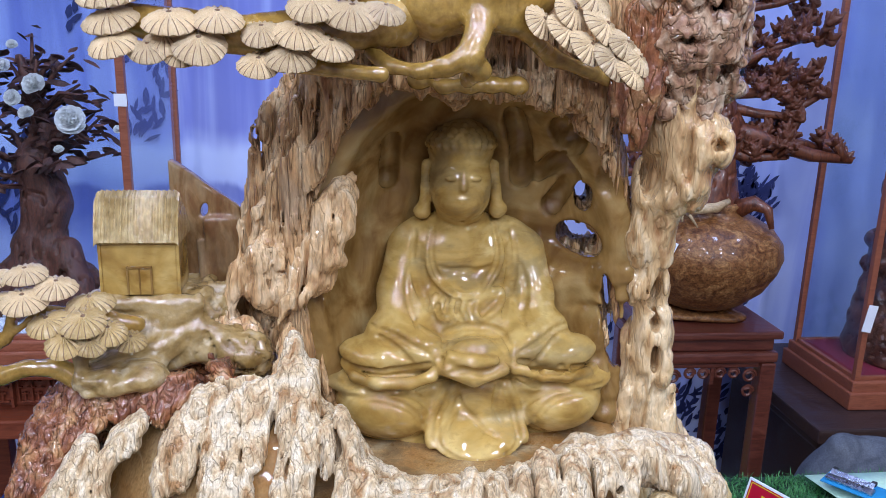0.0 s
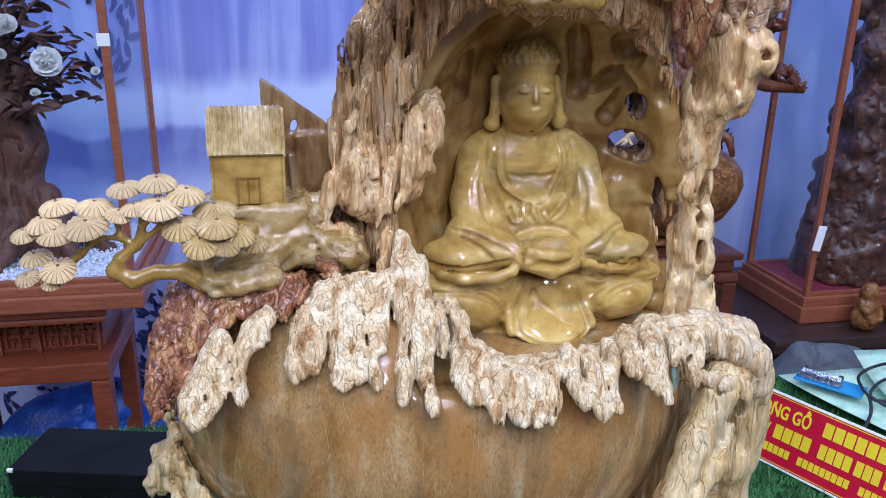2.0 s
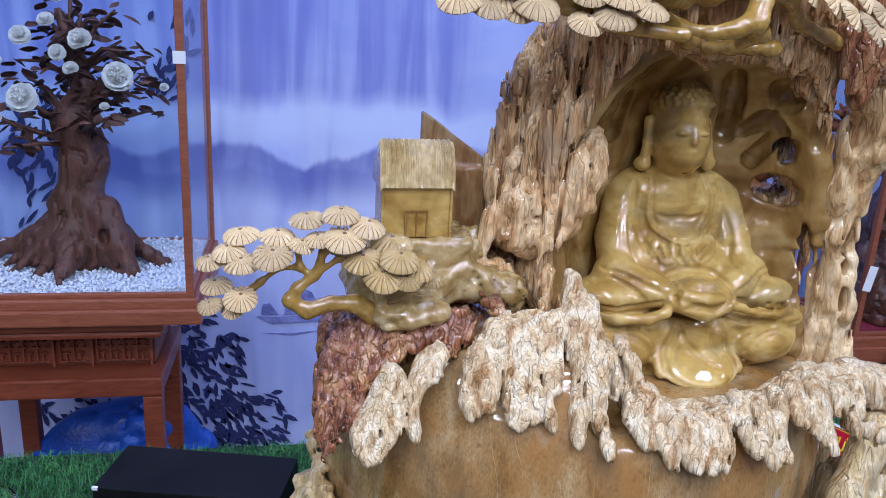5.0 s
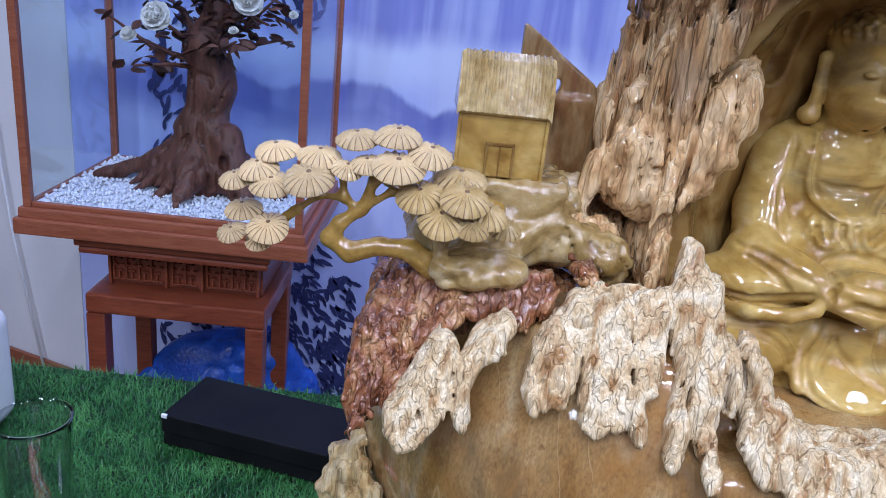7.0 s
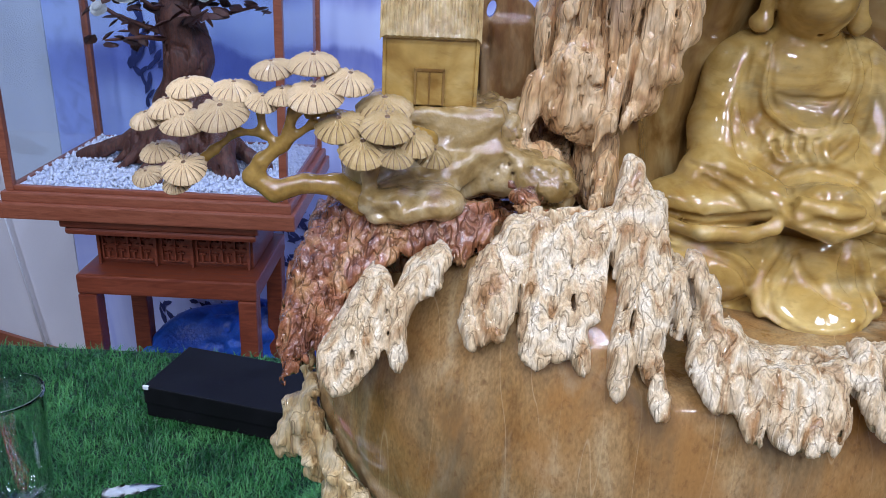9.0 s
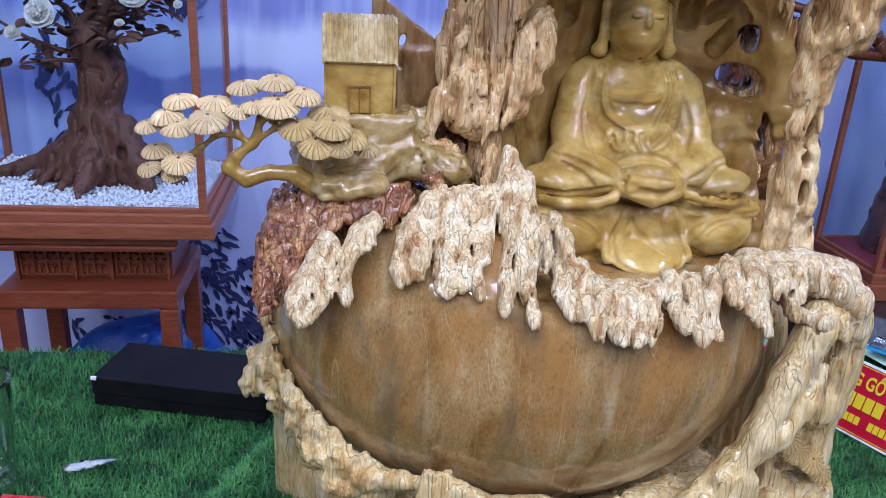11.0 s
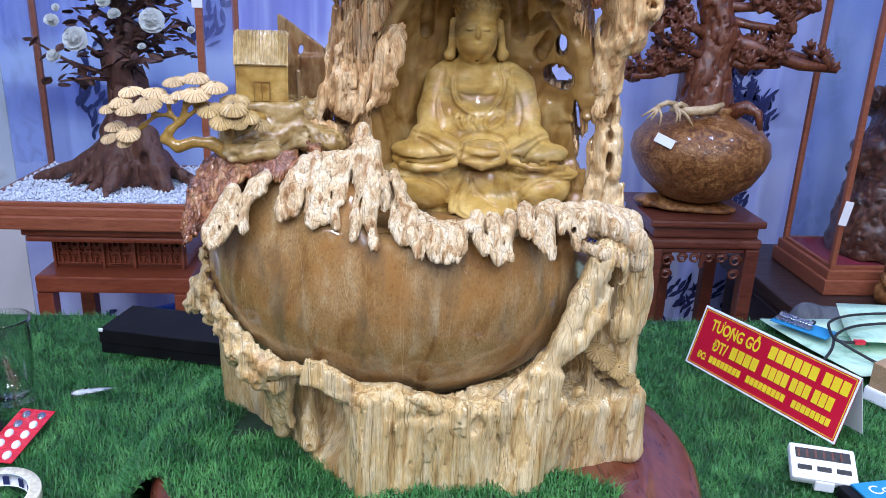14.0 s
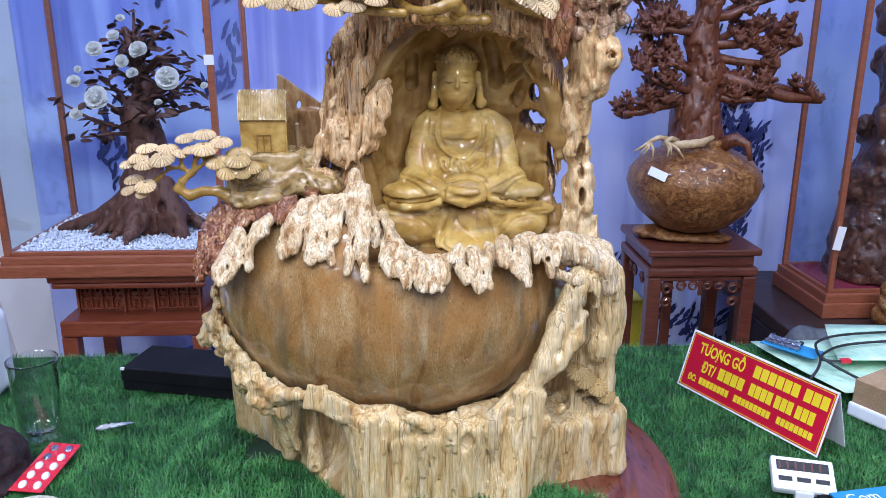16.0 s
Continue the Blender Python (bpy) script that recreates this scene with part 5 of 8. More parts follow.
def build_trunk():
    c = Clay((-0.12, 0.48, 1.12), (0.28, 0.72, 1.48), 0.0018)
    # left stem: three ridges that fan out into the roof, with hanging slivers
    c.path([(-0.068, 0.588, 1.20), (-0.069, 0.588, 1.275), (-0.067, 0.588, 1.305), (-0.062, 0.588, 1.333), (-0.050, 0.588, 1.356), (-0.033, 0.586, 1.377), (-0.016, 0.585, 1.392), (-0.005, 0.58, 1.43)],
           [0.014, 0.0140, 0.0127, 0.0137, 0.0166, 0.0186, 0.0217, 0.030], 0.006)
    c.path([(-0.042, 0.575, 1.20), (-0.042, 0.572, 1.282), (-0.042, 0.572, 1.311), (-0.035, 0.572, 1.338), (-0.021, 0.570, 1.366), (-0.004, 0.565, 1.388), (0.01, 0.565, 1.43)], [0.018, 0.0175, 0.0193, 0.0205, 0.0215, 0.0223, 0.030], 0.006)
    c.path([(-0.018, 0.560, 1.312), (-0.011, 0.558, 1.339), (0.001, 0.552, 1.362), (0.017, 0.546, 1.380), (0.03, 0.55, 1.40)], [0.0075, 0.0120, 0.0145, 0.0170, 0.02], 0.005)
    c.path([(0.022, 0.537, 1.375), (0.006, 0.529, 1.350), (-0.003, 0.526, 1.331)], [0.013, 0.0075, 0.0050], 0.004)
    c.path([(-0.016, 0.548, 1.342), (-0.025, 0.545, 1.314)], [0.007, 0.0038], 0.003)
    c.path([(-0.0765, 0.597, 1.324), (-0.079, 0.596, 1.308), (-0.083, 0.594, 1.288)], [0.0012, 0.0030, 0.0050], 0.003)
    # cave wall and roof
    c.ball((0.070, 0.60, 1.26), (0.140, 0.105, 0.200), 0.03)
    c.ball((0.078, 0.515, 1.245), (0.128, 0.141, 0.163), 0.010, cut=True)
    c.path([(-0.01, 0.558, 1.420), (0.05, 0.566, 1.428), (0.12, 0.572, 1.428), (0.19, 0.572, 1.432)], [0.034, 0.034, 0.034, 0.038], 0.02)
    c.path([(0.156, 0.555, 1.39), (0.164, 0.555, 1.36)], [0.012, 0.006], 0.006)
    # lower shelf under the seat
    c.ball((0.085, 0.575, 1.080), (0.16, 0.115, 0.025), 0.015)
    c.path([(0.02, 0.530, 1.388), (0.06, 0.534, 1.386), (0.10, 0.538, 1.388), (0.14, 0.544, 1.382), (0.17, 0.55, 1.372)], [0.009, 0.008, 0.008, 0.009, 0.008], 0.01)
    c.ball((0.235, 0.700, 1.27), (0.070, 0.075, 0.090), 0.006, cut=True)
    pierce(c)
    c.ball((-0.074, 0.550, 1.212), (0.016, 0.045, 0.010), 0.003, (0, 12, 0), cut=True)
    # a long open crack and pits in the stem
    c.path([(-0.020, 0.545, 1.355), (-0.028, 0.545, 1.320), (-0.034, 0.545, 1.300)], [0.0020, 0.0034, 0.0030], 0.002, cut=True)
    for x, z, r in ((-0.030, 1.338, 0.0040), (-0.048, 1.335, 0.0030), (-0.014, 1.345, 0.0035), (-0.040, 1.322, 0.0022)):
        c.ball((x, 0.550, z), (r, 0.010, r * 1.5), 0.002, cut=True)
    c.weather(0.003, (0.03, 0.03, 0.045), 51).weather(0.0055, (0.013, 0.013, 0.13), 52, sharp="fold").weather(0.0020, (0.0060, 0.0060, 0.050), 50, sharp="fold").weather(0.0008, (0.0045, 0.0045, 0.020), 53)
    c.weather(0.0085, (0.017, 0.017, 0.16), 46, sharp=0.10).weather(0.0040, (0.009, 0.009, 0.05), 44, sharp=0.10).weather(0.0034, (0.014, 0.014, 0.022), 43)
    return c.skin("trunk")


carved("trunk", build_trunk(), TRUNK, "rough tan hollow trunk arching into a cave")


def build_burls():
    """The pale knotted wood in front of the stem: a block, a slanting finger and a strand that hangs from it."""
    c = Clay((-0.13, 0.475, 1.165), (0.02, 0.60, 1.34), 0.0015)
    c.path([(-0.067, 0.582, 1.306), (-0.068, 0.566, 1.284), (-0.067, 0.556, 1.257), (-0.069, 0.555, 1.238), (-0.075, 0.555, 1.228)], [0.008, 0.0120, 0.0155, 0.0145, 0.0086], 0.006)
    c.path([(-0.053, 0.576, 1.304), (-0.055, 0.562, 1.280), (-0.054, 0.553, 1.250), (-0.059, 0.553, 1.228)], [0.008, 0.0105, 0.0124, 0.0100], 0.006)
    c.path([(-0.012, 0.560, 1.316), (-0.016, 0.547, 1.301), (-0.018, 0.541, 1.284), (-0.023, 0.541, 1.263), (-0.031, 0.543, 1.244), (-0.039, 0.543, 1.234)], [0.006, 0.0075, 0.0098, 0.0098, 0.0085, 0.0047], 0.005)
    c.path([(-0.046, 0.562, 1.290), (-0.044, 0.556, 1.262)], [0.010, 0.010], 0.006)
    c.path([(-0.029, 0.547, 1.293), (-0.035, 0.546, 1.268), (-0.041, 0.545, 1.246)], [0.0056, 0.0075, 0.0075], 0.003)
    c.path([(-0.043, 0.540, 1.250), (-0.049, 0.532, 1.230), (-0.054, 0.520, 1.206), (-0.058, 0.502, 1.188)], [0.0062, 0.0058, 0.0046, 0.0040], 0.003)
    c.path([(-0.086, 0.560, 1.284), (-0.089, 0.556, 1.254), (-0.093, 0.553, 1.230), (-0.101, 0.552, 1.216)], [0.0024, 0.0030, 0.0042, 0.0080], 0.003)
    c.path([(-0.108, 0.548, 1.208), (-0.092, 0.546, 1.204), (-0.082, 0.545, 1.200), (-0.076, 0.545, 1.190)], [0.0123, 0.0105, 0.0080, 0.0060], 0.004)
    c.path([(-0.097, 0.545, 1.220), (-0.102, 0.545, 1.211), (-0.114, 0.545, 1.199)], [0.0047, 0.0076, 0.0090], 0.003)
    # the dark gap under the block, and worm holes
    c.path([(-0.089, 0.535, 1.2195), (-0.080, 0.535, 1.216), (-0.068, 0.535, 1.211)], [0.0036, 0.0046, 0.0060], 0.002, cut=True)
    for x, z, rx, rz in ((-0.056, 1.251, 0.0065, 0.0030), (-0.030, 1.258, 0.0022, 0.0022), (-0.020, 1.292, 0.0030, 0.0036), (-0.027, 1.281, 0.0022, 0.0022), (-0.086, 1.243, 0.0025, 0.0040), (-0.071, 1.27, 0.0018, 0.0018), (-0.064, 1.262, 0.0015, 0.0015)):
        c.ball((x, 0.534, z), (rx, 0.012, rz), 0.002, (0, -12, 0), cut=True)
    c.weather(0.0022, (0.016, 0.016, 0.020), 54).weather(0.0030, (0.012, 0.012, 0.050), 55, sharp="fold").weather(0.0013, (0.005, 0.005, 0.018), 49, sharp="fold").weather(0.0009, (0.0036, 0.0036, 0.007), 56)
    c.weather(0.0050, (0.012, 0.012, 0.07), 45, sharp=0.10).weather(0.0030, (0.010, 0.010, 0.012), 42)
    return c.skin("pale_burl")


carved("pale_burl", build_burls(), BURL, "pale knotted burl wood with small holes")


def build_column():
    c = Clay((0.13, 0.45, 1.10), (0.29, 0.60, 1.50), 0.0017)
    c.path([(0.228, 0.535, 1.115), (0.220, 0.535, 1.15), (0.216, 0.533, 1.20), (0.211, 0.533, 1.24), (0.208, 0.530, 1.28), (0.210, 0.522, 1.315), (0.214, 0.518, 1.355), (0.208, 0.520, 1.41), (0.20, 0.522, 1.48)],
           [0.022, 0.0145, 0.0140, 0.0140, 0.0150, 0.0165, 0.020, 0.024, 0.030], 0.012)
    c.path([(0.196, 0.530, 1.120), (0.204, 0.532, 1.16), (0.206, 0.534, 1.20)], [0.010, 0.006, 0.006], 0.008)
    c.ball((0.234, 0.502, 1.348), (0.016, 0.016, 0.019), 0.008).ball((0.226, 0.505, 1.322), (0.012, 0.013, 0.016), 0.010)
    c.ball((0.224, 0.528, 1.213), (0.006, 0.010, 0.014), 0.008).ball((0.222, 0.525, 1.180), (0.007, 0.010, 0.014), 0.008)
    for x, z, rx, rz in ((0.212, 1.238, 0.0048, 0.013), (0.217, 1.190, 0.0048, 0.011), (0.214, 1.216, 0.0030, 0.005), (0.196, 1.325, 0.0055, 0.015), (0.230, 1.352, 0.0018, 0.0018), (0.236, 1.350, 0.0015, 0.0015)):
        c.ball((x, 0.508, z), (rx, 0.032, rz), 0.003, cut=True)
    c.weather(0.0025, (0.022, 0.022, 0.035), 57).weather(0.0042, (0.018, 0.018, 0.09), 58, sharp="fold").weather(0.0022, (0.012, 0.012, 0.010), 48).weather(0.0020, (0.007, 0.007, 0.03), 47, sharp="fold").weather(0.0007, (0.0045, 0.0045, 0.012), 59)
    return c.skin("pale_column")


carved("pale_column", set_back(build_column(), 1.05), COLUMN, "knobbly pale column with holes beside the cave")


def build_tongue():
    c = Clay((0.13, 0.44, 1.32), (0.23, 0.55, 1.48), 0.0018)
    c.path([(0.184, 0.494, 1.43), (0.179, 0.489, 1.385), (0.177, 0.487, 1.350)], [0.020, 0.012, 0.005], 0.005)
    c.path([(0.160, 0.493, 1.40), (0.159, 0.488, 1.370)], [0.009, 0.004], 0.004)
    c.path([(0.168, 0.490, 1.40), (0.166, 0.486, 1.362)], [0.009, 0.004], 0.004)
    c.weather(0.002, (0.014, 0.014, 0.03), 62).weather(0.002, (0.010, 0.010, 0.04), 63, sharp="fold").weather(0.0008, 0.005, 64)
    return c.skin("red_tongue")


carved("red_tongue", set_back(build_tongue(), 1.08), REDROCK, "glossy reddish hanging tongue of bark")


def build_porous():
    """The pitted bark at the head of the column."""
    c = Clay((0.15, 0.45, 1.34), (0.29, 0.56, 1.50), 0.0018)
    c.path([(0.225, 0.515, 1.375), (0.222, 0.508, 1.41), (0.215, 0.505, 1.48)], [0.016, 0.024, 0.034], 0.010)
    c.path([(0.200, 0.505, 1.375), (0.198, 0.500, 1.41), (0.192, 0.498, 1.45)], [0.010, 0.016, 0.020], 0.008)
    c.ball((0.243, 0.512, 1.388), (0.010, 0.012, 0.012), 0.006).ball((0.247, 0.512, 1.415), (0.012, 0.012, 0.016), 0.006)
    for k in range(16):
        a = 2.4 * k
        c.ball((0.215 + 0.026 * math.cos(a), 0.484, 1.375 + 0.006 * k + 0.004 * math.sin(3 * a)), (0.0028 + 0.001 * (k % 3), 0.02, 0.0035 + 0.001 * (k % 2)), 0.003, cut=True)
    c.weather(0.004, 0.016, 66).weather(0.005, (0.011, 0.011, 0.018), 67, sharp="fold").weather(0.002, 0.005, 68)
    return c.skin("porous_bark")


carved("porous_bark", set_back(build_porous(), 1.05), POROUS, "pitted pinkish bark at the head of the column")


def on_hollow(x, z):
    """A place on the back of the cave."""
    return (x, 0.521 + 0.105 * math.sqrt(max(0.06, 1 - ((x - 0.078) / 0.116) ** 2 - ((z - 1.245) / 0.150) ** 2)), z)


POCKETS = (([(0.111, 1.365), (0.121, 1.344), (0.126, 1.312)], 0.0090), ([(0.138, 1.315), (0.149, 1.328), (0.160, 1.319), (0.150, 1.291)], 0.0080), ([(0.020, 1.342), (0.019, 1.310)], 0.0080),
           ([(0.147, 1.352), (0.152, 1.346)], 0.013), ([(0.174, 1.325), (0.178, 1.310)], 0.006))


def build_lining():
    """The polished hollow behind the figure, with finger-shaped pockets."""
    c = Clay((-0.07, 0.52, 1.08), (0.23, 0.69, 1.43), 0.0022)
    c.ball((0.078, 0.515, 1.245), (0.132, 0.146, 0.168), 0.004)
    c.ball((0.078, 0.515, 1.245), (0.116, 0.105, 0.150), 0.008, cut=True)
    c.slab((0.08, 0.40, 1.25), (0.3, 0.150, 0.3), 0.002, 0.004, cut=True)
    # a swell behind the shoulders
    c.path([(0.000, 0.606, 1.16), (0.002, 0.609, 1.23), (0.016, 0.612, 1.275), (0.034, 0.616, 1.30), (0.040, 0.614, 1.34)], [0.014, 0.012, 0.010, 0.009, 0.008], 0.014)
    c.path([(0.158, 0.602, 1.16), (0.160, 0.604, 1.23), (0.148, 0.610, 1.27)], [0.014, 0.012, 0.008], 0.014)
    c.path([(0.186, 0.582, 1.238), (0.194, 0.574, 1.195), (0.195, 0.562, 1.13)], [0.005, 0.009, 0.012], 0.008)
    for pts, r in POCKETS:
        c.path([on_hollow(x, z) for x, z in pts], [r * 0.9] + [r * 1.15] * (len(pts) - 2) + [r * 1.1], 0.0025, cut=True)
    pierce(c)
    c.weather(0.002, (0.03, 0.03, 0.02), 60).weather(0.0008, (0.012, 0.012, 0.012), 65).weather(0.0022, (0.022, 0.022, 0.007), 61, where=lambda p: np.clip((p[:, 0] - 0.13) / 0.02, 0, 1) * np.clip((1.27 - p[:, 2]) / 0.02, 0, 1))
    return c.skin("cave_lining")


carved("cave_lining", build_lining(), NICHE, "polished olive hollow with carved swirls, colour darkened for shade")


def build_canopy():
    Yc = 0.462
    pads = [(-0.142, 0.475, 1.432, 0.019, 40, -6), (-0.140, 0.470, 1.418, 0.017, 46, -8), (-0.138, 0.462, 1.405, 0.015, 52, -8), (-0.118, 0.460, 1.402, 0.013, 56, -4),
            (-0.106, 0.462, 1.418, 0.016, 52, 0), (-0.110, 0.466, 1.407, 0.015, 54, 0), (-0.090, 0.458, 1.405, 0.017, 60, 2), (-0.080, 0.462, 1.420, 0.015, 56, 2), (-0.100, 0.462, 1.400, 0.012, 56, 2),
            (-0.058, 0.456, 1.396, 0.013, 62, 6), (-0.056, 0.462, 1.413, 0.014, 56, -4), (-0.036, 0.458, 1.413, 0.016, 56, 2), (-0.040, 0.456, 1.400, 0.015, 58, 4), (-0.028, 0.462, 1.428, 0.017, 50, 0),
            (-0.006, 0.460, 1.424, 0.018, 50, 2), (-0.018, 0.456, 1.406, 0.014, 56, 10), (0.012, 0.462, 1.426, 0.014, 48, 14), (-0.122, 0.482, 1.442, 0.020, 36, 0), (-0.085, 0.480, 1.440, 0.021, 36, 0),
            (-0.05, 0.478, 1.442, 0.020, 36, 0), (-0.012, 0.478, 1.446, 0.020, 36, 0)]
    ob = pine("pine_canopy", "carved pine canopy with overlapping fan-shaped pads", [
        ([(0.02, 0.50, 1.425), (-0.02, 0.485, 1.418), (-0.06, 0.478, 1.412), (-0.10, 0.48, 1.414), (-0.135, 0.485, 1.42)], [0.018, 0.014, 0.012, 0.012, 0.010]),
        ([(-0.06, 0.478, 1.412), (-0.052, 0.468, 1.398), (-0.02, 0.466, 1.395), (0.01, 0.462, 1.392)], [0.006, 0.005, 0.005, 0.005])], pads, YELLOW, 1.03)
    fans = []
    for i, (x, y, z, s) in enumerate(((0.104, 0.468, 1.424, 0.016), (0.118, 0.462, 1.418, 0.017), (0.130, 0.456, 1.410, 0.017), (0.143, 0.452, 1.403, 0.017), (0.155, 0.450, 1.396, 0.014),
                                     (0.122, 0.468, 1.430, 0.017), (0.140, 0.462, 1.422, 0.018), (0.152, 0.458, 1.412, 0.016), (0.160, 0.456, 1.404, 0.014), (0.135, 0.472, 1.438, 0.02))):
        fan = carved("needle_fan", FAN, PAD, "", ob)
        fan.matrix_world = Matrix.Translation((x * 1.06, y * 1.06, 1.406 + (z - 1.406) * 1.06)) @ pose(0, 0, 0, 44, 34, 10) @ pose(0, 0, 0, 0, 0, 70 * i) @ Matrix.Diagonal((s * 0.8, s, s * 0.8, 1))


build_canopy()


def build_root():
    c = Clay((-0.03, 0.40, 1.36), (0.19, 0.54, 1.50), 0.0022)
    c.path([(0.004, 0.452, 1.405), (0.014, 0.440, 1.398), (0.030, 0.434, 1.395), (0.046, 0.431, 1.398), (0.058, 0.431, 1.404), (0.063, 0.438, 1.420), (0.070, 0.455, 1.436)],
           [0.003, 0.0045, 0.0048, 0.005, 0.0075, 0.007, 0.009], 0.003)
    c.path([(0.058, 0.432, 1.403), (0.066, 0.436, 1.397), (0.060, 0.446, 1.392)], [0.007, 0.006, 0.005], 0.003)
    c.path([(0.066, 0.446, 1.428), (0.080, 0.448, 1.424), (0.094, 0.455, 1.418), (0.112, 0.468, 1.404), (0.150, 0.478, 1.392)], [0.007, 0.0055, 0.005, 0.005, 0.006], 0.003)
    c.path([(0.010, 0.468, 1.438), (0.04, 0.462, 1.432), (0.07, 0.458, 1.436), (0.10, 0.468, 1.440)], [0.016, 0.018, 0.018, 0.016], 0.012)
    for x, z in ((0.048, 1.386), (0.062, 1.387), (0.076, 1.388), (0.090, 1.388), (0.034, 1.390)):
        c.ball((x, 0.464, z), (0.0075, 0.008, 0.0055), 0.004)
    c.weather(0.002, 0.014, 61)
    return c.skin("yellow_root")


carved("yellow_root", set_back(build_root(), 1.115), YELLOW, "glossy yellow carved root looping under the canopy")


def build_figure():
    c = Clay((-0.035, 0.48, 1.09), (0.205, 0.64, 1.38), 0.0015)
    # seat and front drape
    c.ball((0.080, 0.575, 1.112), (0.105, 0.065, 0.016), 0.008)
    c.ball((0.084, 0.537, 1.137), (0.041, 0.044, 0.0090), 0.005, (24, 0, 0))
    c.ball((0.020, 0.560, 1.162), (0.050, 0.036, 0.012), 0.008).ball((0.150, 0.560, 1.162), (0.046, 0.036, 0.012), 0.008)
    c.rod((0.085, 0.553, 1.166), (0.085, 0.540, 1.148), 0.018, 0.024, 0.008, flat=0.4)
    # knees
    c.ball((0.020, 0.552, 1.144), (0.041, 0.036, 0.027), 0.004, (0, 6, 0))
    c.ball((0.150, 0.554, 1.145), (0.037, 0.036, 0.025), 0.004, (0, -6, 0))
    c.ball((0.084, 0.562, 1.150), (0.05, 0.036, 0.028), 0.008)
    # trunk of the body and arms
    c.ball((0.079, 0.602, 1.222), (0.050, 0.030, 0.060), 0.010)
    c.rod((0.050, 0.602, 1.256), (0.112, 0.604, 1.255), 0.025, 0.025, 0.014)
    c.ball((0.062, 0.589, 1.254), (0.022, 0.014, 0.015), 0.006).ball((0.094, 0.590, 1.254), (0.022, 0.014, 0.015), 0.006)
    c.path([(0.037, 0.600, 1.254), (0.030, 0.586, 1.222), (0.027, 0.572, 1.200)], [0.018, 0.018, 0.018], 0.006)
    c.path([(0.129, 0.602, 1.252), (0.134, 0.588, 1.222), (0.136, 0.574, 1.200)], [0.018, 0.018, 0.018], 0.006)
    # sleeves that fall over the forearms, with rolled hems
    c.path([(0.020, 0.562, 1.196), (0.038, 0.547, 1.190), (0.058, 0.536, 1.188)], [0.018, 0.016, 0.012], 0.006)
    c.path([(0.143, 0.564, 1.196), (0.124, 0.549, 1.190), (0.106, 0.538, 1.188)], [0.018, 0.016, 0.012], 0.006)
    c.ball((0.011, 0.556, 1.180), (0.026, 0.024, 0.009), 0.005, (0, 8, 0))
    c.ball((0.153, 0.558, 1.179), (0.026, 0.024, 0.009), 0.005, (0, -8, 0))
    c.path([(-0.013, 0.552, 1.176), (-0.005, 0.535, 1.172), (0.010, 0.524, 1.171), (0.034, 0.519, 1.173), (0.050, 0.520, 1.178), (0.057, 0.526, 1.190)], [0.0042, 0.0045, 0.0045, 0.0045, 0.004, 0.004], 0.0025)
    c.path([(-0.014, 0.545, 1.180), (0.004, 0.530, 1.177), (0.030, 0.524, 1.177)], [0.002, 0.003, 0.001], 0.002, cut=True)
    c.path([(0.180, 0.553, 1.170), (0.170, 0.538, 1.170), (0.152, 0.527, 1.173), (0.132, 0.523, 1.176), (0.112, 0.524, 1.181), (0.106, 0.528, 1.192)], [0.0042, 0.0045, 0.0045, 0.0045, 0.004, 0.004], 0.0025)
    c.path([(0.174, 0.544, 1.177), (0.156, 0.532, 1.178), (0.134, 0.527, 1.181)], [0.002, 0.003, 0.001], 0.002, cut=True)
    c.ball((0.020, 0.555, 1.184), (0.038, 0.024, 0.012), 0.005, (0, 4, 0)).ball((0.146, 0.557, 1.184), (0.036, 0.024, 0.012), 0.005, (0, -4, 0))
    # joined hands
    c.ball((0.082, 0.533, 1.187), (0.027, 0.019, 0.015), 0.003)
    c.path([(0.060, 0.519, 1.184), (0.080, 0.513, 1.179), (0.102, 0.519, 1.183)], [0.006, 0.0065, 0.005], 0.002)
    c.path([(0.062, 0.520, 1.193), (0.078, 0.514, 1.190), (0.094, 0.517, 1.190)], [0.005, 0.006, 0.005], 0.002)
    c.ball((0.081, 0.526, 1.198), (0.014, 0.008, 0.006), 0.003)
    c.ball((0.082, 0.570, 1.198), (0.046, 0.024, 0.022), 0.008)
    # belly and robe edges
    c.ball((0.080, 0.572, 1.214), (0.034, 0.013, 0.018), 0.010)
    for pts in ([(0.053, 1.279), (0.049, 1.255), (0.054, 1.237), (0.066, 1.227), (0.079, 1.224), (0.092, 1.227), (0.103, 1.238), (0.108, 1.255), (0.103, 1.279)],):
        c.score(pts, 0.0036, 0.0012, 0.002, cut=False)
        c.score([(0.078 + (u - 0.078) * 0.87, w + 0.0025) for u, w in pts], 0.0019, 0.0)
        c.score([(0.078 + (u - 0.078) * 1.12, w - 0.003) for u, w in pts], 0.0018, 0.0)
    c.score([(0.058, 1.2455), (0.070, 1.2425), (0.079, 1.2435), (0.088, 1.2425), (0.099, 1.2455)], 0.0016, 0.0)
    for pts in ([(0.040, 1.272), (0.0385, 1.250), (0.042, 1.230), (0.051, 1.212)], [(0.116, 1.272), (0.1195, 1.250), (0.117, 1.230), (0.110, 1.212)], [(0.036, 1.246), (0.034, 1.226), (0.040, 1.206)], [(0.124, 1.246), (0.127, 1.226), (0.122, 1.206)]):
        c.score(pts, 0.0024, 0.0)
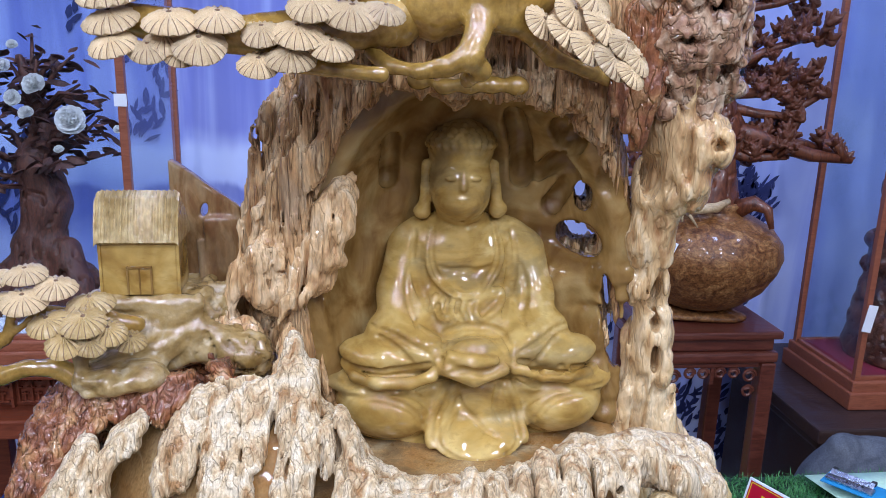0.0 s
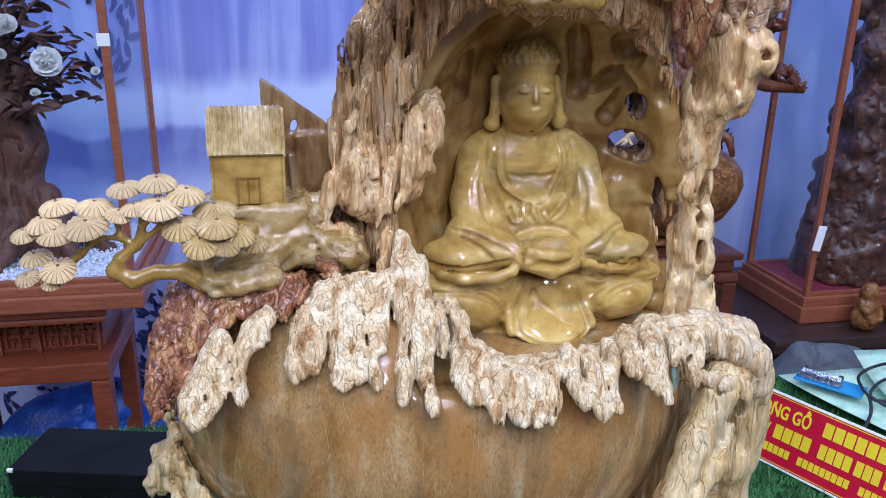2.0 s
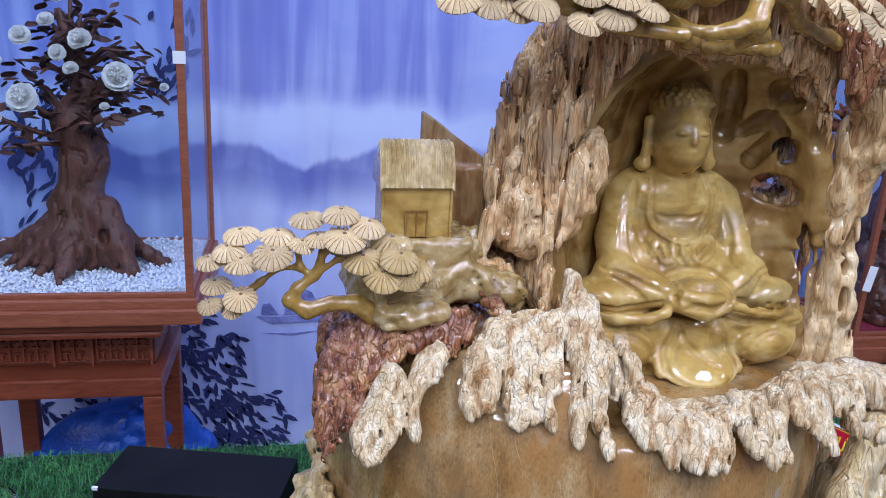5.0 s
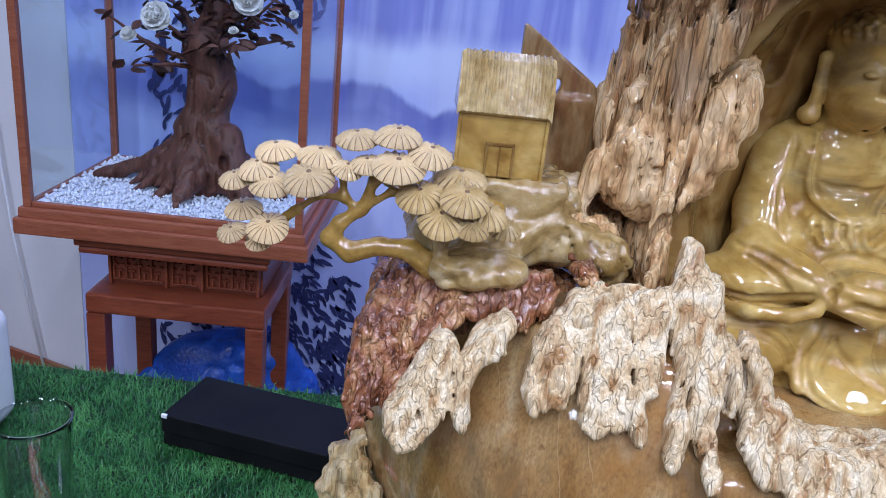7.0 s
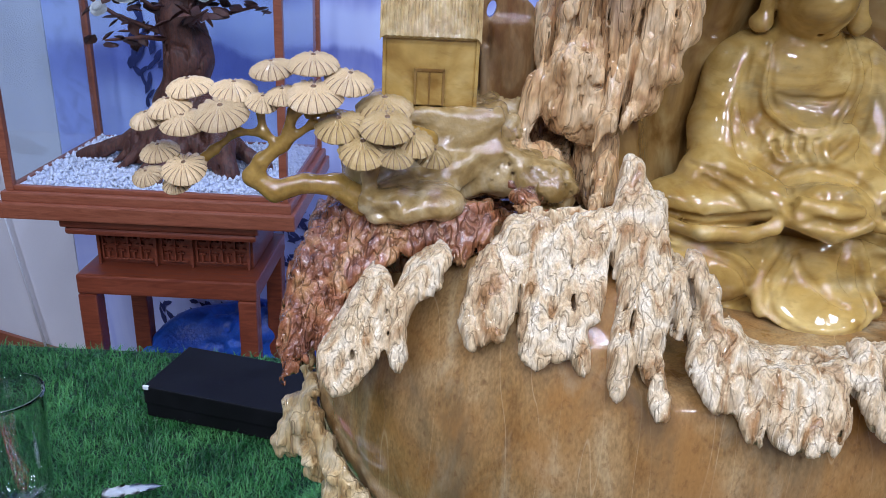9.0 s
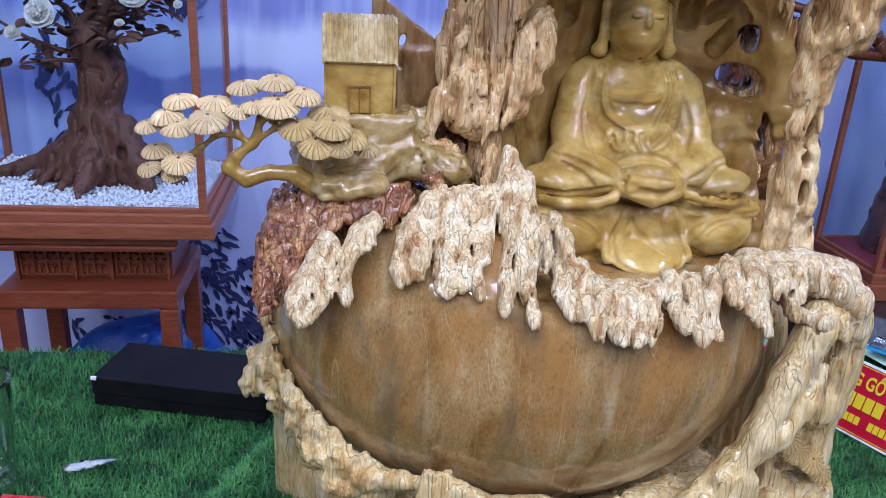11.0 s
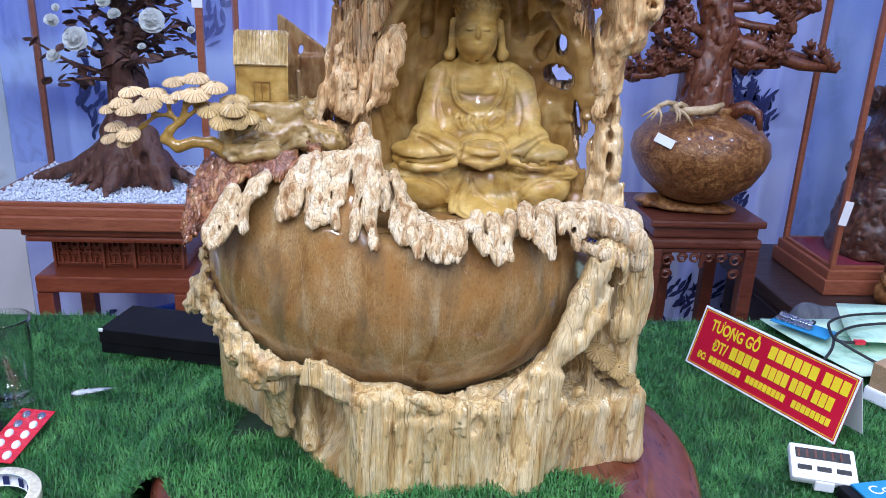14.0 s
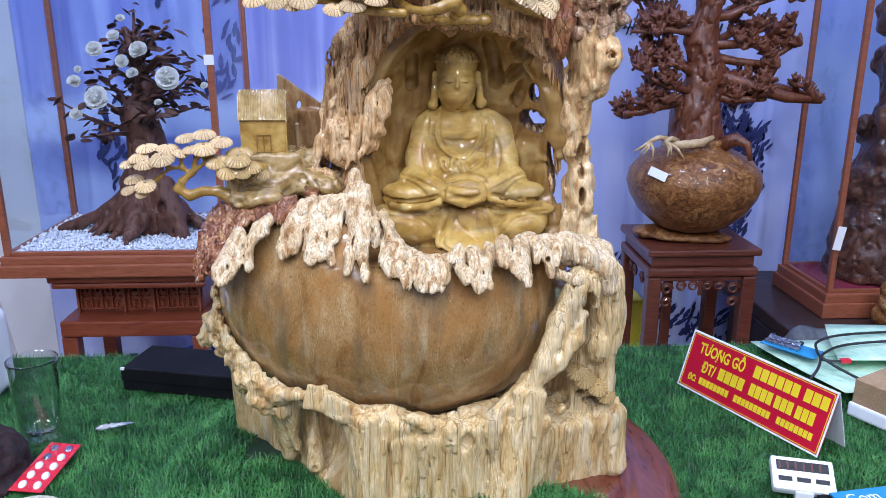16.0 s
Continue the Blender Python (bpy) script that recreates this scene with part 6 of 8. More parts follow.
    # the knot of folded cloth
    for pts in ([(0.056, 1.225), (0.053, 1.216), (0.058, 1.211), (0.064, 1.209)], [(0.061, 1.223), (0.060, 1.216), (0.066, 1.210)], [(0.070, 1.223), (0.067, 1.216), (0.073, 1.210)], [(0.078, 1.222), (0.075, 1.216), (0.079, 1.210)],
                [(0.088, 1.211), (0.085, 1.216), (0.094, 1.225), (0.106, 1.227), (0.107, 1.220), (0.098, 1.213), (0.088, 1.210)]):
        c.score(pts, 0.0030, 0.0000, 0.0010, cut=False)
    for pts in ([(0.058, 1.221), (0.057, 1.216), (0.062, 1.211)], [(0.065, 1.222), (0.063, 1.216), (0.068, 1.211)], [(0.074, 1.222), (0.071, 1.216), (0.075, 1.211)], [(0.090, 1.213), (0.093, 1.216), (0.102, 1.221)]):
        c.score(pts, 0.0017, -0.0002)
    # folds between and round the knees
    for pts in ([(0.062, 1.166), (0.055, 1.150), (0.050, 1.136), (0.050, 1.126), (0.064, 1.119), (0.084, 1.1165), (0.104, 1.119), (0.118, 1.125), (0.119, 1.136), (0.116, 1.150), (0.109, 1.166)],):
        c.score(pts, 0.0032, 0.0004, 0.002, cut=False)
        c.score([(0.086 + (u - 0.086) * 0.85, 1.140 + (w - 1.140) * 0.85) for u, w in pts], 0.0018, 0.0)
    for pts in ([(0.068, 1.164), (0.074, 1.150), (0.088, 1.138), (0.100, 1.132)], [(0.102, 1.166), (0.098, 1.152), (0.104, 1.138)], [(0.072, 1.158), (0.068, 1.146), (0.062, 1.136)]):
        c.score(pts, 0.0020, 0.0)
    for pts in ([(-0.010, 1.158), (0.012, 1.160), (0.034, 1.153), (0.044, 1.138)], [(0.180, 1.158), (0.158, 1.160), (0.138, 1.153), (0.128, 1.138)], [(-0.008, 1.130), (0.010, 1.124), (0.030, 1.124), (0.044, 1.130)], [(0.178, 1.132), (0.160, 1.126), (0.142, 1.126), (0.128, 1.132)],
                [(0.018, 1.166), (0.038, 1.160), (0.050, 1.148)], [(0.152, 1.166), (0.134, 1.160), (0.122, 1.148)], [(0.010, 1.200), (0.024, 1.194), (0.036, 1.184)], [(0.154, 1.200), (0.142, 1.194), (0.130, 1.184)]):
        c.score(pts, 0.0024, 0.0)
    # borders between sleeves, lap, hands and robe
    for r, pts in ((0.0034, [(-0.018, 1.168), (0.010, 1.1635), (0.040, 1.166), (0.064, 1.171), (0.084, 1.170), (0.104, 1.171), (0.130, 1.166), (0.158, 1.1635), (0.184, 1.163)]),
                   (0.0026, [(-0.012, 1.1800), (0.010, 1.1775), (0.034, 1.1790), (0.052, 1.1860)]), (0.0026, [(0.178, 1.1765), (0.156, 1.1775), (0.132, 1.1800), (0.112, 1.1870)]),
                   (0.0026, [(0.056, 1.186), (0.060, 1.199), (0.072, 1.205), (0.084, 1.206), (0.098, 1.204), (0.108, 1.198), (0.110, 1.186)]),
                   (0.0024, [(0.062, 1.184), (0.074, 1.1865), (0.088, 1.1840), (0.102, 1.1880)]), (0.0022, [(0.006, 1.205), (0.020, 1.203), (0.034, 1.198), (0.048, 1.192)]), (0.0022, [(0.158, 1.205), (0.146, 1.203), (0.132, 1.198), (0.116, 1.192)]),
                   (0.0026, [(0.044, 1.262), (0.043, 1.240), (0.048, 1.222), (0.054, 1.210)]), (0.0026, [(0.113, 1.262), (0.115, 1.240), (0.112, 1.222), (0.107, 1.210)])):
        c.score(pts, r, 0.0, 0.0012)
    # neck and head, kept plain
    c.rod((0.077, 0.594, 1.268), (0.075, 0.592, 1.296), 0.021, 0.018, 0.008)
    c.ball((0.0745, 0.586, 1.311), (0.0240, 0.028, 0.032), 0.005)
    c.ball((0.0745, 0.581, 1.298), (0.020, 0.024, 0.017), 0.006)
    c.ball((0.0755, 0.595, 1.335), (0.0262, 0.029, 0.021), 0.0025)
    c.ball((0.076, 0.597, 1.350), (0.016, 0.017, 0.012), 0.004)
    for x in (0.0490, 0.1010):
        c.path([(x, 0.592, 1.322), (x - (0.001 if x < 0.08 else -0.002), 0.589, 1.305), (x - (0.002 if x < 0.08 else -0.003), 0.587, 1.286)], [0.0042, 0.0038, 0.0055], 0.002)
    c.ball((0.106, 0.590, 1.288), (0.007, 0.007, 0.006), 0.003).ball((0.045, 0.590, 1.286), (0.006, 0.007, 0.006), 0.003)
    c.rod((0.0735, 0.5590, 1.321), (0.0735, 0.5560, 1.3090), 0.0014, 0.0027, 0.003)
    c.ball((0.0735, 0.5580, 1.3015), (0.0056, 0.0028, 0.0015), 0.001).ball((0.0735, 0.5585, 1.2990), (0.0044, 0.0028, 0.0015), 0.001)
    for s in (-1, 1):
        x = 0.0735
        c.score([(x + s * 0.0030, 1.3205), (x + s * 0.0085, 1.3240), (x + s * 0.0150, 1.3205)], 0.0008, 0.0, 0.001, cut=False)
        c.ball((x + s * 0.0088, 0.5605, 1.3160), (0.0055, 0.0030, 0.0025), 0.0012)
        c.score([(x + s * 0.0040, 1.3145), (x + s * 0.0088, 1.3135), (x + s * 0.0135, 1.3145)], 0.0006, 0.0, 0.001)
    for z, y in ((1.276, 0.5745), (1.283, 0.5745)):
        c.path([(0.060, y + 0.006, z + 0.004), (0.075, y - 0.003, z), (0.092, y + 0.006, z + 0.004)], [0.0008, 0.0014, 0.0008], 0.002, cut=True)
    # small curls over the hair
    for ring, (e, count) in enumerate(((0.16, 26), (0.34, 24), (0.54, 21), (0.76, 17), (0.98, 12), (1.2, 8))):
        for k in range(count):
            a = 2 * math.pi * (k + 0.5 * (ring % 2)) / count
            n = Vector((math.cos(a) * math.cos(e), math.sin(a) * math.cos(e), math.sin(e)))
            c.ball((0.0755 + n.x * 0.0262, 0.595 + n.y * 0.029, 1.335 + n.z * 0.021), 0.0030, 0.0008)
    c.weather(0.0004, 0.012, 71)
    return c.skin("seated_statue")


carved("seated_statue", build_figure(), OLIVE, "seated figure carved in polished olive-brown wood")


# ---- along the back wall ----
def fret(bm, x0, x1, z0, z1, y, t=0.004, cols=4):
    """A pierced key-pattern panel of small bars."""
    w = (x1 - x0) / cols
    for i in range(cols):
        a, b = x0 + i * w, x0 + (i + 1) * w
        h = z1 - z0
        m = (a + b) / 2
        bars = [(a, z0, b, z0 + t), (a, z1 - t, b, z1), (a, z0, a + t, z1), (m - t / 2, z0, m + t / 2, z0 + h * 0.36), (m - t / 2, z1 - h * 0.36, m + t / 2, z1),
                (a, z0 + h * 0.5 - t / 2, a + w * 0.34, z0 + h * 0.5 + t / 2), (b - w * 0.34, z0 + h * 0.5 - t / 2, b, z0 + h * 0.5 + t / 2),
                (a + w * 0.22, z0 + h * 0.28, b - w * 0.22, z0 + h * 0.28 + t), (a + w * 0.22, z1 - h * 0.28 - t, b - w * 0.22, z1 - h * 0.28)]
        for p, q, r, s in bars:
            block(bm, (p, y, q), (r, y + 0.008, s), 0.0008, segments=1)
    return bm


def carved_stand(name, label, x0, x1, y0, y1, top, ledge, material, slab):
    """A carved wooden stand: slab, waist with pierced panels, ledge and four square legs."""
    ob = thing(name, label, "stand", pose((x0 + x1) / 2, (y0 + y1) / 2, 0))
    inv = ob.matrix_world.inverted()

    def put(n, bm, lab="", parent=ob):
        o = part(n, bm, material, parent, lab)
        o.matrix_parent_inverse = inv
        return o

    put("slab", boxed((x0 - slab, y0 - slab, top - 0.022), (x1 + slab, y1 + slab, top), 0.005))
    put("moulding", boxed((x0 - slab * 0.5, y0 - slab * 0.5, top - 0.040), (x1 + slab * 0.5, y1 + slab * 0.5, top - 0.023), 0.007))
    put("waist", boxed((x0 + 0.022, y0 + 0.074, ledge + 0.012), (x1 - 0.022, y1 - 0.024, top - 0.041), 0.002), "recessed dark waist")
    for lo, hi in ((x0 + 0.035, x0 + 0.145), (x1 - 0.145, x1 - 0.035)):
        put("fret_panel", fret(bmesh.new(), lo, hi, ledge + 0.022, top - 0.050, y0 + 0.064), "pierced key-pattern panel")
    mid = (x0 + x1) / 2
    put("fret_panel", fret(bmesh.new(), mid - 0.028, mid + 0.028, ledge + 0.022, top - 0.050, y0 + 0.064, 0.003, 2), "pierced key-pattern panel")
    for x in (x0 + 0.027, x0 + 0.15, x1 - 0.156, x1 - 0.033):
        put("waist_post", boxed((x, y0 + 0.060, ledge + 0.012), (x + 0.006, y0 + 0.073, top - 0.041), 0.001))
    put("ledge", boxed((x0, y0, ledge - 0.034), (x1, y1, ledge + 0.011), 0.006))
    for x in (x0, x1 - 0.042):
        for y in (y0, y1 - 0.042):
            put("leg", boxed((x, y, 0.0), (x + 0.040, y + 0.040, ledge - 0.035), 0.004))
    return ob


carved_stand("carved_stand", "red-stained carved wooden stand with pierced key-pattern waist", -0.915, -0.530, 1.59, 1.89, 0.756, 0.612, RED_WOOD, 0.012)


def glass_case(name, label, x0, x1, y0, y1, z0, z1, top, post, floor_material, floor_name, floor_label):
    ob = thing(name, label, "display case", pose((x0 + x1) / 2, (y0 + y1) / 2, z0))
    inv = ob.matrix_world.inverted()

    def put(n, bm, material, lab="", parent=ob):
        o = part(n, bm, material, parent, lab)
        o.matrix_parent_inverse = inv
        return o

    base = bmesh.new()
    block(base, (x0, y0, z0), (x1, y1, z0 + (z1 - z0) * 0.62), 0.004)
    block(base, (x0 + 0.008, y0 + 0.008, z0 + (z1 - z0) * 0.60), (x1 - 0.008, y1 - 0.008, z1), 0.004)
    put("base", base, CASE_WOOD, "stepped red-brown wooden base")
    put(floor_name, boxed((x0 + 0.03, y0 + 0.03, z1 + 0.001), (x1 - 0.03, y1 - 0.03, z1 + 0.006)), floor_material, floor_label)
    e = 0.016
    for x in (x0 + e, x1 - e - post):
        for y in (y0 + e, y1 - e - post):
            put("corner_post", boxed((x, y, z1 - 0.001), (x + post, y + post, top), 0.002), CASE_WOOD)
    a, b, c, d = x0 + e, x1 - e, y0 + e, y1 - e
    for lo, hi in (((a, c, top), (b, c + post, top + 0.02)), ((a, d - post, top), (b, d, top + 0.02)), ((a, c + post, top), (a + post, d - post, top + 0.02)), ((b - post, c + post, top), (b, d - post, top + 0.02))):
        put("top_rail", boxed(lo, hi, 0.002), CASE_WOOD)
    h = post / 2
    for lo, hi in (((a + post, c + h, z1), (b - post, c + h + 0.003, top)), ((a + post, d - h, z1), (b - post, d - h + 0.003, top)),
                   ((a + h, c + post, z1), (a + h + 0.003, d - post, top)), ((b - h, c + post, z1), (b - h + 0.003, d - post, top))):
        pane = put("glass_pane", boxed(lo, hi), GLASS, "clear glass pane")
        pane.visible_shadow = False
    for lo, hi in (((a + post, c + post * 0.2, z1), (b - post, c + post, z1 + 0.010)), ((a + post * 0.2, c + post, z1), (a + post, d - post, z1 + 0.010)), ((b - post, c + post, z1), (b - post * 0.2, d - post, z1 + 0.010)), ((a + post, d - post, z1), (b - post, d - post * 0.2, z1 + 0.010))):
        put("glazing_bead", boxed(lo, hi, 0.002), CASE_WOOD)
    return ob


glass_case("glass_case", "tall glass display case with thin red-brown wooden frame", -1.035, -0.437, 1.553, 2.02, 0.757, 0.812, 1.80, 0.016, GRAVEL, "gravel_bed", "bed of white gravel")
glass_case("glass_case", "tall glass case with red-brown frame and crimson floor", 1.185, 1.640, 1.640, 1.955, 0.577, 0.648, 1.95, 0.015, RED_CLOTH, "cloth_floor", "crimson cloth floor")


def pebbles():
    rng = np.random.default_rng(5)
    n = 2600
    base = np.array([(1, 0, 0), (-1, 0, 0), (0, 1, 0), (0, -1, 0), (0, 0, 1), (0, 0, -1)], np.float32)
    tris = np.array([(0, 2, 4), (2, 1, 4), (1, 3, 4), (3, 0, 4), (2, 0, 5), (1, 2, 5), (3, 1, 5), (0, 3, 5)])
    c = np.stack([rng.uniform(-1.0, -0.472, n), rng.uniform(1.59, 1.985, n), rng.uniform(0.818, 0.826, n)], 1)
    s = rng.uniform(0.003, 0.007, (n, 1, 3))
    verts = (c[:, None, :] + base[None] * s).reshape(-1, 3)
    faces = (np.arange(n)[:, None, None] * 6 + tris[None]).reshape(-1, 3)
    tagged(part("white_gravel", fast_mesh("white_gravel", verts, faces, True), GRAVEL), "loose white gravel spread in the glass case", "gravel", kind="stuff")


pebbles()


def leaf_mesh(name, length=1.0, width=0.62):
    bm = bmesh.new()
    rows = []
    for u, w, lift in ((0.0, 0.05, 0.0), (0.25, 0.8, 0.08), (0.55, 1.0, 0.10), (0.82, 0.6, 0.04), (1.0, 0.04, -0.06)):
        rows.append([bm.verts.new((u * length, v * w * width * 0.5, lift - 0.14 * abs(v) * w)) for v in (-1, 0, 1)])
    for a, b in zip(rows, rows[1:]):
        for k in range(2):
            bm.faces.new((a[k], b[k], b[k + 1], a[k + 1]))
    top = list(bm.faces)
    made = bmesh.ops.solidify(bm, geom=top, thickness=0.03)
    me = bpy.data.meshes.new(name)
    bm.normal_update()
    bm.to_mesh(me)
    bm.free()
    return me


def flower_mesh(name):
    """A full double flower of many cupped petals."""
    rng = random.Random(8)
    bm = bmesh.new()
    for ring, (count, lean, length) in enumerate(((9, 8, 1.0), (9, 24, 0.98), (9, 42, 0.85), (8, 58, 0.7), (7, 75, 0.5))):
        for k in range(count):
            m = pose(0, 0, 0.10 * ring, 0, 0, 360 * k / count + 17 * ring + rng.uniform(-8, 8)) @ pose(0, 0, 0, 0, -lean + rng.uniform(-8, 8), 0)
            rows = []
            for u, w in ((0.05, 0.12), (0.5, 0.42), (0.85, 0.5), (1.0, 0.3)):
                rows.append([bm.verts.new(m @ Vector((u * length, v * w, 0.18 * u * u + 0.10 * v * v))) for v in (-1, 0, 1)])
            for a, b in zip(rows, rows[1:]):
                for j in range(2):
                    bm.faces.new((a[j], b[j], b[j + 1], a[j + 1]))
    me = bpy.data.meshes.new(name)
    bm.normal_update()
    bm.to_mesh(me)
    bm.free()
    return me


def flowering_tree():
    rng = random.Random(21)
    ob = thing("carved_tree", "carved dark wooden tree with white flowers in a glass case", "carving", pose(-0.72, 1.79, 0.818))
    inv = ob.matrix_world.inverted()

    def put(n, data, material, lab="", smooth=False, parent=ob):
        o = part(n, data, material, parent, lab, smooth)
        o.matrix_parent_inverse = inv
        return o

    c = Clay((-1.01, 1.60, 0.80), (-0.47, 1.97, 1.56), 0.005)
    c.path([(-0.72, 1.79, 0.85), (-0.725, 1.79, 0.95), (-0.70, 1.79, 1.05), (-0.715, 1.79, 1.14), (-0.69, 1.79, 1.20), (-0.71, 1.79, 1.28), (-0.735, 1.80, 1.37)],
           [0.070, 0.050, 0.044, 0.036, 0.026, 0.015, 0.008], 0.03)
    for k in range(13):
        a = 2 * math.pi * k / 13 + rng.uniform(-0.2, 0.2)
        r = rng.uniform(0.14, 0.24) * (1.15 if math.cos(a) < 0 else 0.85)
        ex, ey = max(-0.98, min(-0.5, -0.72 + r * math.cos(a))), 1.79 + 0.62 * r * math.sin(a)
        mx, my = -0.72 + 0.5 * (ex + 0.72) + rng.uniform(-0.02, 0.02), 1.79 + 0.5 * (ey - 1.79)
        c.path([(-0.72, 1.79, 0.92), (mx, my, 0.875), (ex, ey, 0.824)], [0.038, 0.026, 0.008], 0.02)
    c.path([(-0.66, 1.76, 0.95), (-0.63, 1.73, 0.88), (-0.60, 1.70, 0.83)], [0.035, 0.03, 0.012], 0.02)
    c.ball((-0.665, 1.735, 1.12), (0.022, 0.03, 0.022), 0.008, cut=True)
    c.ball((-0.66, 1.72, 0.90), (0.016, 0.03, 0.02), 0.008, cut=True)
    c.weather(0.009, (0.05, 0.05, 0.08), 81).weather(0.008, (0.022, 0.022, 0.12), 82, sharp=True)
    put("trunk", c.skin("trunk"), ROOT_WOOD, "gnarled dark root trunk")
    twig = leaf_mesh("leaf")
    bloom = flower_mesh("flower")
    tips = []
    for k in range(33):
        z0 = rng.uniform(1.12, 1.34)
        a = rng.uniform(0, 2 * math.pi)
        reach = rng.uniform(0.10, 0.25) * (1.05 - 0.85 * max(0, (z0 - 1.15) / 0.22))
        end = Vector((max(-0.985, min(-0.495, -0.71 + reach * math.cos(a) * 1.05)), 1.79 + reach * 0.62 * math.sin(a), z0 + rng.uniform(-0.02, 0.10)))
        start = Vector((-0.71, 1.79, z0 - 0.03))
        mid = start.lerp(end, 0.55) + Vector((0, 0, rng.uniform(-0.03, 0.03)))
        put("branch", sweep(bmesh.new(), [start, mid, end], [0.007, 0.005, 0.0025], 6, 0.3, rng), ROOT_WOOD, "", True)
        tips += [end, mid, mid.lerp(end, 0.5)]
    for p in tips * 3:
        q = p + Vector((rng.gauss(0, 0.022), rng.gauss(0, 0.018), rng.gauss(0, 0.012)))
        q.x = max(-0.985, min(-0.50, q.x))
        leaf = part("leaf", twig, LEAF, ob)
        leaf.matrix_parent_inverse = inv
        leaf.matrix_world = Matrix.Translation(q) @ pose(0, 0, 0, rng.uniform(-40, 40), rng.uniform(-15, 45), rng.uniform(0, 360)) @ Matrix.Scale(rng.uniform(0.024, 0.048), 4)
    for x, y, z, s in ((-0.784, 1.70, 1.196, 0.032), (-0.602, 1.70, 1.245, 0.032), (-0.786, 1.72, 1.318, 0.022), (-0.671, 1.71, 1.316, 0.024), (-0.849, 1.72, 1.237, 0.018), (-0.852, 1.72, 1.153, 0.018),
                       (-0.716, 1.71, 1.290, 0.018), (-0.694, 1.71, 1.258, 0.016), (-0.516, 1.72, 1.227, 0.010), (-0.632, 1.70, 1.184, 0.011), (-0.738, 1.73, 1.350, 0.018), (-0.835, 1.72, 1.27, 0.010), (-0.72, 1.74, 1.395, 0.012)):
        bud = part("flower", bloom, PETAL, ob, "white double flower")
        bud.matrix_parent_inverse = inv
        bud.matrix_world = Matrix.Translation((x, y, z)) @ pose(0, 0, 0, rng.uniform(35, 75), rng.uniform(-20, 20), 0) @ pose(0, 0, 0, 0, 0, rng.uniform(0, 360)) @ Matrix.Scale(s, 4)


flowering_tree()


def vase_stand():
    x0, x1, y0, y1, top = 0.668, 0.985, 1.625, 1.925, 0.790
    ob = thing("vase_stand", "dark red carved square stand with pierced apron brackets", "stand", pose((x0 + x1) / 2, (y0 + y1) / 2, 0))
    inv = ob.matrix_world.inverted()

    def put(n, bm, lab=""):
        o = part(n, bm, DARK_RED, ob, lab)
        o.matrix_parent_inverse = inv
        return o

    put("slab", boxed((x0, y0, top - 0.020), (x1, y1, top), 0.006))
    put("moulding", boxed((x0 + 0.014, y0 + 0.014, top - 0.052), (x1 - 0.014, y1 - 0.014, top - 0.021), 0.006))
    put("frame", boxed((x0 + 0.004, y0 + 0.004, top - 0.080), (x1 - 0.004, y1 - 0.004, top - 0.053), 0.008))
    for x in (x0 + 0.006, x1 - 0.044):
        for y in (y0 + 0.006, y1 - 0.044):
            put("leg", boxed((x, y, 0), (x + 0.038, y + 0.038, top - 0.081), 0.005))
    put("centre_post", boxed(((x0 + x1) / 2 - 0.014, y1 - 0.03, 0.0), ((x0 + x1) / 2 + 0.014, y1 - 0.01, top - 0.081), 0.003))
    z = top - 0.082

    def scroll(cx, cz, r, y, side=False):
        bm = bmesh.new()
        pts = [(cx + r * math.cos(t) * (1 - t / 16), cz + r * math.sin(t) * (1 - t / 16)) for t in [i * 0.5 for i in range(19)]]
        pts3 = [((y, p, q) if side else (p, y, q)) for p, q in pts]
        return sweep(bm, pts3, [0.0038] * len(pts3), 6)

    yf = y0 + 0.020
    put("apron_rail", boxed((x0 + 0.045, yf - 0.005, z - 0.012), (x1 - 0.045, yf + 0.005, z - 0.001), 0.002))
    for cx, cz, r in ((x0 + 0.064, z - 0.035, 0.017), (x0 + 0.064, z - 0.075, 0.015), (x0 + 0.104, z - 0.028, 0.014), (x0 + 0.138, z - 0.028, 0.014),
                      (x1 - 0.064, z - 0.035, 0.017), (x1 - 0.064, z - 0.075, 0.015), (x1 - 0.104, z - 0.028, 0.014), (x1 - 0.138, z - 0.028, 0.014)):
        put("scroll", scroll(cx, cz, r, yf), "carved scroll bracket")
    for cy in (y0 + 0.07, y0 + 0.115, y1 - 0.115, y1 - 0.07):
        put("scroll", scroll(cy, z - 0.032, 0.017, x0 + 0.022, True), "carved scroll bracket")
    put("drop_post", boxed(((x0 + x1) / 2 - 0.005, yf - 0.005, z - 0.055), ((x0 + x1) / 2 + 0.005, yf + 0.005, z - 0.013), 0.001))


vase_stand()


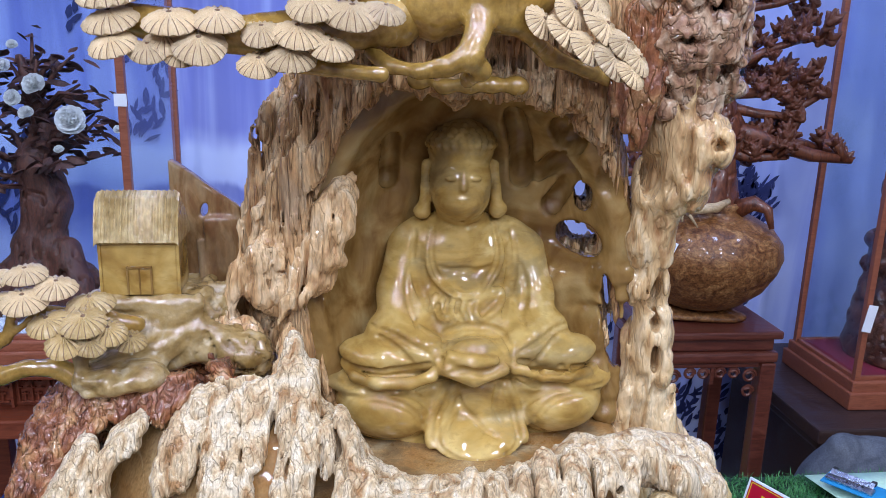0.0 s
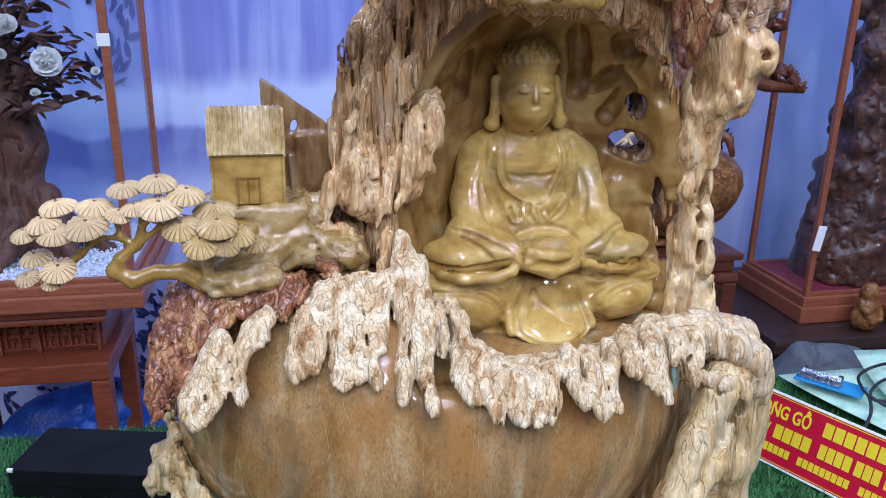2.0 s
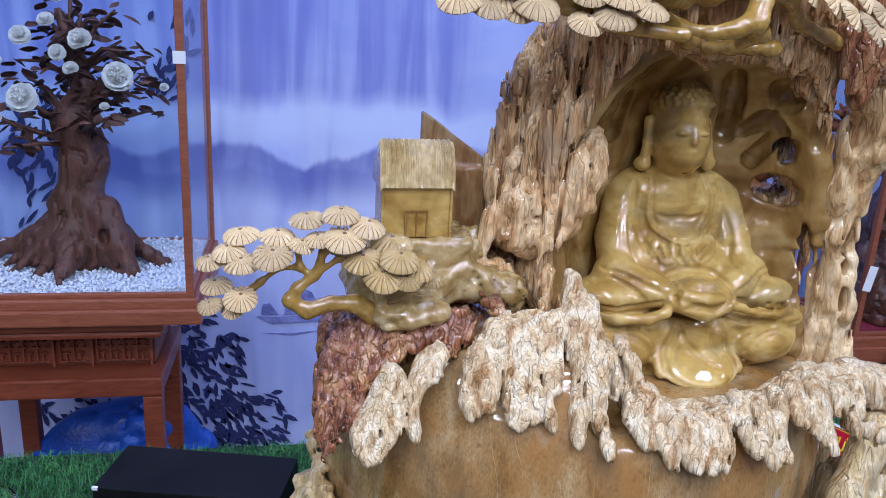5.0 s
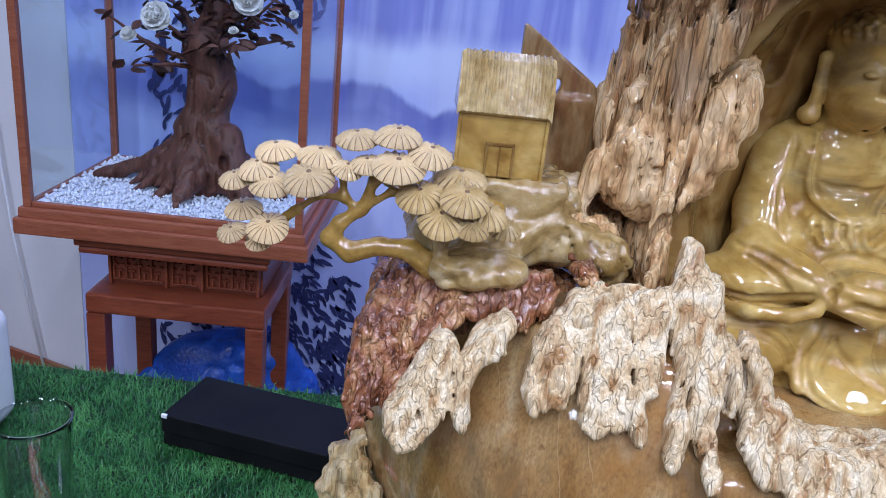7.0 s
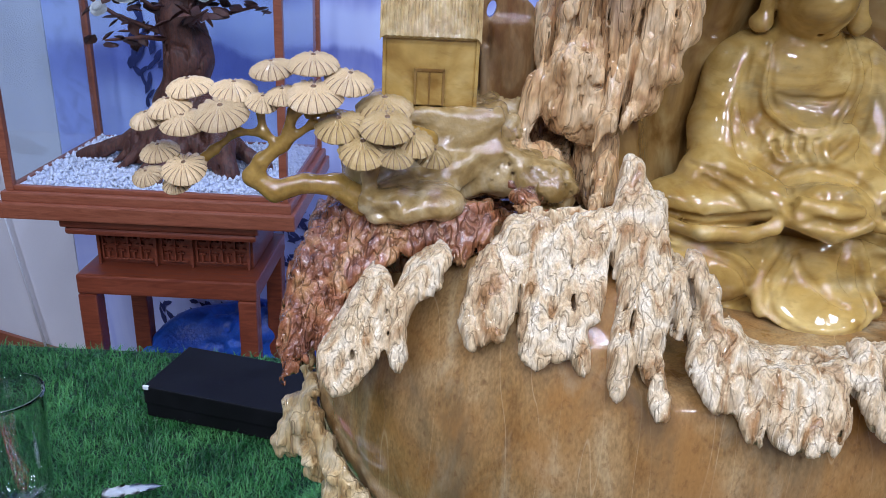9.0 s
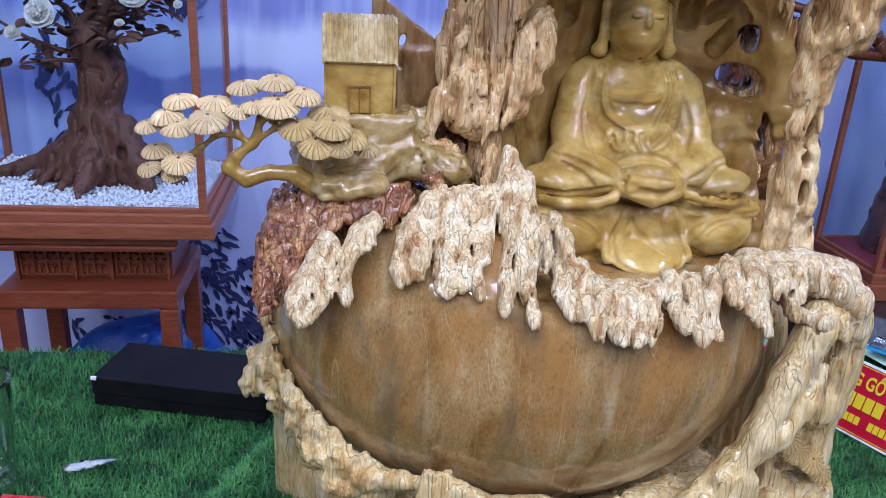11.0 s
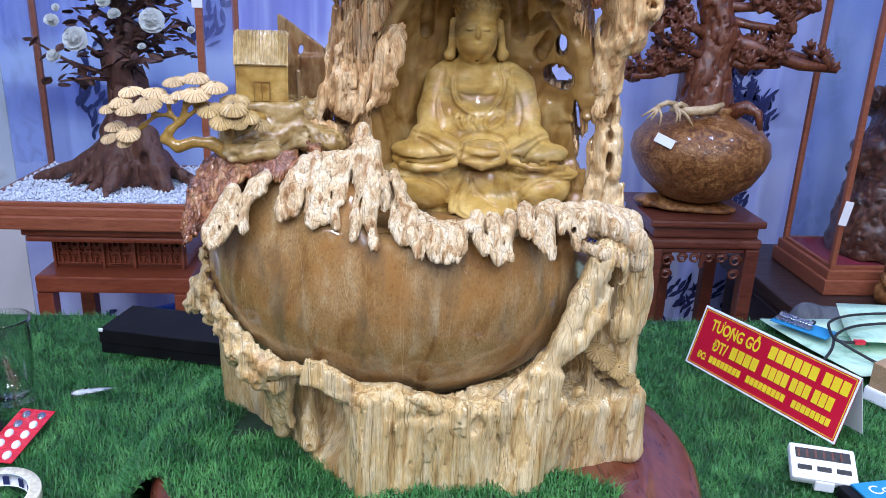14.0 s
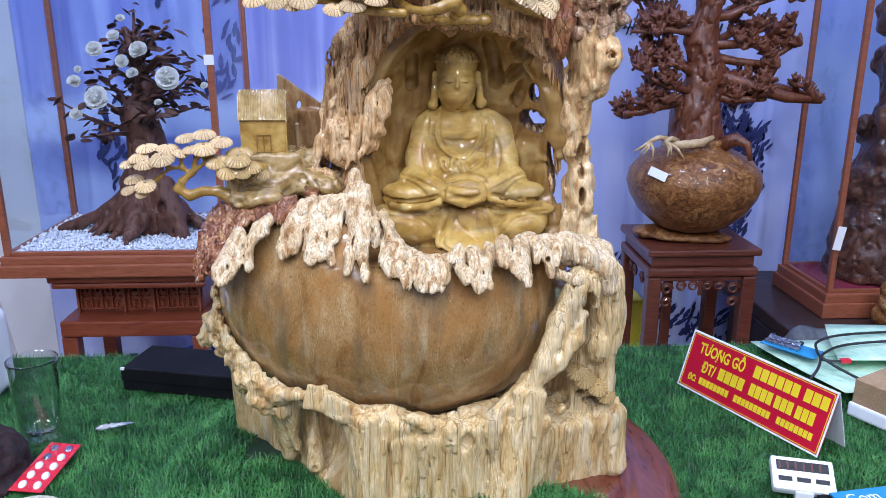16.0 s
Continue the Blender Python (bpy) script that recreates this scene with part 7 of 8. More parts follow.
def bonsai_vase():
    rng = random.Random(33)
    ob = thing("bonsai_vase", "round burl-wood vase holding a carved red bonsai tree", "vase", pose(0.825, 1.765, 0.790))
    inv = ob.matrix_world.inverted()

    def put(n, data, material, lab="", smooth=True):
        o = part(n, data, material, ob, lab, smooth)
        o.matrix_parent_inverse = inv
        return o

    c = Clay((0.62, 1.62, 0.786), (1.03, 1.90, 0.86), 0.004)
    c.ball((0.80, 1.76, 0.803), (0.115, 0.075, 0.018), 0.01).ball((0.86, 1.72, 0.800), (0.07, 0.045, 0.016), 0.01).ball((0.72, 1.77, 0.808), (0.06, 0.05, 0.018), 0.01)
    c.slab((0.82, 1.76, 0.784), (0.2, 0.2, 0.0065), 0.001, 0.002, cut=True)
    c.weather(0.004, 0.03, 91)
    put("root_plinth", c.skin("root_plinth"), VASE_WOOD, "irregular natural wood plinth")
    prof = [(0.02, 0.0), (0.075, 0.002), (0.105, 0.016), (0.150, 0.055), (0.176, 0.100), (0.186, 0.135), (0.180, 0.168), (0.155, 0.200), (0.115, 0.222), (0.090, 0.232), (0.082, 0.246), (0.086, 0.256), (0.078, 0.262), (0.06, 0.256), (0.02, 0.25)]
    put("body", lathe(bmesh.new(), prof, 56, (0.825, 1.765, 0.818)), VASE_WOOD, "glossy mottled brown burl body")
    tag = put("price_tag", boxed((-0.026, -0.001, -0.012), (0.026, 0.001, 0.012), 0.0006), PAPER, "small white price tag", False)
    tag.matrix_world = pose(0.682, 1.645, 0.998, -18, 18, -40)
    for start, knee, toes in (((0.715, 1.690, 1.085), (0.660, 1.665, 1.082), ((0.618, 1.662, 1.056), (0.630, 1.655, 1.050), (0.640, 1.650, 1.048), (0.662, 1.640, 1.040))),
                              ((0.740, 1.685, 1.080), (0.698, 1.650, 1.085), ((0.700, 1.632, 1.046), (0.708, 1.628, 1.052), (0.744, 1.626, 1.040), (0.735, 1.628, 1.050)))):
        bm = bmesh.new()
        start, knee = Vector(start), Vector(knee)
        sweep(bm, [start, start.lerp(knee, 0.5) + Vector((0, 0, 0.008)), knee], [0.009, 0.007, 0.006], 8)
        for toe in toes:
            toe = Vector(toe)
            sweep(bm, [knee, knee.lerp(toe, 0.55) + Vector((0.004, -0.006, 0.004)), toe], [0.005, 0.0038, 0.0018], 6)
        put("pale_root", bm, CREAM_WOOD, "pale clawed root gripping the shoulder")
    put("pale_collar", sweep(bmesh.new(), [(0.700, 1.690, 1.072), (0.745, 1.668, 1.072), (0.80, 1.664, 1.078), (0.835, 1.675, 1.092)], [0.006, 0.012, 0.012, 0.006], 8, 0.2, rng), CREAM_WOOD, "pale sapwood collar")
    bm = sweep(bmesh.new(), [(0.875, 1.71, 1.065), (0.905, 1.69, 1.085), (0.930, 1.672, 1.070), (0.935, 1.655, 1.030)], [0.024, 0.019, 0.013, 0.006], 8, 0.2, rng)
    put("dark_root", bm, BONSAI_WOOD)
    c = Clay((0.68, 1.66, 1.04), (0.98, 1.87, 1.72), 0.005)
    c.path([(0.82, 1.765, 1.06), (0.815, 1.765, 1.14), (0.835, 1.765, 1.24), (0.815, 1.765, 1.33), (0.83, 1.765, 1.45), (0.82, 1.77, 1.68)], [0.078, 0.062, 0.050, 0.040, 0.030, 0.018], 0.02)
    c.rod((0.78, 1.73, 1.06), (0.79, 1.74, 1.18), 0.03, 0.02, 0.02)
    c.weather(0.009, (0.04, 0.04, 0.06), 95).weather(0.006, (0.018, 0.018, 0.05), 96, sharp=True)
    put("trunk", c.skin("trunk"), BONSAI_WOOD, "gnarled red-brown trunk")
    nub = Clay((-1.6, -1.6, -0.9), (1.6, 1.6, 1.9), 0.14)
    for k in range(5):
        a = k * 1.256
        nub.path([(0, 0, 0), (0.5 * math.cos(a), 0.5 * math.sin(a), 0.5), (0.95 * math.cos(a), 0.95 * math.sin(a), 0.95 + 0.25 * (k % 2))], [0.42, 0.36, 0.2], 0.15)
    nub_mesh = nub.skin("bud")
    limbs = [((0.80, 1.75, 1.17), (0.70, 1.73, 1.175), (0.600, 1.72, 1.150), 0.020), ((0.85, 1.75, 1.24), (0.95, 1.73, 1.215), (1.140, 1.71, 1.182), 0.024), ((0.80, 1.75, 1.25), (0.72, 1.73, 1.29), (0.62, 1.73, 1.275), 0.014),
             ((0.84, 1.75, 1.20), (0.90, 1.73, 1.185), (0.985, 1.72, 1.185), 0.014), ((0.83, 1.76, 1.33), (0.93, 1.75, 1.335), (1.05, 1.74, 1.355), 0.016), ((0.81, 1.76, 1.36), (0.72, 1.75, 1.37), (0.61, 1.74, 1.365), 0.014),
             ((0.83, 1.76, 1.40), (0.93, 1.75, 1.43), (1.07, 1.74, 1.46), 0.014), ((0.82, 1.76, 1.45), (0.72, 1.75, 1.47), (0.63, 1.75, 1.48), 0.012), ((0.82, 1.76, 1.50), (0.93, 1.75, 1.53), (1.06, 1.75, 1.58), 0.012),
             ((0.82, 1.76, 1.55), (0.73, 1.75, 1.58), (0.66, 1.75, 1.60), 0.010), ((0.84, 1.76, 1.30), (0.98, 1.74, 1.28), (1.05, 1.72, 1.33), 0.014), ((0.79, 1.74, 1.20), (0.71, 1.70, 1.225), (0.655, 1.69, 1.25), 0.010)]
    limbs += [(a, (b[0] + rng.uniform(-0.02, 0.02), b[1] + 0.06, b[2] + rng.uniform(0.01, 0.05)), (d[0] + rng.uniform(-0.08, 0.08) * 0.6, d[1] + 0.08, d[2] + rng.uniform(-0.03, 0.06)), r * 0.8) for a, b, d, r in limbs[:10]]
    spots = []
    for a, b, d, r in limbs:
        a, b, d = Vector(a), Vector(b), Vector(d)
        jog = Vector((0, 0, rng.uniform(-0.012, 0.012)))
        pts = [a, a.lerp(b, 0.5) + jog, b, b.lerp(d, 0.5) - jog, d]
        put("limb", sweep(bmesh.new(), pts, [r, r * 0.9, r * 0.75, r * 0.6, r * 0.35], 8, 0.5, rng), BONSAI_WOOD)
        for k in range(11):
            t = rng.uniform(0.35, 1.0)
            p = b.lerp(d, (t - 0.5) * 2) if t > 0.5 else a.lerp(b, t * 2)
            q = p + Vector((rng.uniform(-0.03, 0.03), rng.uniform(-0.03, 0.02), rng.uniform(-0.012, 0.05)))
            put("twig", sweep(bmesh.new(), [p, p.lerp(q, 0.6) + Vector((0, 0, 0.006)), q], [r * 0.5, r * 0.4, r * 0.3], 5, 0.3, rng), BONSAI_WOOD)
            spots += [q, q.lerp(p, 0.4)]
    for q in spots:
        o = part("bud", nub_mesh, BONSAI_WOOD, ob, "", True)
        o.matrix_parent_inverse = inv
        o.matrix_world = Matrix.Translation(q) @ pose(0, 0, 0, rng.uniform(-50, 50), rng.uniform(-50, 50), rng.uniform(0, 360)) @ Matrix.Scale(rng.uniform(0.012, 0.020), 4)


bonsai_vase()


def tall_statue():
    """The dark carved column in the case: one plain gnarled mesh."""
    c = Clay((1.25, 1.66, 0.650), (1.60, 1.94, 1.86), 0.006)
    rng = random.Random(12)
    c.path([(1.41, 1.80, 0.68), (1.42, 1.80, 0.80), (1.40, 1.80, 0.95), (1.43, 1.80, 1.10), (1.42, 1.80, 1.28), (1.44, 1.80, 1.46), (1.43, 1.80, 1.66), (1.44, 1.80, 1.80)], [0.13, 0.115, 0.085, 0.070, 0.066, 0.056, 0.045, 0.025], 0.03)
    for k in range(70):
        z = 0.69 + 1.05 * rng.random() ** 1.5
        r = 0.115 - 0.065 * (z - 0.68)
        a = rng.uniform(0, 2 * math.pi)
        s = rng.uniform(0.018, 0.036)
        c.ball((1.42 + r * math.cos(a), 1.80 + 0.8 * r * math.sin(a), z), (s, s, s * rng.uniform(0.8, 1.6)), 0.010)
    c.slab((1.42, 1.80, 0.640), (0.25, 0.25, 0.016), 0.001, 0.002, cut=True)
    c.weather(0.010, 0.035, 101).weather(0.006, (0.018, 0.018, 0.03), 102, sharp=True)
    tagged(part("carved_statue", c.skin("carved_statue"), surface("dark_red_root_wood", [(0.022, 0.008, 0.006), (0.075, 0.023, 0.013), (0.15, 0.048, 0.022)], 0.03, (1, 1, 1), (0.3, 0.5), 0.6, 0.006, coat=0.3)),
           "tall gnarled dark red wood carving in a case", "statue")


tall_statue()


def hanging_tag():
    ob = part("paper_tag", boxed((-0.011, -0.0008, -0.034), (0.011, 0.0008, 0.034), 0.0005), PAPER)
    ob.matrix_world = pose(1.208, 1.648, 0.812, 0, 8, -8)
    tagged(ob, "small white paper tag stuck to a case post", "tag")
    ob = part("paper_sticker", boxed((-0.012, -0.0006, -0.012), (0.012, 0.0006, 0.012), 0.0004), PAPER)
    ob.matrix_world = pose(-0.462, 1.5675, 1.30, 0, 0, 0)
    tagged(ob, "small white sticker on a glass case post", "sticker")


hanging_tag()


def dark_platform():
    ob = thing("display_platform", "dark brown wooden display platform with an overhanging top", "platform", pose(1.7, 1.85, 0))
    inv = ob.matrix_world.inverted()
    for n, lo, hi, b in (("top", (1.055, 1.545, 0.540), (2.40, 2.10, 0.576), 0.006), ("moulding", (1.075, 1.565, 0.505), (2.38, 2.08, 0.539), 0.010), ("body", (1.10, 1.60, 0.0), (2.36, 2.06, 0.504), 0.004)):
        part(n, boxed(lo, hi, b), DARK_WOOD, ob).matrix_parent_inverse = inv


dark_platform()


def figurine(x, y, z, s, turn):
    """A small squat carved figure: one plain mesh."""
    c = Clay((-0.05, -0.05, 0.0), (0.05, 0.05, 0.15), 0.003)
    c.ball((0, 0, 0.035), (0.038, 0.034, 0.036), 0.012).ball((0, 0, 0.075), (0.028, 0.026, 0.026), 0.012).ball((0, 0, 0.108), (0.024, 0.024, 0.026), 0.006)
    c.rod((-0.030, -0.01, 0.07), (-0.018, -0.03, 0.04), 0.010, 0.009, 0.008).rod((0.030, -0.01, 0.07), (0.018, -0.03, 0.04), 0.010, 0.009, 0.008)
    c.slab((0, 0, 0.0), (0.06, 0.06, 0.004), 0.001, 0.002, cut=True)
    c.weather(0.002, 0.015, 111)
    ob = part("carved_figurine", c.skin("carved_figurine"), VASE_WOOD)
    ob.matrix_world = pose(x, y, z - 0.004 * s, 0, 0, turn) @ Matrix.Scale(s, 4)
    return tagged(ob, "small squat brown carved wooden figurine on the platform", "figurine", "figurines on the platform")


figurine(1.335, 1.588, 0.577, 1.0, 20)
figurine(1.455, 1.590, 0.577, 0.92, -30)


def floor_heaps():
    c = Clay((-1.02, 1.60, -0.004), (-0.40, 2.08, 0.50), 0.012)
    c.ball((-0.72, 1.90, 0.10), (0.25, 0.12, 0.30), 0.05).ball((-0.60, 1.92, 0.12), (0.16, 0.10, 0.30), 0.05).ball((-0.86, 1.88, 0.08), (0.12, 0.12, 0.22), 0.05)
    c.slab((-0.7, 1.85, -0.02), (0.4, 0.4, 0.018), 0.001, 0.002, cut=True)
    c.weather(0.03, (0.16, 0.1, 0.12), 121).weather(0.012, (0.06, 0.06, 0.05), 122, sharp=True)
    tagged(part("blue_tarp", c.skin("blue_tarp"), BLUE_TARP), "crumpled bright blue tarpaulin bundle on the floor", "tarp")
    tagged(part("yellow_box", boxed((0.60, 1.98, 0.0), (0.78, 2.10, 0.52), 0.01), YELLOW_CLOTH), "bright yellow box standing behind the stand", "box")
    stool = thing("low_stool", "dark wooden stool beside the grassed table", "stool", pose(1.02, 1.32, 0))
    inv = stool.matrix_world.inverted()
    part("seat", boxed((0.86, 1.18, 0.42), (1.18, 1.46, 0.45), 0.006), DARK_WOOD, stool).matrix_parent_inverse = inv
    for x in (0.87, 1.13):
        for y in (1.19, 1.41):
            part("leg", boxed((x, y, 0), (x + 0.04, y + 0.04, 0.419), 0.004), DARK_WOOD, stool).matrix_parent_inverse = inv
    c = Clay((0.82, 1.14, 0.44), (1.24, 1.48, 0.80), 0.008)
    c.ball((1.03, 1.32, 0.54), (0.15, 0.10, 0.13), 0.03).rod((0.95, 1.32, 0.53), (0.955, 1.32, 0.655), 0.06, 0.03, 0.04).rod((1.08, 1.32, 0.53), (1.12, 1.33, 0.59), 0.07, 0.04, 0.04)
    c.slab((1.03, 1.32, 0.44), (0.3, 0.3, 0.0125), 0.001, 0.002, cut=True)
    c.weather(0.010, 0.07, 131)
    tagged(part("grey_cushion", c.skin("grey_cushion"), GREY_CLOTH), "soft grey cloth cushion slumped on a stool", "cushion")
    cable = sweep(bmesh.new(), [(-1.55, 2.26, 1.6), (-1.47, 2.235, 1.0), (-1.42, 2.215, 0.5), (-1.33, 2.18, 0.01)], [0.004] * 4, 6)
    tagged(part("white_cable", cable, WHITE_PLASTIC, None, "", True), "thin white cable hanging down the wall", "cable")


floor_heaps()


# ---- the table and what stands on it ----
TABLE = 0.748
def show_table():
    ob = thing("show_table", "long wooden table covered with green artificial turf", "table", pose(0.1, 0.5, 0))
    inv = ob.matrix_world.inverted()
    part("tabletop", boxed((-1.25, -0.02, 0.708), (1.45, 1.078, 0.740), 0.004), DARK_WOOD, ob).matrix_parent_inverse = inv
    for x in (-1.2, 1.34):
        for y in (0.03, 0.97):
            part("leg", boxed((x, y, 0), (x + 0.06, y + 0.06, 0.7075), 0.004), DARK_WOOD, ob).matrix_parent_inverse = inv


show_table()

DISC = Vector((0.035, 0.520, 0))


def round_base():
    ob = thing("round_base", "round red-lacquered wooden turntable under the carving", "turntable", pose(DISC.x, DISC.y, TABLE))
    part("disc", lathe(bmesh.new(), [(0.29, 0.046), (0.312, 0.049), (0.320, 0.056), (0.322, 0.066), (0.316, 0.072), (0.318, 0.078), (0.312, 0.083), (0.262, 0.084), (0.258, 0.080), (0.253, 0.084)], 96), DISC_WOOD, ob, "", True)
    part("foot", lathe(bmesh.new(), [(0.20, 0.0), (0.205, 0.01), (0.17, 0.03), (0.19, 0.0455)], 48), DISC_WOOD, ob, "", True)


round_base()


def tent_sign():
    a, b = Vector((0.499, 0.891, 0)), Vector((0.627, 0.626, 0))
    along = (b - a).normalized()
    front = Vector((along.y, -along.x, 0))
    ob = thing("tent_sign", "red folded card sign with yellow lettering on the turf", "sign")
    lean = math.degrees(math.atan2(0.034, 0.104))
    spin = math.degrees(math.atan2(along.y, along.x))
    ob.matrix_world = pose(a.x, a.y, TABLE + 0.006, 0, 0, spin)
    L, H = (b - a).length * 0.98, 0.104
    tilt = pose(0, 0, 0, -lean, 0, 0)
    card = bmesh.new()
    block(card, (0, 0, 0), (L, 0.0012, H), 0.0, tilt)
    part("front_panel", card, RED_CARD, ob, "glossy red printed panel")
    back = bmesh.new()
    top = tilt @ Vector((0, 0, H))
    block(back, (0, 0, -H), (L, 0.0012, 0), 0.0, Matrix.Translation(top) @ pose(0, 0, 0, lean, 0, 0))
    part("back_panel", back, PAPER, ob, "white back panel")
    edge = bmesh.new()
    t = 0.0028
    for lo, hi in (((0.0, -0.0006, 0), (L, -0.0001, t)), ((0, -0.0006, H - t), (L, -0.0001, H)), ((0, -0.0006, t), (t, -0.0001, H - t)), ((L - t, -0.0006, t), (L, -0.0001, H - t))):
        block(edge, lo, hi, 0, tilt)
    part("white_margin", edge, PAPER, ob)
    rim = bmesh.new()
    i, t = 0.0045, 0.0011
    for lo, hi in (((i, -0.0006, i), (L - i, -0.0001, i + t)), ((i, -0.0006, H - i - t), (L - i, -0.0001, H - i)), ((i, -0.0006, i), (i + t, -0.0001, H - i)), ((L - i - t, -0.0006, i), (L - i, -0.0001, H - i))):
        block(rim, lo, hi, 0, tilt)
    part("yellow_border", rim, YELLOW_INK, ob)

    def words(text, x, z, size, squeeze):
        cu = bpy.data.curves.new("lettering", "FONT")
        cu.body, cu.size, cu.extrude, cu.offset = text, size, 0.0002, 0.0007
        cu.materials.append(YELLOW_INK)
        o = new("lettering", cu)
        o.parent = ob
        o.matrix_local = tilt @ Matrix.Translation((x, -0.0006, z)) @ pose(0, 0, 0, 90, 0, 0) @ Matrix.Diagonal((squeeze, 1, 1, 1))
        return o

    def bars(x, z, widths, h, gap):
        for w in widths:
            part("lettering_bar", boxed((x, -0.0007, z), (x + w, -0.0001, z + h), 0, tilt), YELLOW_INK, ob)
            x += w + gap

    part("lettering_dot", boxed((0.0615, -0.0007, 0.0655), (0.0645, -0.0001, 0.0682), 0, tilt), YELLOW_INK, ob)
    part("lettering_horn", boxed((0.0672, -0.0007, 0.0855), (0.0692, -0.0001, 0.0905), 0, tilt), YELLOW_INK, ob)
    words("T\u01afONG G\u1ed6", 0.024, 0.0700, 0.0265, 0.68)
    bars(0.141, 0.0700, [0.0125] * 6, 0.0205, 0.0022)
    bars(0.237, 0.0700, [0.0125] * 3, 0.0205, 0.0022)
    words("\u0110T/", 0.040, 0.0395, 0.0265, 0.68)
    bars(0.077, 0.0395, [0.0118] * 4, 0.0205, 0.0020)
    bars(0.143, 0.0395, [0.0098] * 4, 0.0205, 0.0017)
    bars(0.193, 0.0395, [0.0098] * 3, 0.0205, 0.0017)
    bars(0.232, 0.0395, [0.0098] * 3, 0.0205, 0.0017)
    words("\u0110C:", 0.018, 0.0180, 0.0160, 0.66)
    bars(0.043, 0.0180, [0.0068] * 8, 0.0118, 0.0014)
    bars(0.120, 0.0180, [0.0068] * 9, 0.0118, 0.0014)
    bars(0.206, 0.0180, [0.0068] * 8, 0.0118, 0.0014)


tent_sign()


def tumbler():
    """A faceted drinking glass: thin wall, thick foot."""
    def ripple(a, z):
        return 1 + 0.018 * math.cos(10 * a) * max(0.0, 1 - max(0, z - 0.02) / 0.035)
    prof = [(0.004, 0.0), (0.026, 0.0), (0.0285, 0.004), (0.0295, 0.02), (0.0320, 0.06), (0.0355, 0.112), (0.0362, 0.118), (0.0350, 0.1185), (0.0340, 0.112), (0.0302, 0.06), (0.0272, 0.022), (0.024, 0.014), (0.004, 0.012)]
    ob = part("tumbler", lathe(bmesh.new(), prof, 60, (0, 0, 0), ripple), TUMBLER, None, "", True)
    ob.matrix_world = pose(-0.566, 0.745, TABLE + 0.004) @ Matrix.Diagonal((1.02, 1.02, 1.16, 1))
    tagged(ob, "clear empty drinking glass standing on green turf", "glass")


tumbler()


def black_box():
    ob = thing("black_box", "flat black cardboard box lying on the turf", "box", pose(-0.499, 0.914, TABLE + 0.004, 0, 0, -13.5))
    part("body", boxed((0, 0, 0), (0.240, 0.102, 0.022), 0.0015), BLACK_CARD, ob)
    part("lid", boxed((-0.0015, -0.0015, 0.0180), (0.2415, 0.1035, 0.043), 0.002), BLACK_CARD, ob, "shallow black lid")
    part("worn_corner", boxed((-0.0019, -0.0019, 0.0385), (0.006, 0.002, 0.0433), 0.0008), PAPER, ob, "scuffed white corner")


black_box()


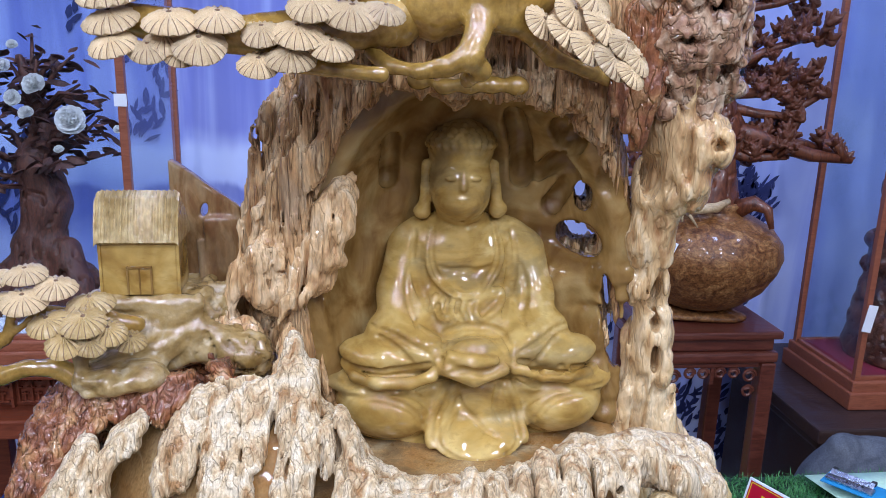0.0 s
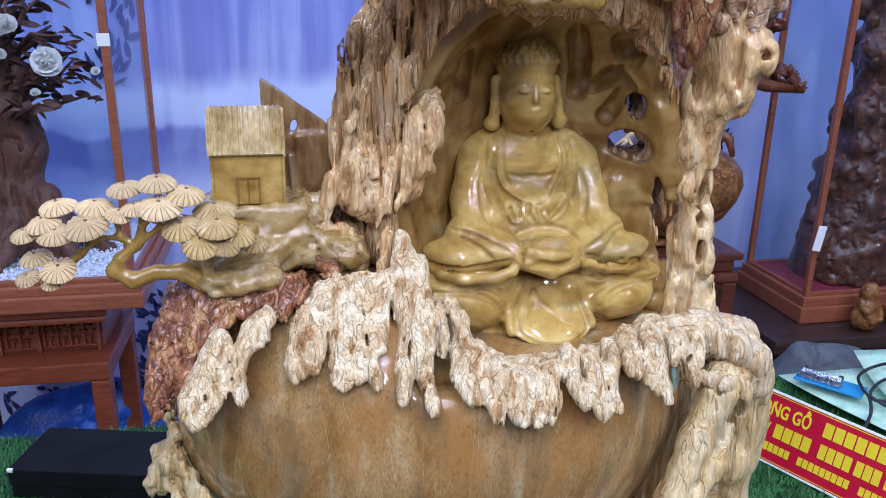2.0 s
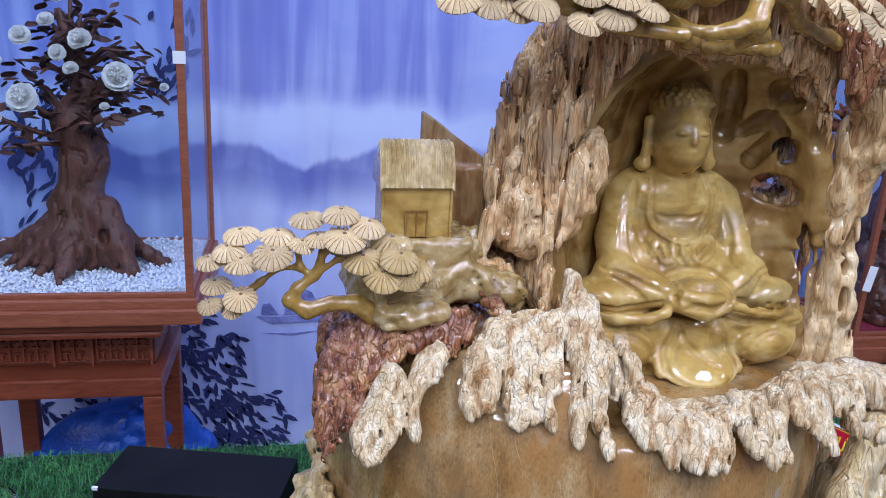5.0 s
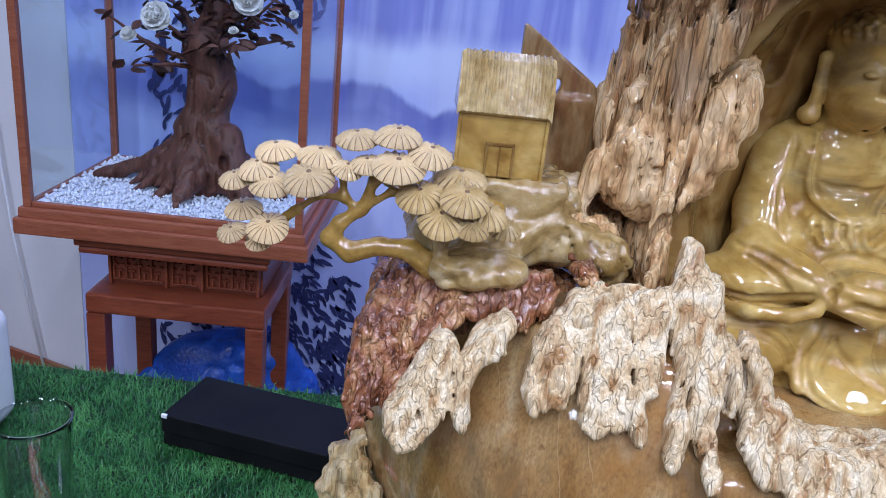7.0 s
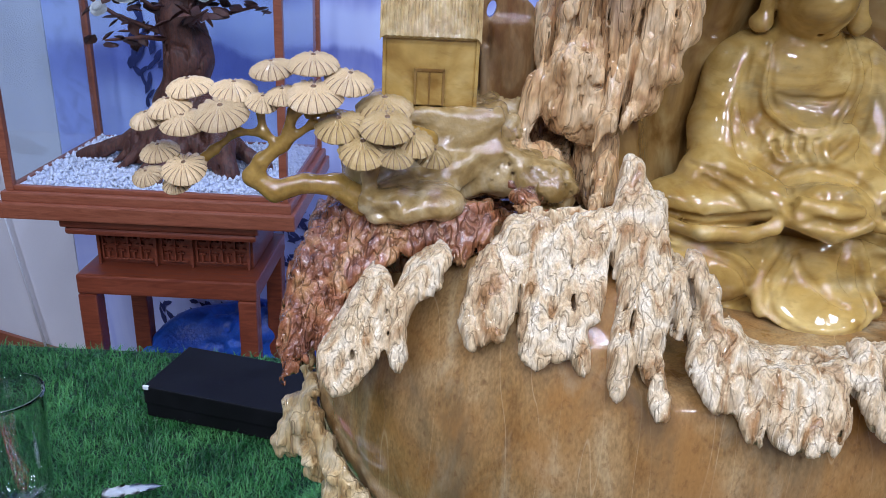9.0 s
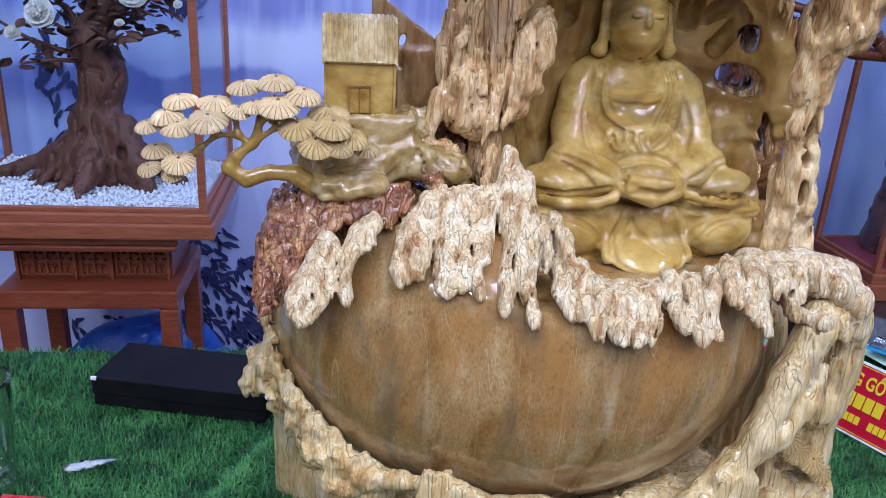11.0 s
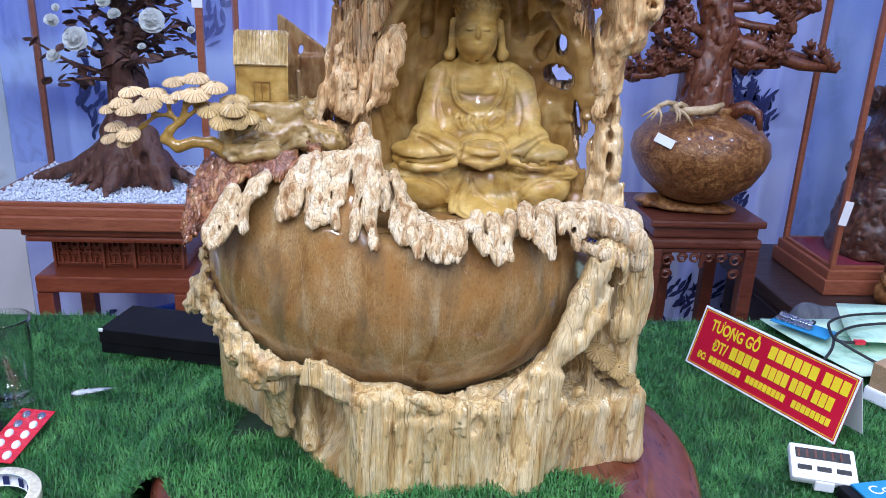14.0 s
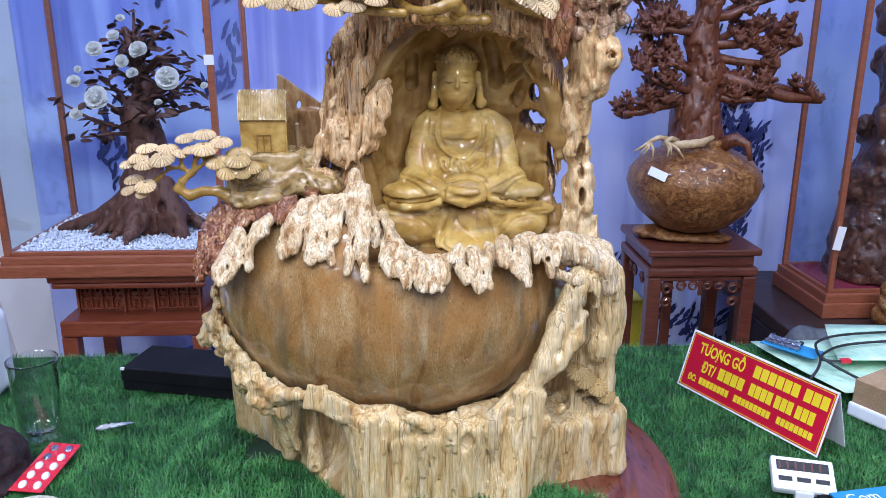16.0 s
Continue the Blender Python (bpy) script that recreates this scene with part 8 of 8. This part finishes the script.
def small_things():
    # paper scrap
    bm = bmesh.new()
    rng = random.Random(5)
    rows = []
    for i in range(13):
        u = i / 12
        w = 0.0085 * math.sin(math.pi * min(1, 0.08 + 0.9 * u)) ** 0.5 * (1 + 0.25 * math.sin(i * 2.1))
        rows.append([bm.verts.new((0.062 * u, v * w, 0.002 * math.sin(3 * u + v))) for v in (-1, 0, 1)])
    for a, b in zip(rows, rows[1:]):
        for k in range(2):
            bm.faces.new((a[k], b[k], b[k + 1], a[k + 1]))
    bmesh.ops.solidify(bm, geom=list(bm.faces), thickness=0.0008)
    ob = part("paper_scrap", bm, PAPER, None, "", True)
    ob.matrix_world = pose(-0.487, 0.752, TABLE + 0.016, 0, 0, 17)
    tagged(ob, "torn scrap of white paper on the turf", "paper")
    # blister pack
    ob = thing("blister_pack", "red foil blister pack of white tablets on the turf", "blister pack", pose(-0.520, 0.584, TABLE + 0.012, 3, 4, -4))
    part("foil", boxed((-0.0235, 0, 0), (0.0235, 0.118, 0.0012), 0.0005), FOIL_RED, ob)
    pill = bmesh.new()
    bmesh.ops.create_uvsphere(pill, u_segments=12, v_segments=8, radius=1)
    pill_mesh = bpy.data.meshes.new("tablet")
    pill.to_mesh(pill_mesh)
    pill.free()
    pill_mesh.materials.append(None)
    for i in range(2):
        for j in range(5):
            full = j < 3 or (i == 1 and j == 3)
            o = part("tablet" if full else "empty_blister", pill_mesh, None, ob, "" if full else "popped clear blister", True)
            o.material_slots[0].link = "OBJECT"
            o.material_slots[0].material = WHITE_PLASTIC if full else STEEL
            o.matrix_local = pose(-0.0105 + 0.021 * i, 0.014 + 0.0225 * j, 0.0015) @ pose(0, 0, 0, 0, 0, 12) @ Matrix.Diagonal((0.0056, 0.0088, 0.0040 if full else 0.0024, 1))
    # tape
    ob = thing("tape_roll", "roll of clear packing tape with a printed core", "tape", pose(-0.478, 0.500, TABLE + 0.008, 4, 3, 0))
    ring = bmesh.new()
    lathe(ring, [(0.0385, 0.0), (0.0500, 0.0), (0.0505, 0.001), (0.0505, 0.017), (0.0500, 0.018), (0.0385, 0.018)], 48)
    ring.faces.ensure_lookup_table()
    bmesh.ops.delete(ring, geom=[f for f in ring.faces if len(f.verts) > 4], context="FACES_ONLY")
    part("tape", ring, surface("yellowed_clear_tape", [(0.55, 0.50, 0.36), (0.66, 0.62, 0.48)], 0.03, rough=(0.15, 0.3), bump=0.05), ob, "", True)
    core = bmesh.new()
    lathe(core, [(0.0365, 0.0), (0.0384, 0.0), (0.0384, 0.018), (0.0365, 0.018)], 48)
    bmesh.ops.delete(core, geom=[f for f in core.faces if len(f.verts) > 4], context="FACES_ONLY")
    part("core", core, PAPER, ob, "white printed card core", True)
    for k in range(9):
        a = k * 0.55
        bar = boxed((0.0352, -0.0035, 0.003), (0.0364, 0.0035, 0.015), 0, pose(0, 0, 0, 0, 0, math.degrees(a)))
        part("printed_bar", bar, INK, ob)
    # counter
    ob = thing("digital_counter", "white plastic digital counter with a dark display", "counter", pose(0.556, 0.548, TABLE + 0.008, 0, 0, -16))
    part("body", boxed((-0.041, -0.026, 0.0), (0.041, 0.026, 0.014), 0.004, Matrix.Translation((0, 0, 0.016)) @ pose(0, 0, 0, 28, 0, 0)), WHITE_PLASTIC, ob)
    part("display", boxed((-0.034, 0.004, 0.0135), (0.034, 0.019, 0.0148), 0.001, Matrix.Translation((0, 0, 0.016)) @ pose(0, 0, 0, 28, 0, 0)), BLACK_RUBBER, ob, "dark red-lit display window")
    for x in (-0.024, 0.0, 0.024):
        part("button", boxed((x - 0.009, -0.013, 0.0135), (x + 0.009, -0.006, 0.0152), 0.002, Matrix.Translation((0, 0, 0.016)) @ pose(0, 0, 0, 28, 0, 0)), BLACK_RUBBER, ob, "dark push button")
    for k in range(6):
        part("display_mark", boxed((-0.031 + 0.0105 * k, 0.0055, 0.0146), (-0.0285 + 0.0105 * k, 0.0175, 0.0151), 0, Matrix.Translation((0, 0, 0.016)) @ pose(0, 0, 0, 28, 0, 0)), DARK_RED, ob, "dull red digit segment")
    part("foot", boxed((-0.012, -0.030, 0.0), (0.012, 0.012, 0.014), 0.002), WHITE_PLASTIC, ob)
    # blue packet
    ob = thing("blue_packet", "bright blue printed packet on a dark box", "packet", pose(0.640, 0.455, TABLE + 0.006, 0, 0, 8))
    part("tray", boxed((-0.070, -0.10, 0.0), (0.09, 0.070, 0.016), 0.002), BLACK_CARD, ob, "dark tray")
    part("card", boxed((-0.055, -0.10, 0.0165), (0.09, 0.066, 0.020), 0.001), BLUE_CARD, ob)
    cu = bpy.data.curves.new("lettering", "FONT")
    cu.body, cu.size, cu.extrude = "Com", 0.024, 0.0002
    cu.materials.append(PAPER)
    o = new("lettering", cu)
    o.parent = ob
    o.matrix_local = pose(-0.042, 0.040, 0.0206)
    # carton
    ob = thing("cardboard_carton", "small brown cardboard carton wrapped in plastic", "carton", pose(0.800, 0.735, TABLE + 0.004, 0, 0, 28))
    part("carton_body", boxed((-0.03, -0.05, 0.0), (0.07, 0.05, 0.066), 0.002), BOARD, ob)
    part("plastic_wrap", boxed((-0.034, -0.054, 0.0), (0.072, 0.054, 0.024), 0.004), PAPER, ob, "crumpled pale plastic wrap")
    # container, cap
    c = Clay((-0.86, 0.80, 0.74), (-0.67, 1.0, 0.93), 0.004)
    c.slab((-0.762, 0.90, 0.830), (0.064, 0.055, 0.078), 0.022, 0.004)
    c.rod((-0.762, 0.90, 0.90), (-0.762, 0.90, 0.918), 0.022, 0.022, 0.01)
    tagged(part("plastic_jug", c.skin("plastic_jug"), WHITE_PLASTIC), "translucent white plastic jug standing on the turf", "jug")
    c = Clay((-0.72, 0.50, 0.745), (-0.50, 0.75, 0.85), 0.003)
    c.ball((-0.612, 0.640, 0.772), (0.066, 0.072, 0.050), 0.01).ball((-0.60, 0.625, 0.756), (0.066, 0.070, 0.014), 0.01)
    c.slab((-0.6, 0.62, 0.742), (0.2, 0.2, 0.010), 0.001, 0.002, cut=True)
    c.weather(0.004, 0.008, 141)
    tagged(part("knit_cap", c.skin("knit_cap"), surface("black_knit", [(0.006, 0.005, 0.006), (0.03, 0.007, 0.010)], 0.03, rough=(0.8, 0.95), bump=0.9, grain=0.004)), "dark knitted woollen cap lying on the turf", "cap")


small_things()


def papers():
    def sheet(name, label, pts, z, material, seed, curl):
        rng = random.Random(seed)
        bm = bmesh.new()
        n = 9
        grid = []
        for i in range(n):
            row = []
            for j in range(n):
                u, v = i / (n - 1), j / (n - 1)
                a, b = Vector(pts[0]).lerp(Vector(pts[1]), u), Vector(pts[3]).lerp(Vector(pts[2]), u)
                p = a.lerp(b, v)
                row.append(bm.verts.new((p.x, p.y, z + curl * (0.5 + 0.5 * math.sin(3.1 * u + seed) * math.cos(2.7 * v + seed)))))
            grid.append(row)
        for i in range(n - 1):
            for j in range(n - 1):
                bm.faces.new((grid[i][j], grid[i + 1][j], grid[i + 1][j + 1], grid[i][j + 1]))
        bmesh.ops.recalc_face_normals(bm, faces=bm.faces)
        bmesh.ops.solidify(bm, geom=list(bm.faces), thickness=0.0012)
        return tagged(part(name, bm, material, None, "", True), label, "sheet", "sheets on the table")

    sheet("plastic_sheet", "pale green plastic sheet spread over the turf", [(0.76, 0.80), (1.30, 0.84), (1.34, 1.06), (0.70, 1.045)], TABLE + 0.018, MINT, 1, 0.012)
    sheet("plastic_sheet", "pale green plastic sheet with one raised corner", [(0.80, 0.90), (1.20, 0.86), (1.30, 1.03), (0.86, 1.065)], TABLE + 0.036, MINT, 2, 0.020)
    clip = thing("clipboard", "blue clipboard with a steel spring clip under papers", "clipboard", pose(0.735, 0.985, TABLE + 0.034, 0, 0, -52) @ Matrix.Scale(0.62, 4))
    part("board", boxed((-0.06, -0.028, 0), (0.11, 0.05, 0.003), 0.001), BLUE_CARD, clip)
    part("spring_clip", boxed((-0.055, -0.014, 0.0035), (0.055, 0.012, 0.012), 0.004), STEEL, clip, "chrome spring clip")
    part("lever", boxed((-0.05, 0.010, 0.010), (0.05, 0.026, 0.013), 0.001, pose(0, 0, 0, 25, 0, 0)), STEEL, clip)
    for x in (-0.045, 0.045):
        part("rubber_tip", boxed((x - 0.006, 0.020, 0.012), (x + 0.006, 0.034, 0.022), 0.002), BLACK_RUBBER, clip)
    z = TABLE + 0.050
    cable = thing("black_cable", "loose black cable with a small red plug", "cable", pose(0.78, 0.9, TABLE))
    inv = cable.matrix_world.inverted()
    for pts in ([(1.20, 1.02, z), (0.98, 1.01, z), (0.86, 0.998, z), (0.795, 0.968, z), (0.778, 0.938, z - 0.006), (0.772, 0.913, z - 0.010), (0.750, 0.880, z - 0.018), (0.714, 0.850, z - 0.030)],
                [(1.20, 0.995, z + 0.002), (0.98, 0.97, z), (0.85, 0.960, z - 0.004), (0.790, 0.930, z - 0.006), (0.772, 0.906, z - 0.008), (0.786, 0.900, z - 0.010), (0.803, 0.899, z - 0.010)],
                [(0.772, 0.913, z - 0.007), (0.790, 0.870, z - 0.014), (0.830, 0.820, z - 0.024), (0.90, 0.785, z - 0.030)]):
        part("wire", sweep(bmesh.new(), smooth_path(pts, 6), [0.0026] * ((len(pts) - 1) * 6 + 1), 7), BLACK_RUBBER, cable, "", True).matrix_parent_inverse = inv
    part("plug", boxed((0.802, 0.895, z - 0.014), (0.822, 0.905, z - 0.006), 0.002), FOIL_RED, cable, "small red plug").matrix_parent_inverse = inv


def smooth_path(pts, n):
    """Points on a smooth curve through those given."""
    pts = [Vector(p) for p in pts]
    out = []
    for i in range(len(pts) - 1):
        a, b, c, d = pts[max(0, i - 1)], pts[i], pts[i + 1], pts[min(len(pts) - 1, i + 2)]
        for k in range(n):
            t = k / n
            out.append(0.5 * ((2 * b) + (c - a) * t + (2 * a - 5 * b + 4 * c - d) * t * t + (3 * b - a - 3 * c + d) * t ** 3))
    return out + [pts[-1]]


papers()


# ---- artificial turf ----
def mat_height(x, y):
    """Height of the turf mat that is laid over the round base and slopes down beside it."""
    r = np.sqrt((x - DISC.x) ** 2 + (y - DISC.y) ** 2)
    t = np.clip((0.40 - r) / 0.085, 0, 1)
    return TABLE - 0.004 + 0.092 * t * t * (3 - 2 * t)


def on_mat(x, y):
    """Where the mat lies: over the left and front of the base, not its right."""
    r = np.sqrt((x - DISC.x) ** 2 + (y - DISC.y) ** 2)
    a = np.degrees(np.arctan2(y - DISC.y, x - DISC.x))
    front = (a < -26 + 2 * np.sin(x * 40)) & (a > -164) & (r < 0.300 + 0.006 * np.sin(a * 0.3)) & (x < 0.275 - 1.0 * np.clip(0.44 - y, 0, 1))
    left = (np.abs(a) > 115) & (r < 0.41) & (y > 0.44)
    inner = (r < 0.25) & (x < 0.1)
    return front | left | inner


def turf_mat():
    n = 220
    xs, ys = np.linspace(-0.40, 0.36, n), np.linspace(0.18, 0.96, n)
    X, Y2 = np.meshgrid(xs, ys, indexing="ij")
    keep = on_mat(X, Y2)
    cell = keep[:-1, :-1] & keep[1:, :-1] & keep[1:, 1:] & keep[:-1, 1:]
    Z = mat_height(X, Y2)
    verts = np.stack([X, Y2, Z], -1).reshape(-1, 3)
    i, j = np.nonzero(cell)
    faces = np.stack([i * n + j, (i + 1) * n + j, (i + 1) * n + j + 1, i * n + j + 1], 1)
    used, inv = np.unique(faces, return_inverse=True)
    return fast_mesh("turf_mat", verts[used], inv.reshape(faces.shape))


mat = tagged(part("turf_mat", turf_mat(), MAT_GREEN), "green artificial turf mat laid over the round base", "turf mat", kind="structure")
tagged(part("turf_carpet", boxed((-1.25, -0.02, 0.7405), (1.45, 1.08, TABLE - 0.003)), MAT_GREEN), "green artificial turf covering the table", "turf", kind="structure")


def blades(count, rng):
    x = rng.uniform(-1.05, 1.25, count)
    y = 1.078 - 0.80 * rng.random(count) ** 0.85
    r = np.sqrt((x - DISC.x) ** 2 + (y - DISC.y) ** 2)
    hi = on_mat(x, y)
    keep = hi | (r > 0.325)
    keep &= ~((r < 0.24) & (y > 0.52))
    x, y, hi = x[keep], y[keep], hi[keep]
    n = len(x)
    z = np.where(hi, mat_height(x, y), TABLE - 0.003)
    length = rng.uniform(0.008, 0.019, n)
    lean = rng.uniform(0.45, 1.45, n)
    a = rng.uniform(0, 2 * np.pi, n) + 0.7 * lumps(np.stack([x, y, z], 1).astype(np.float32), 0.06, 3)
    wide = rng.uniform(0.0004, 0.0008, n)
    dx, dy = np.cos(a), np.sin(a)
    px, py = -dy * wide, dx * wide
    verts = np.empty((n, 5, 3), np.float32)
    for k, (u, w) in enumerate(((0.0, 1.0), (0.0, -1.0), (0.55, 0.8), (0.55, -0.8), (1.0, 0.0))):
        bend = lean * (0.25 + 0.75 * u)
        verts[:, k, 0] = x + dx * length * u * np.sin(bend) + px * w
        verts[:, k, 1] = y + dy * length * u * np.sin(bend) + py * w
        verts[:, k, 2] = z + length * u * np.cos(bend)
    faces = (np.arange(n)[:, None, None] * 5 + np.array([(0, 1, 3), (0, 3, 2), (2, 3, 4)])[None]).reshape(-1, 3)
    return fast_mesh("turf_blades", verts.reshape(-1, 3), faces, False)


tagged(part("turf_blades", blades(280000, np.random.default_rng(11)), BLADE), "short green plastic grass blades", "turf", kind="stuff")
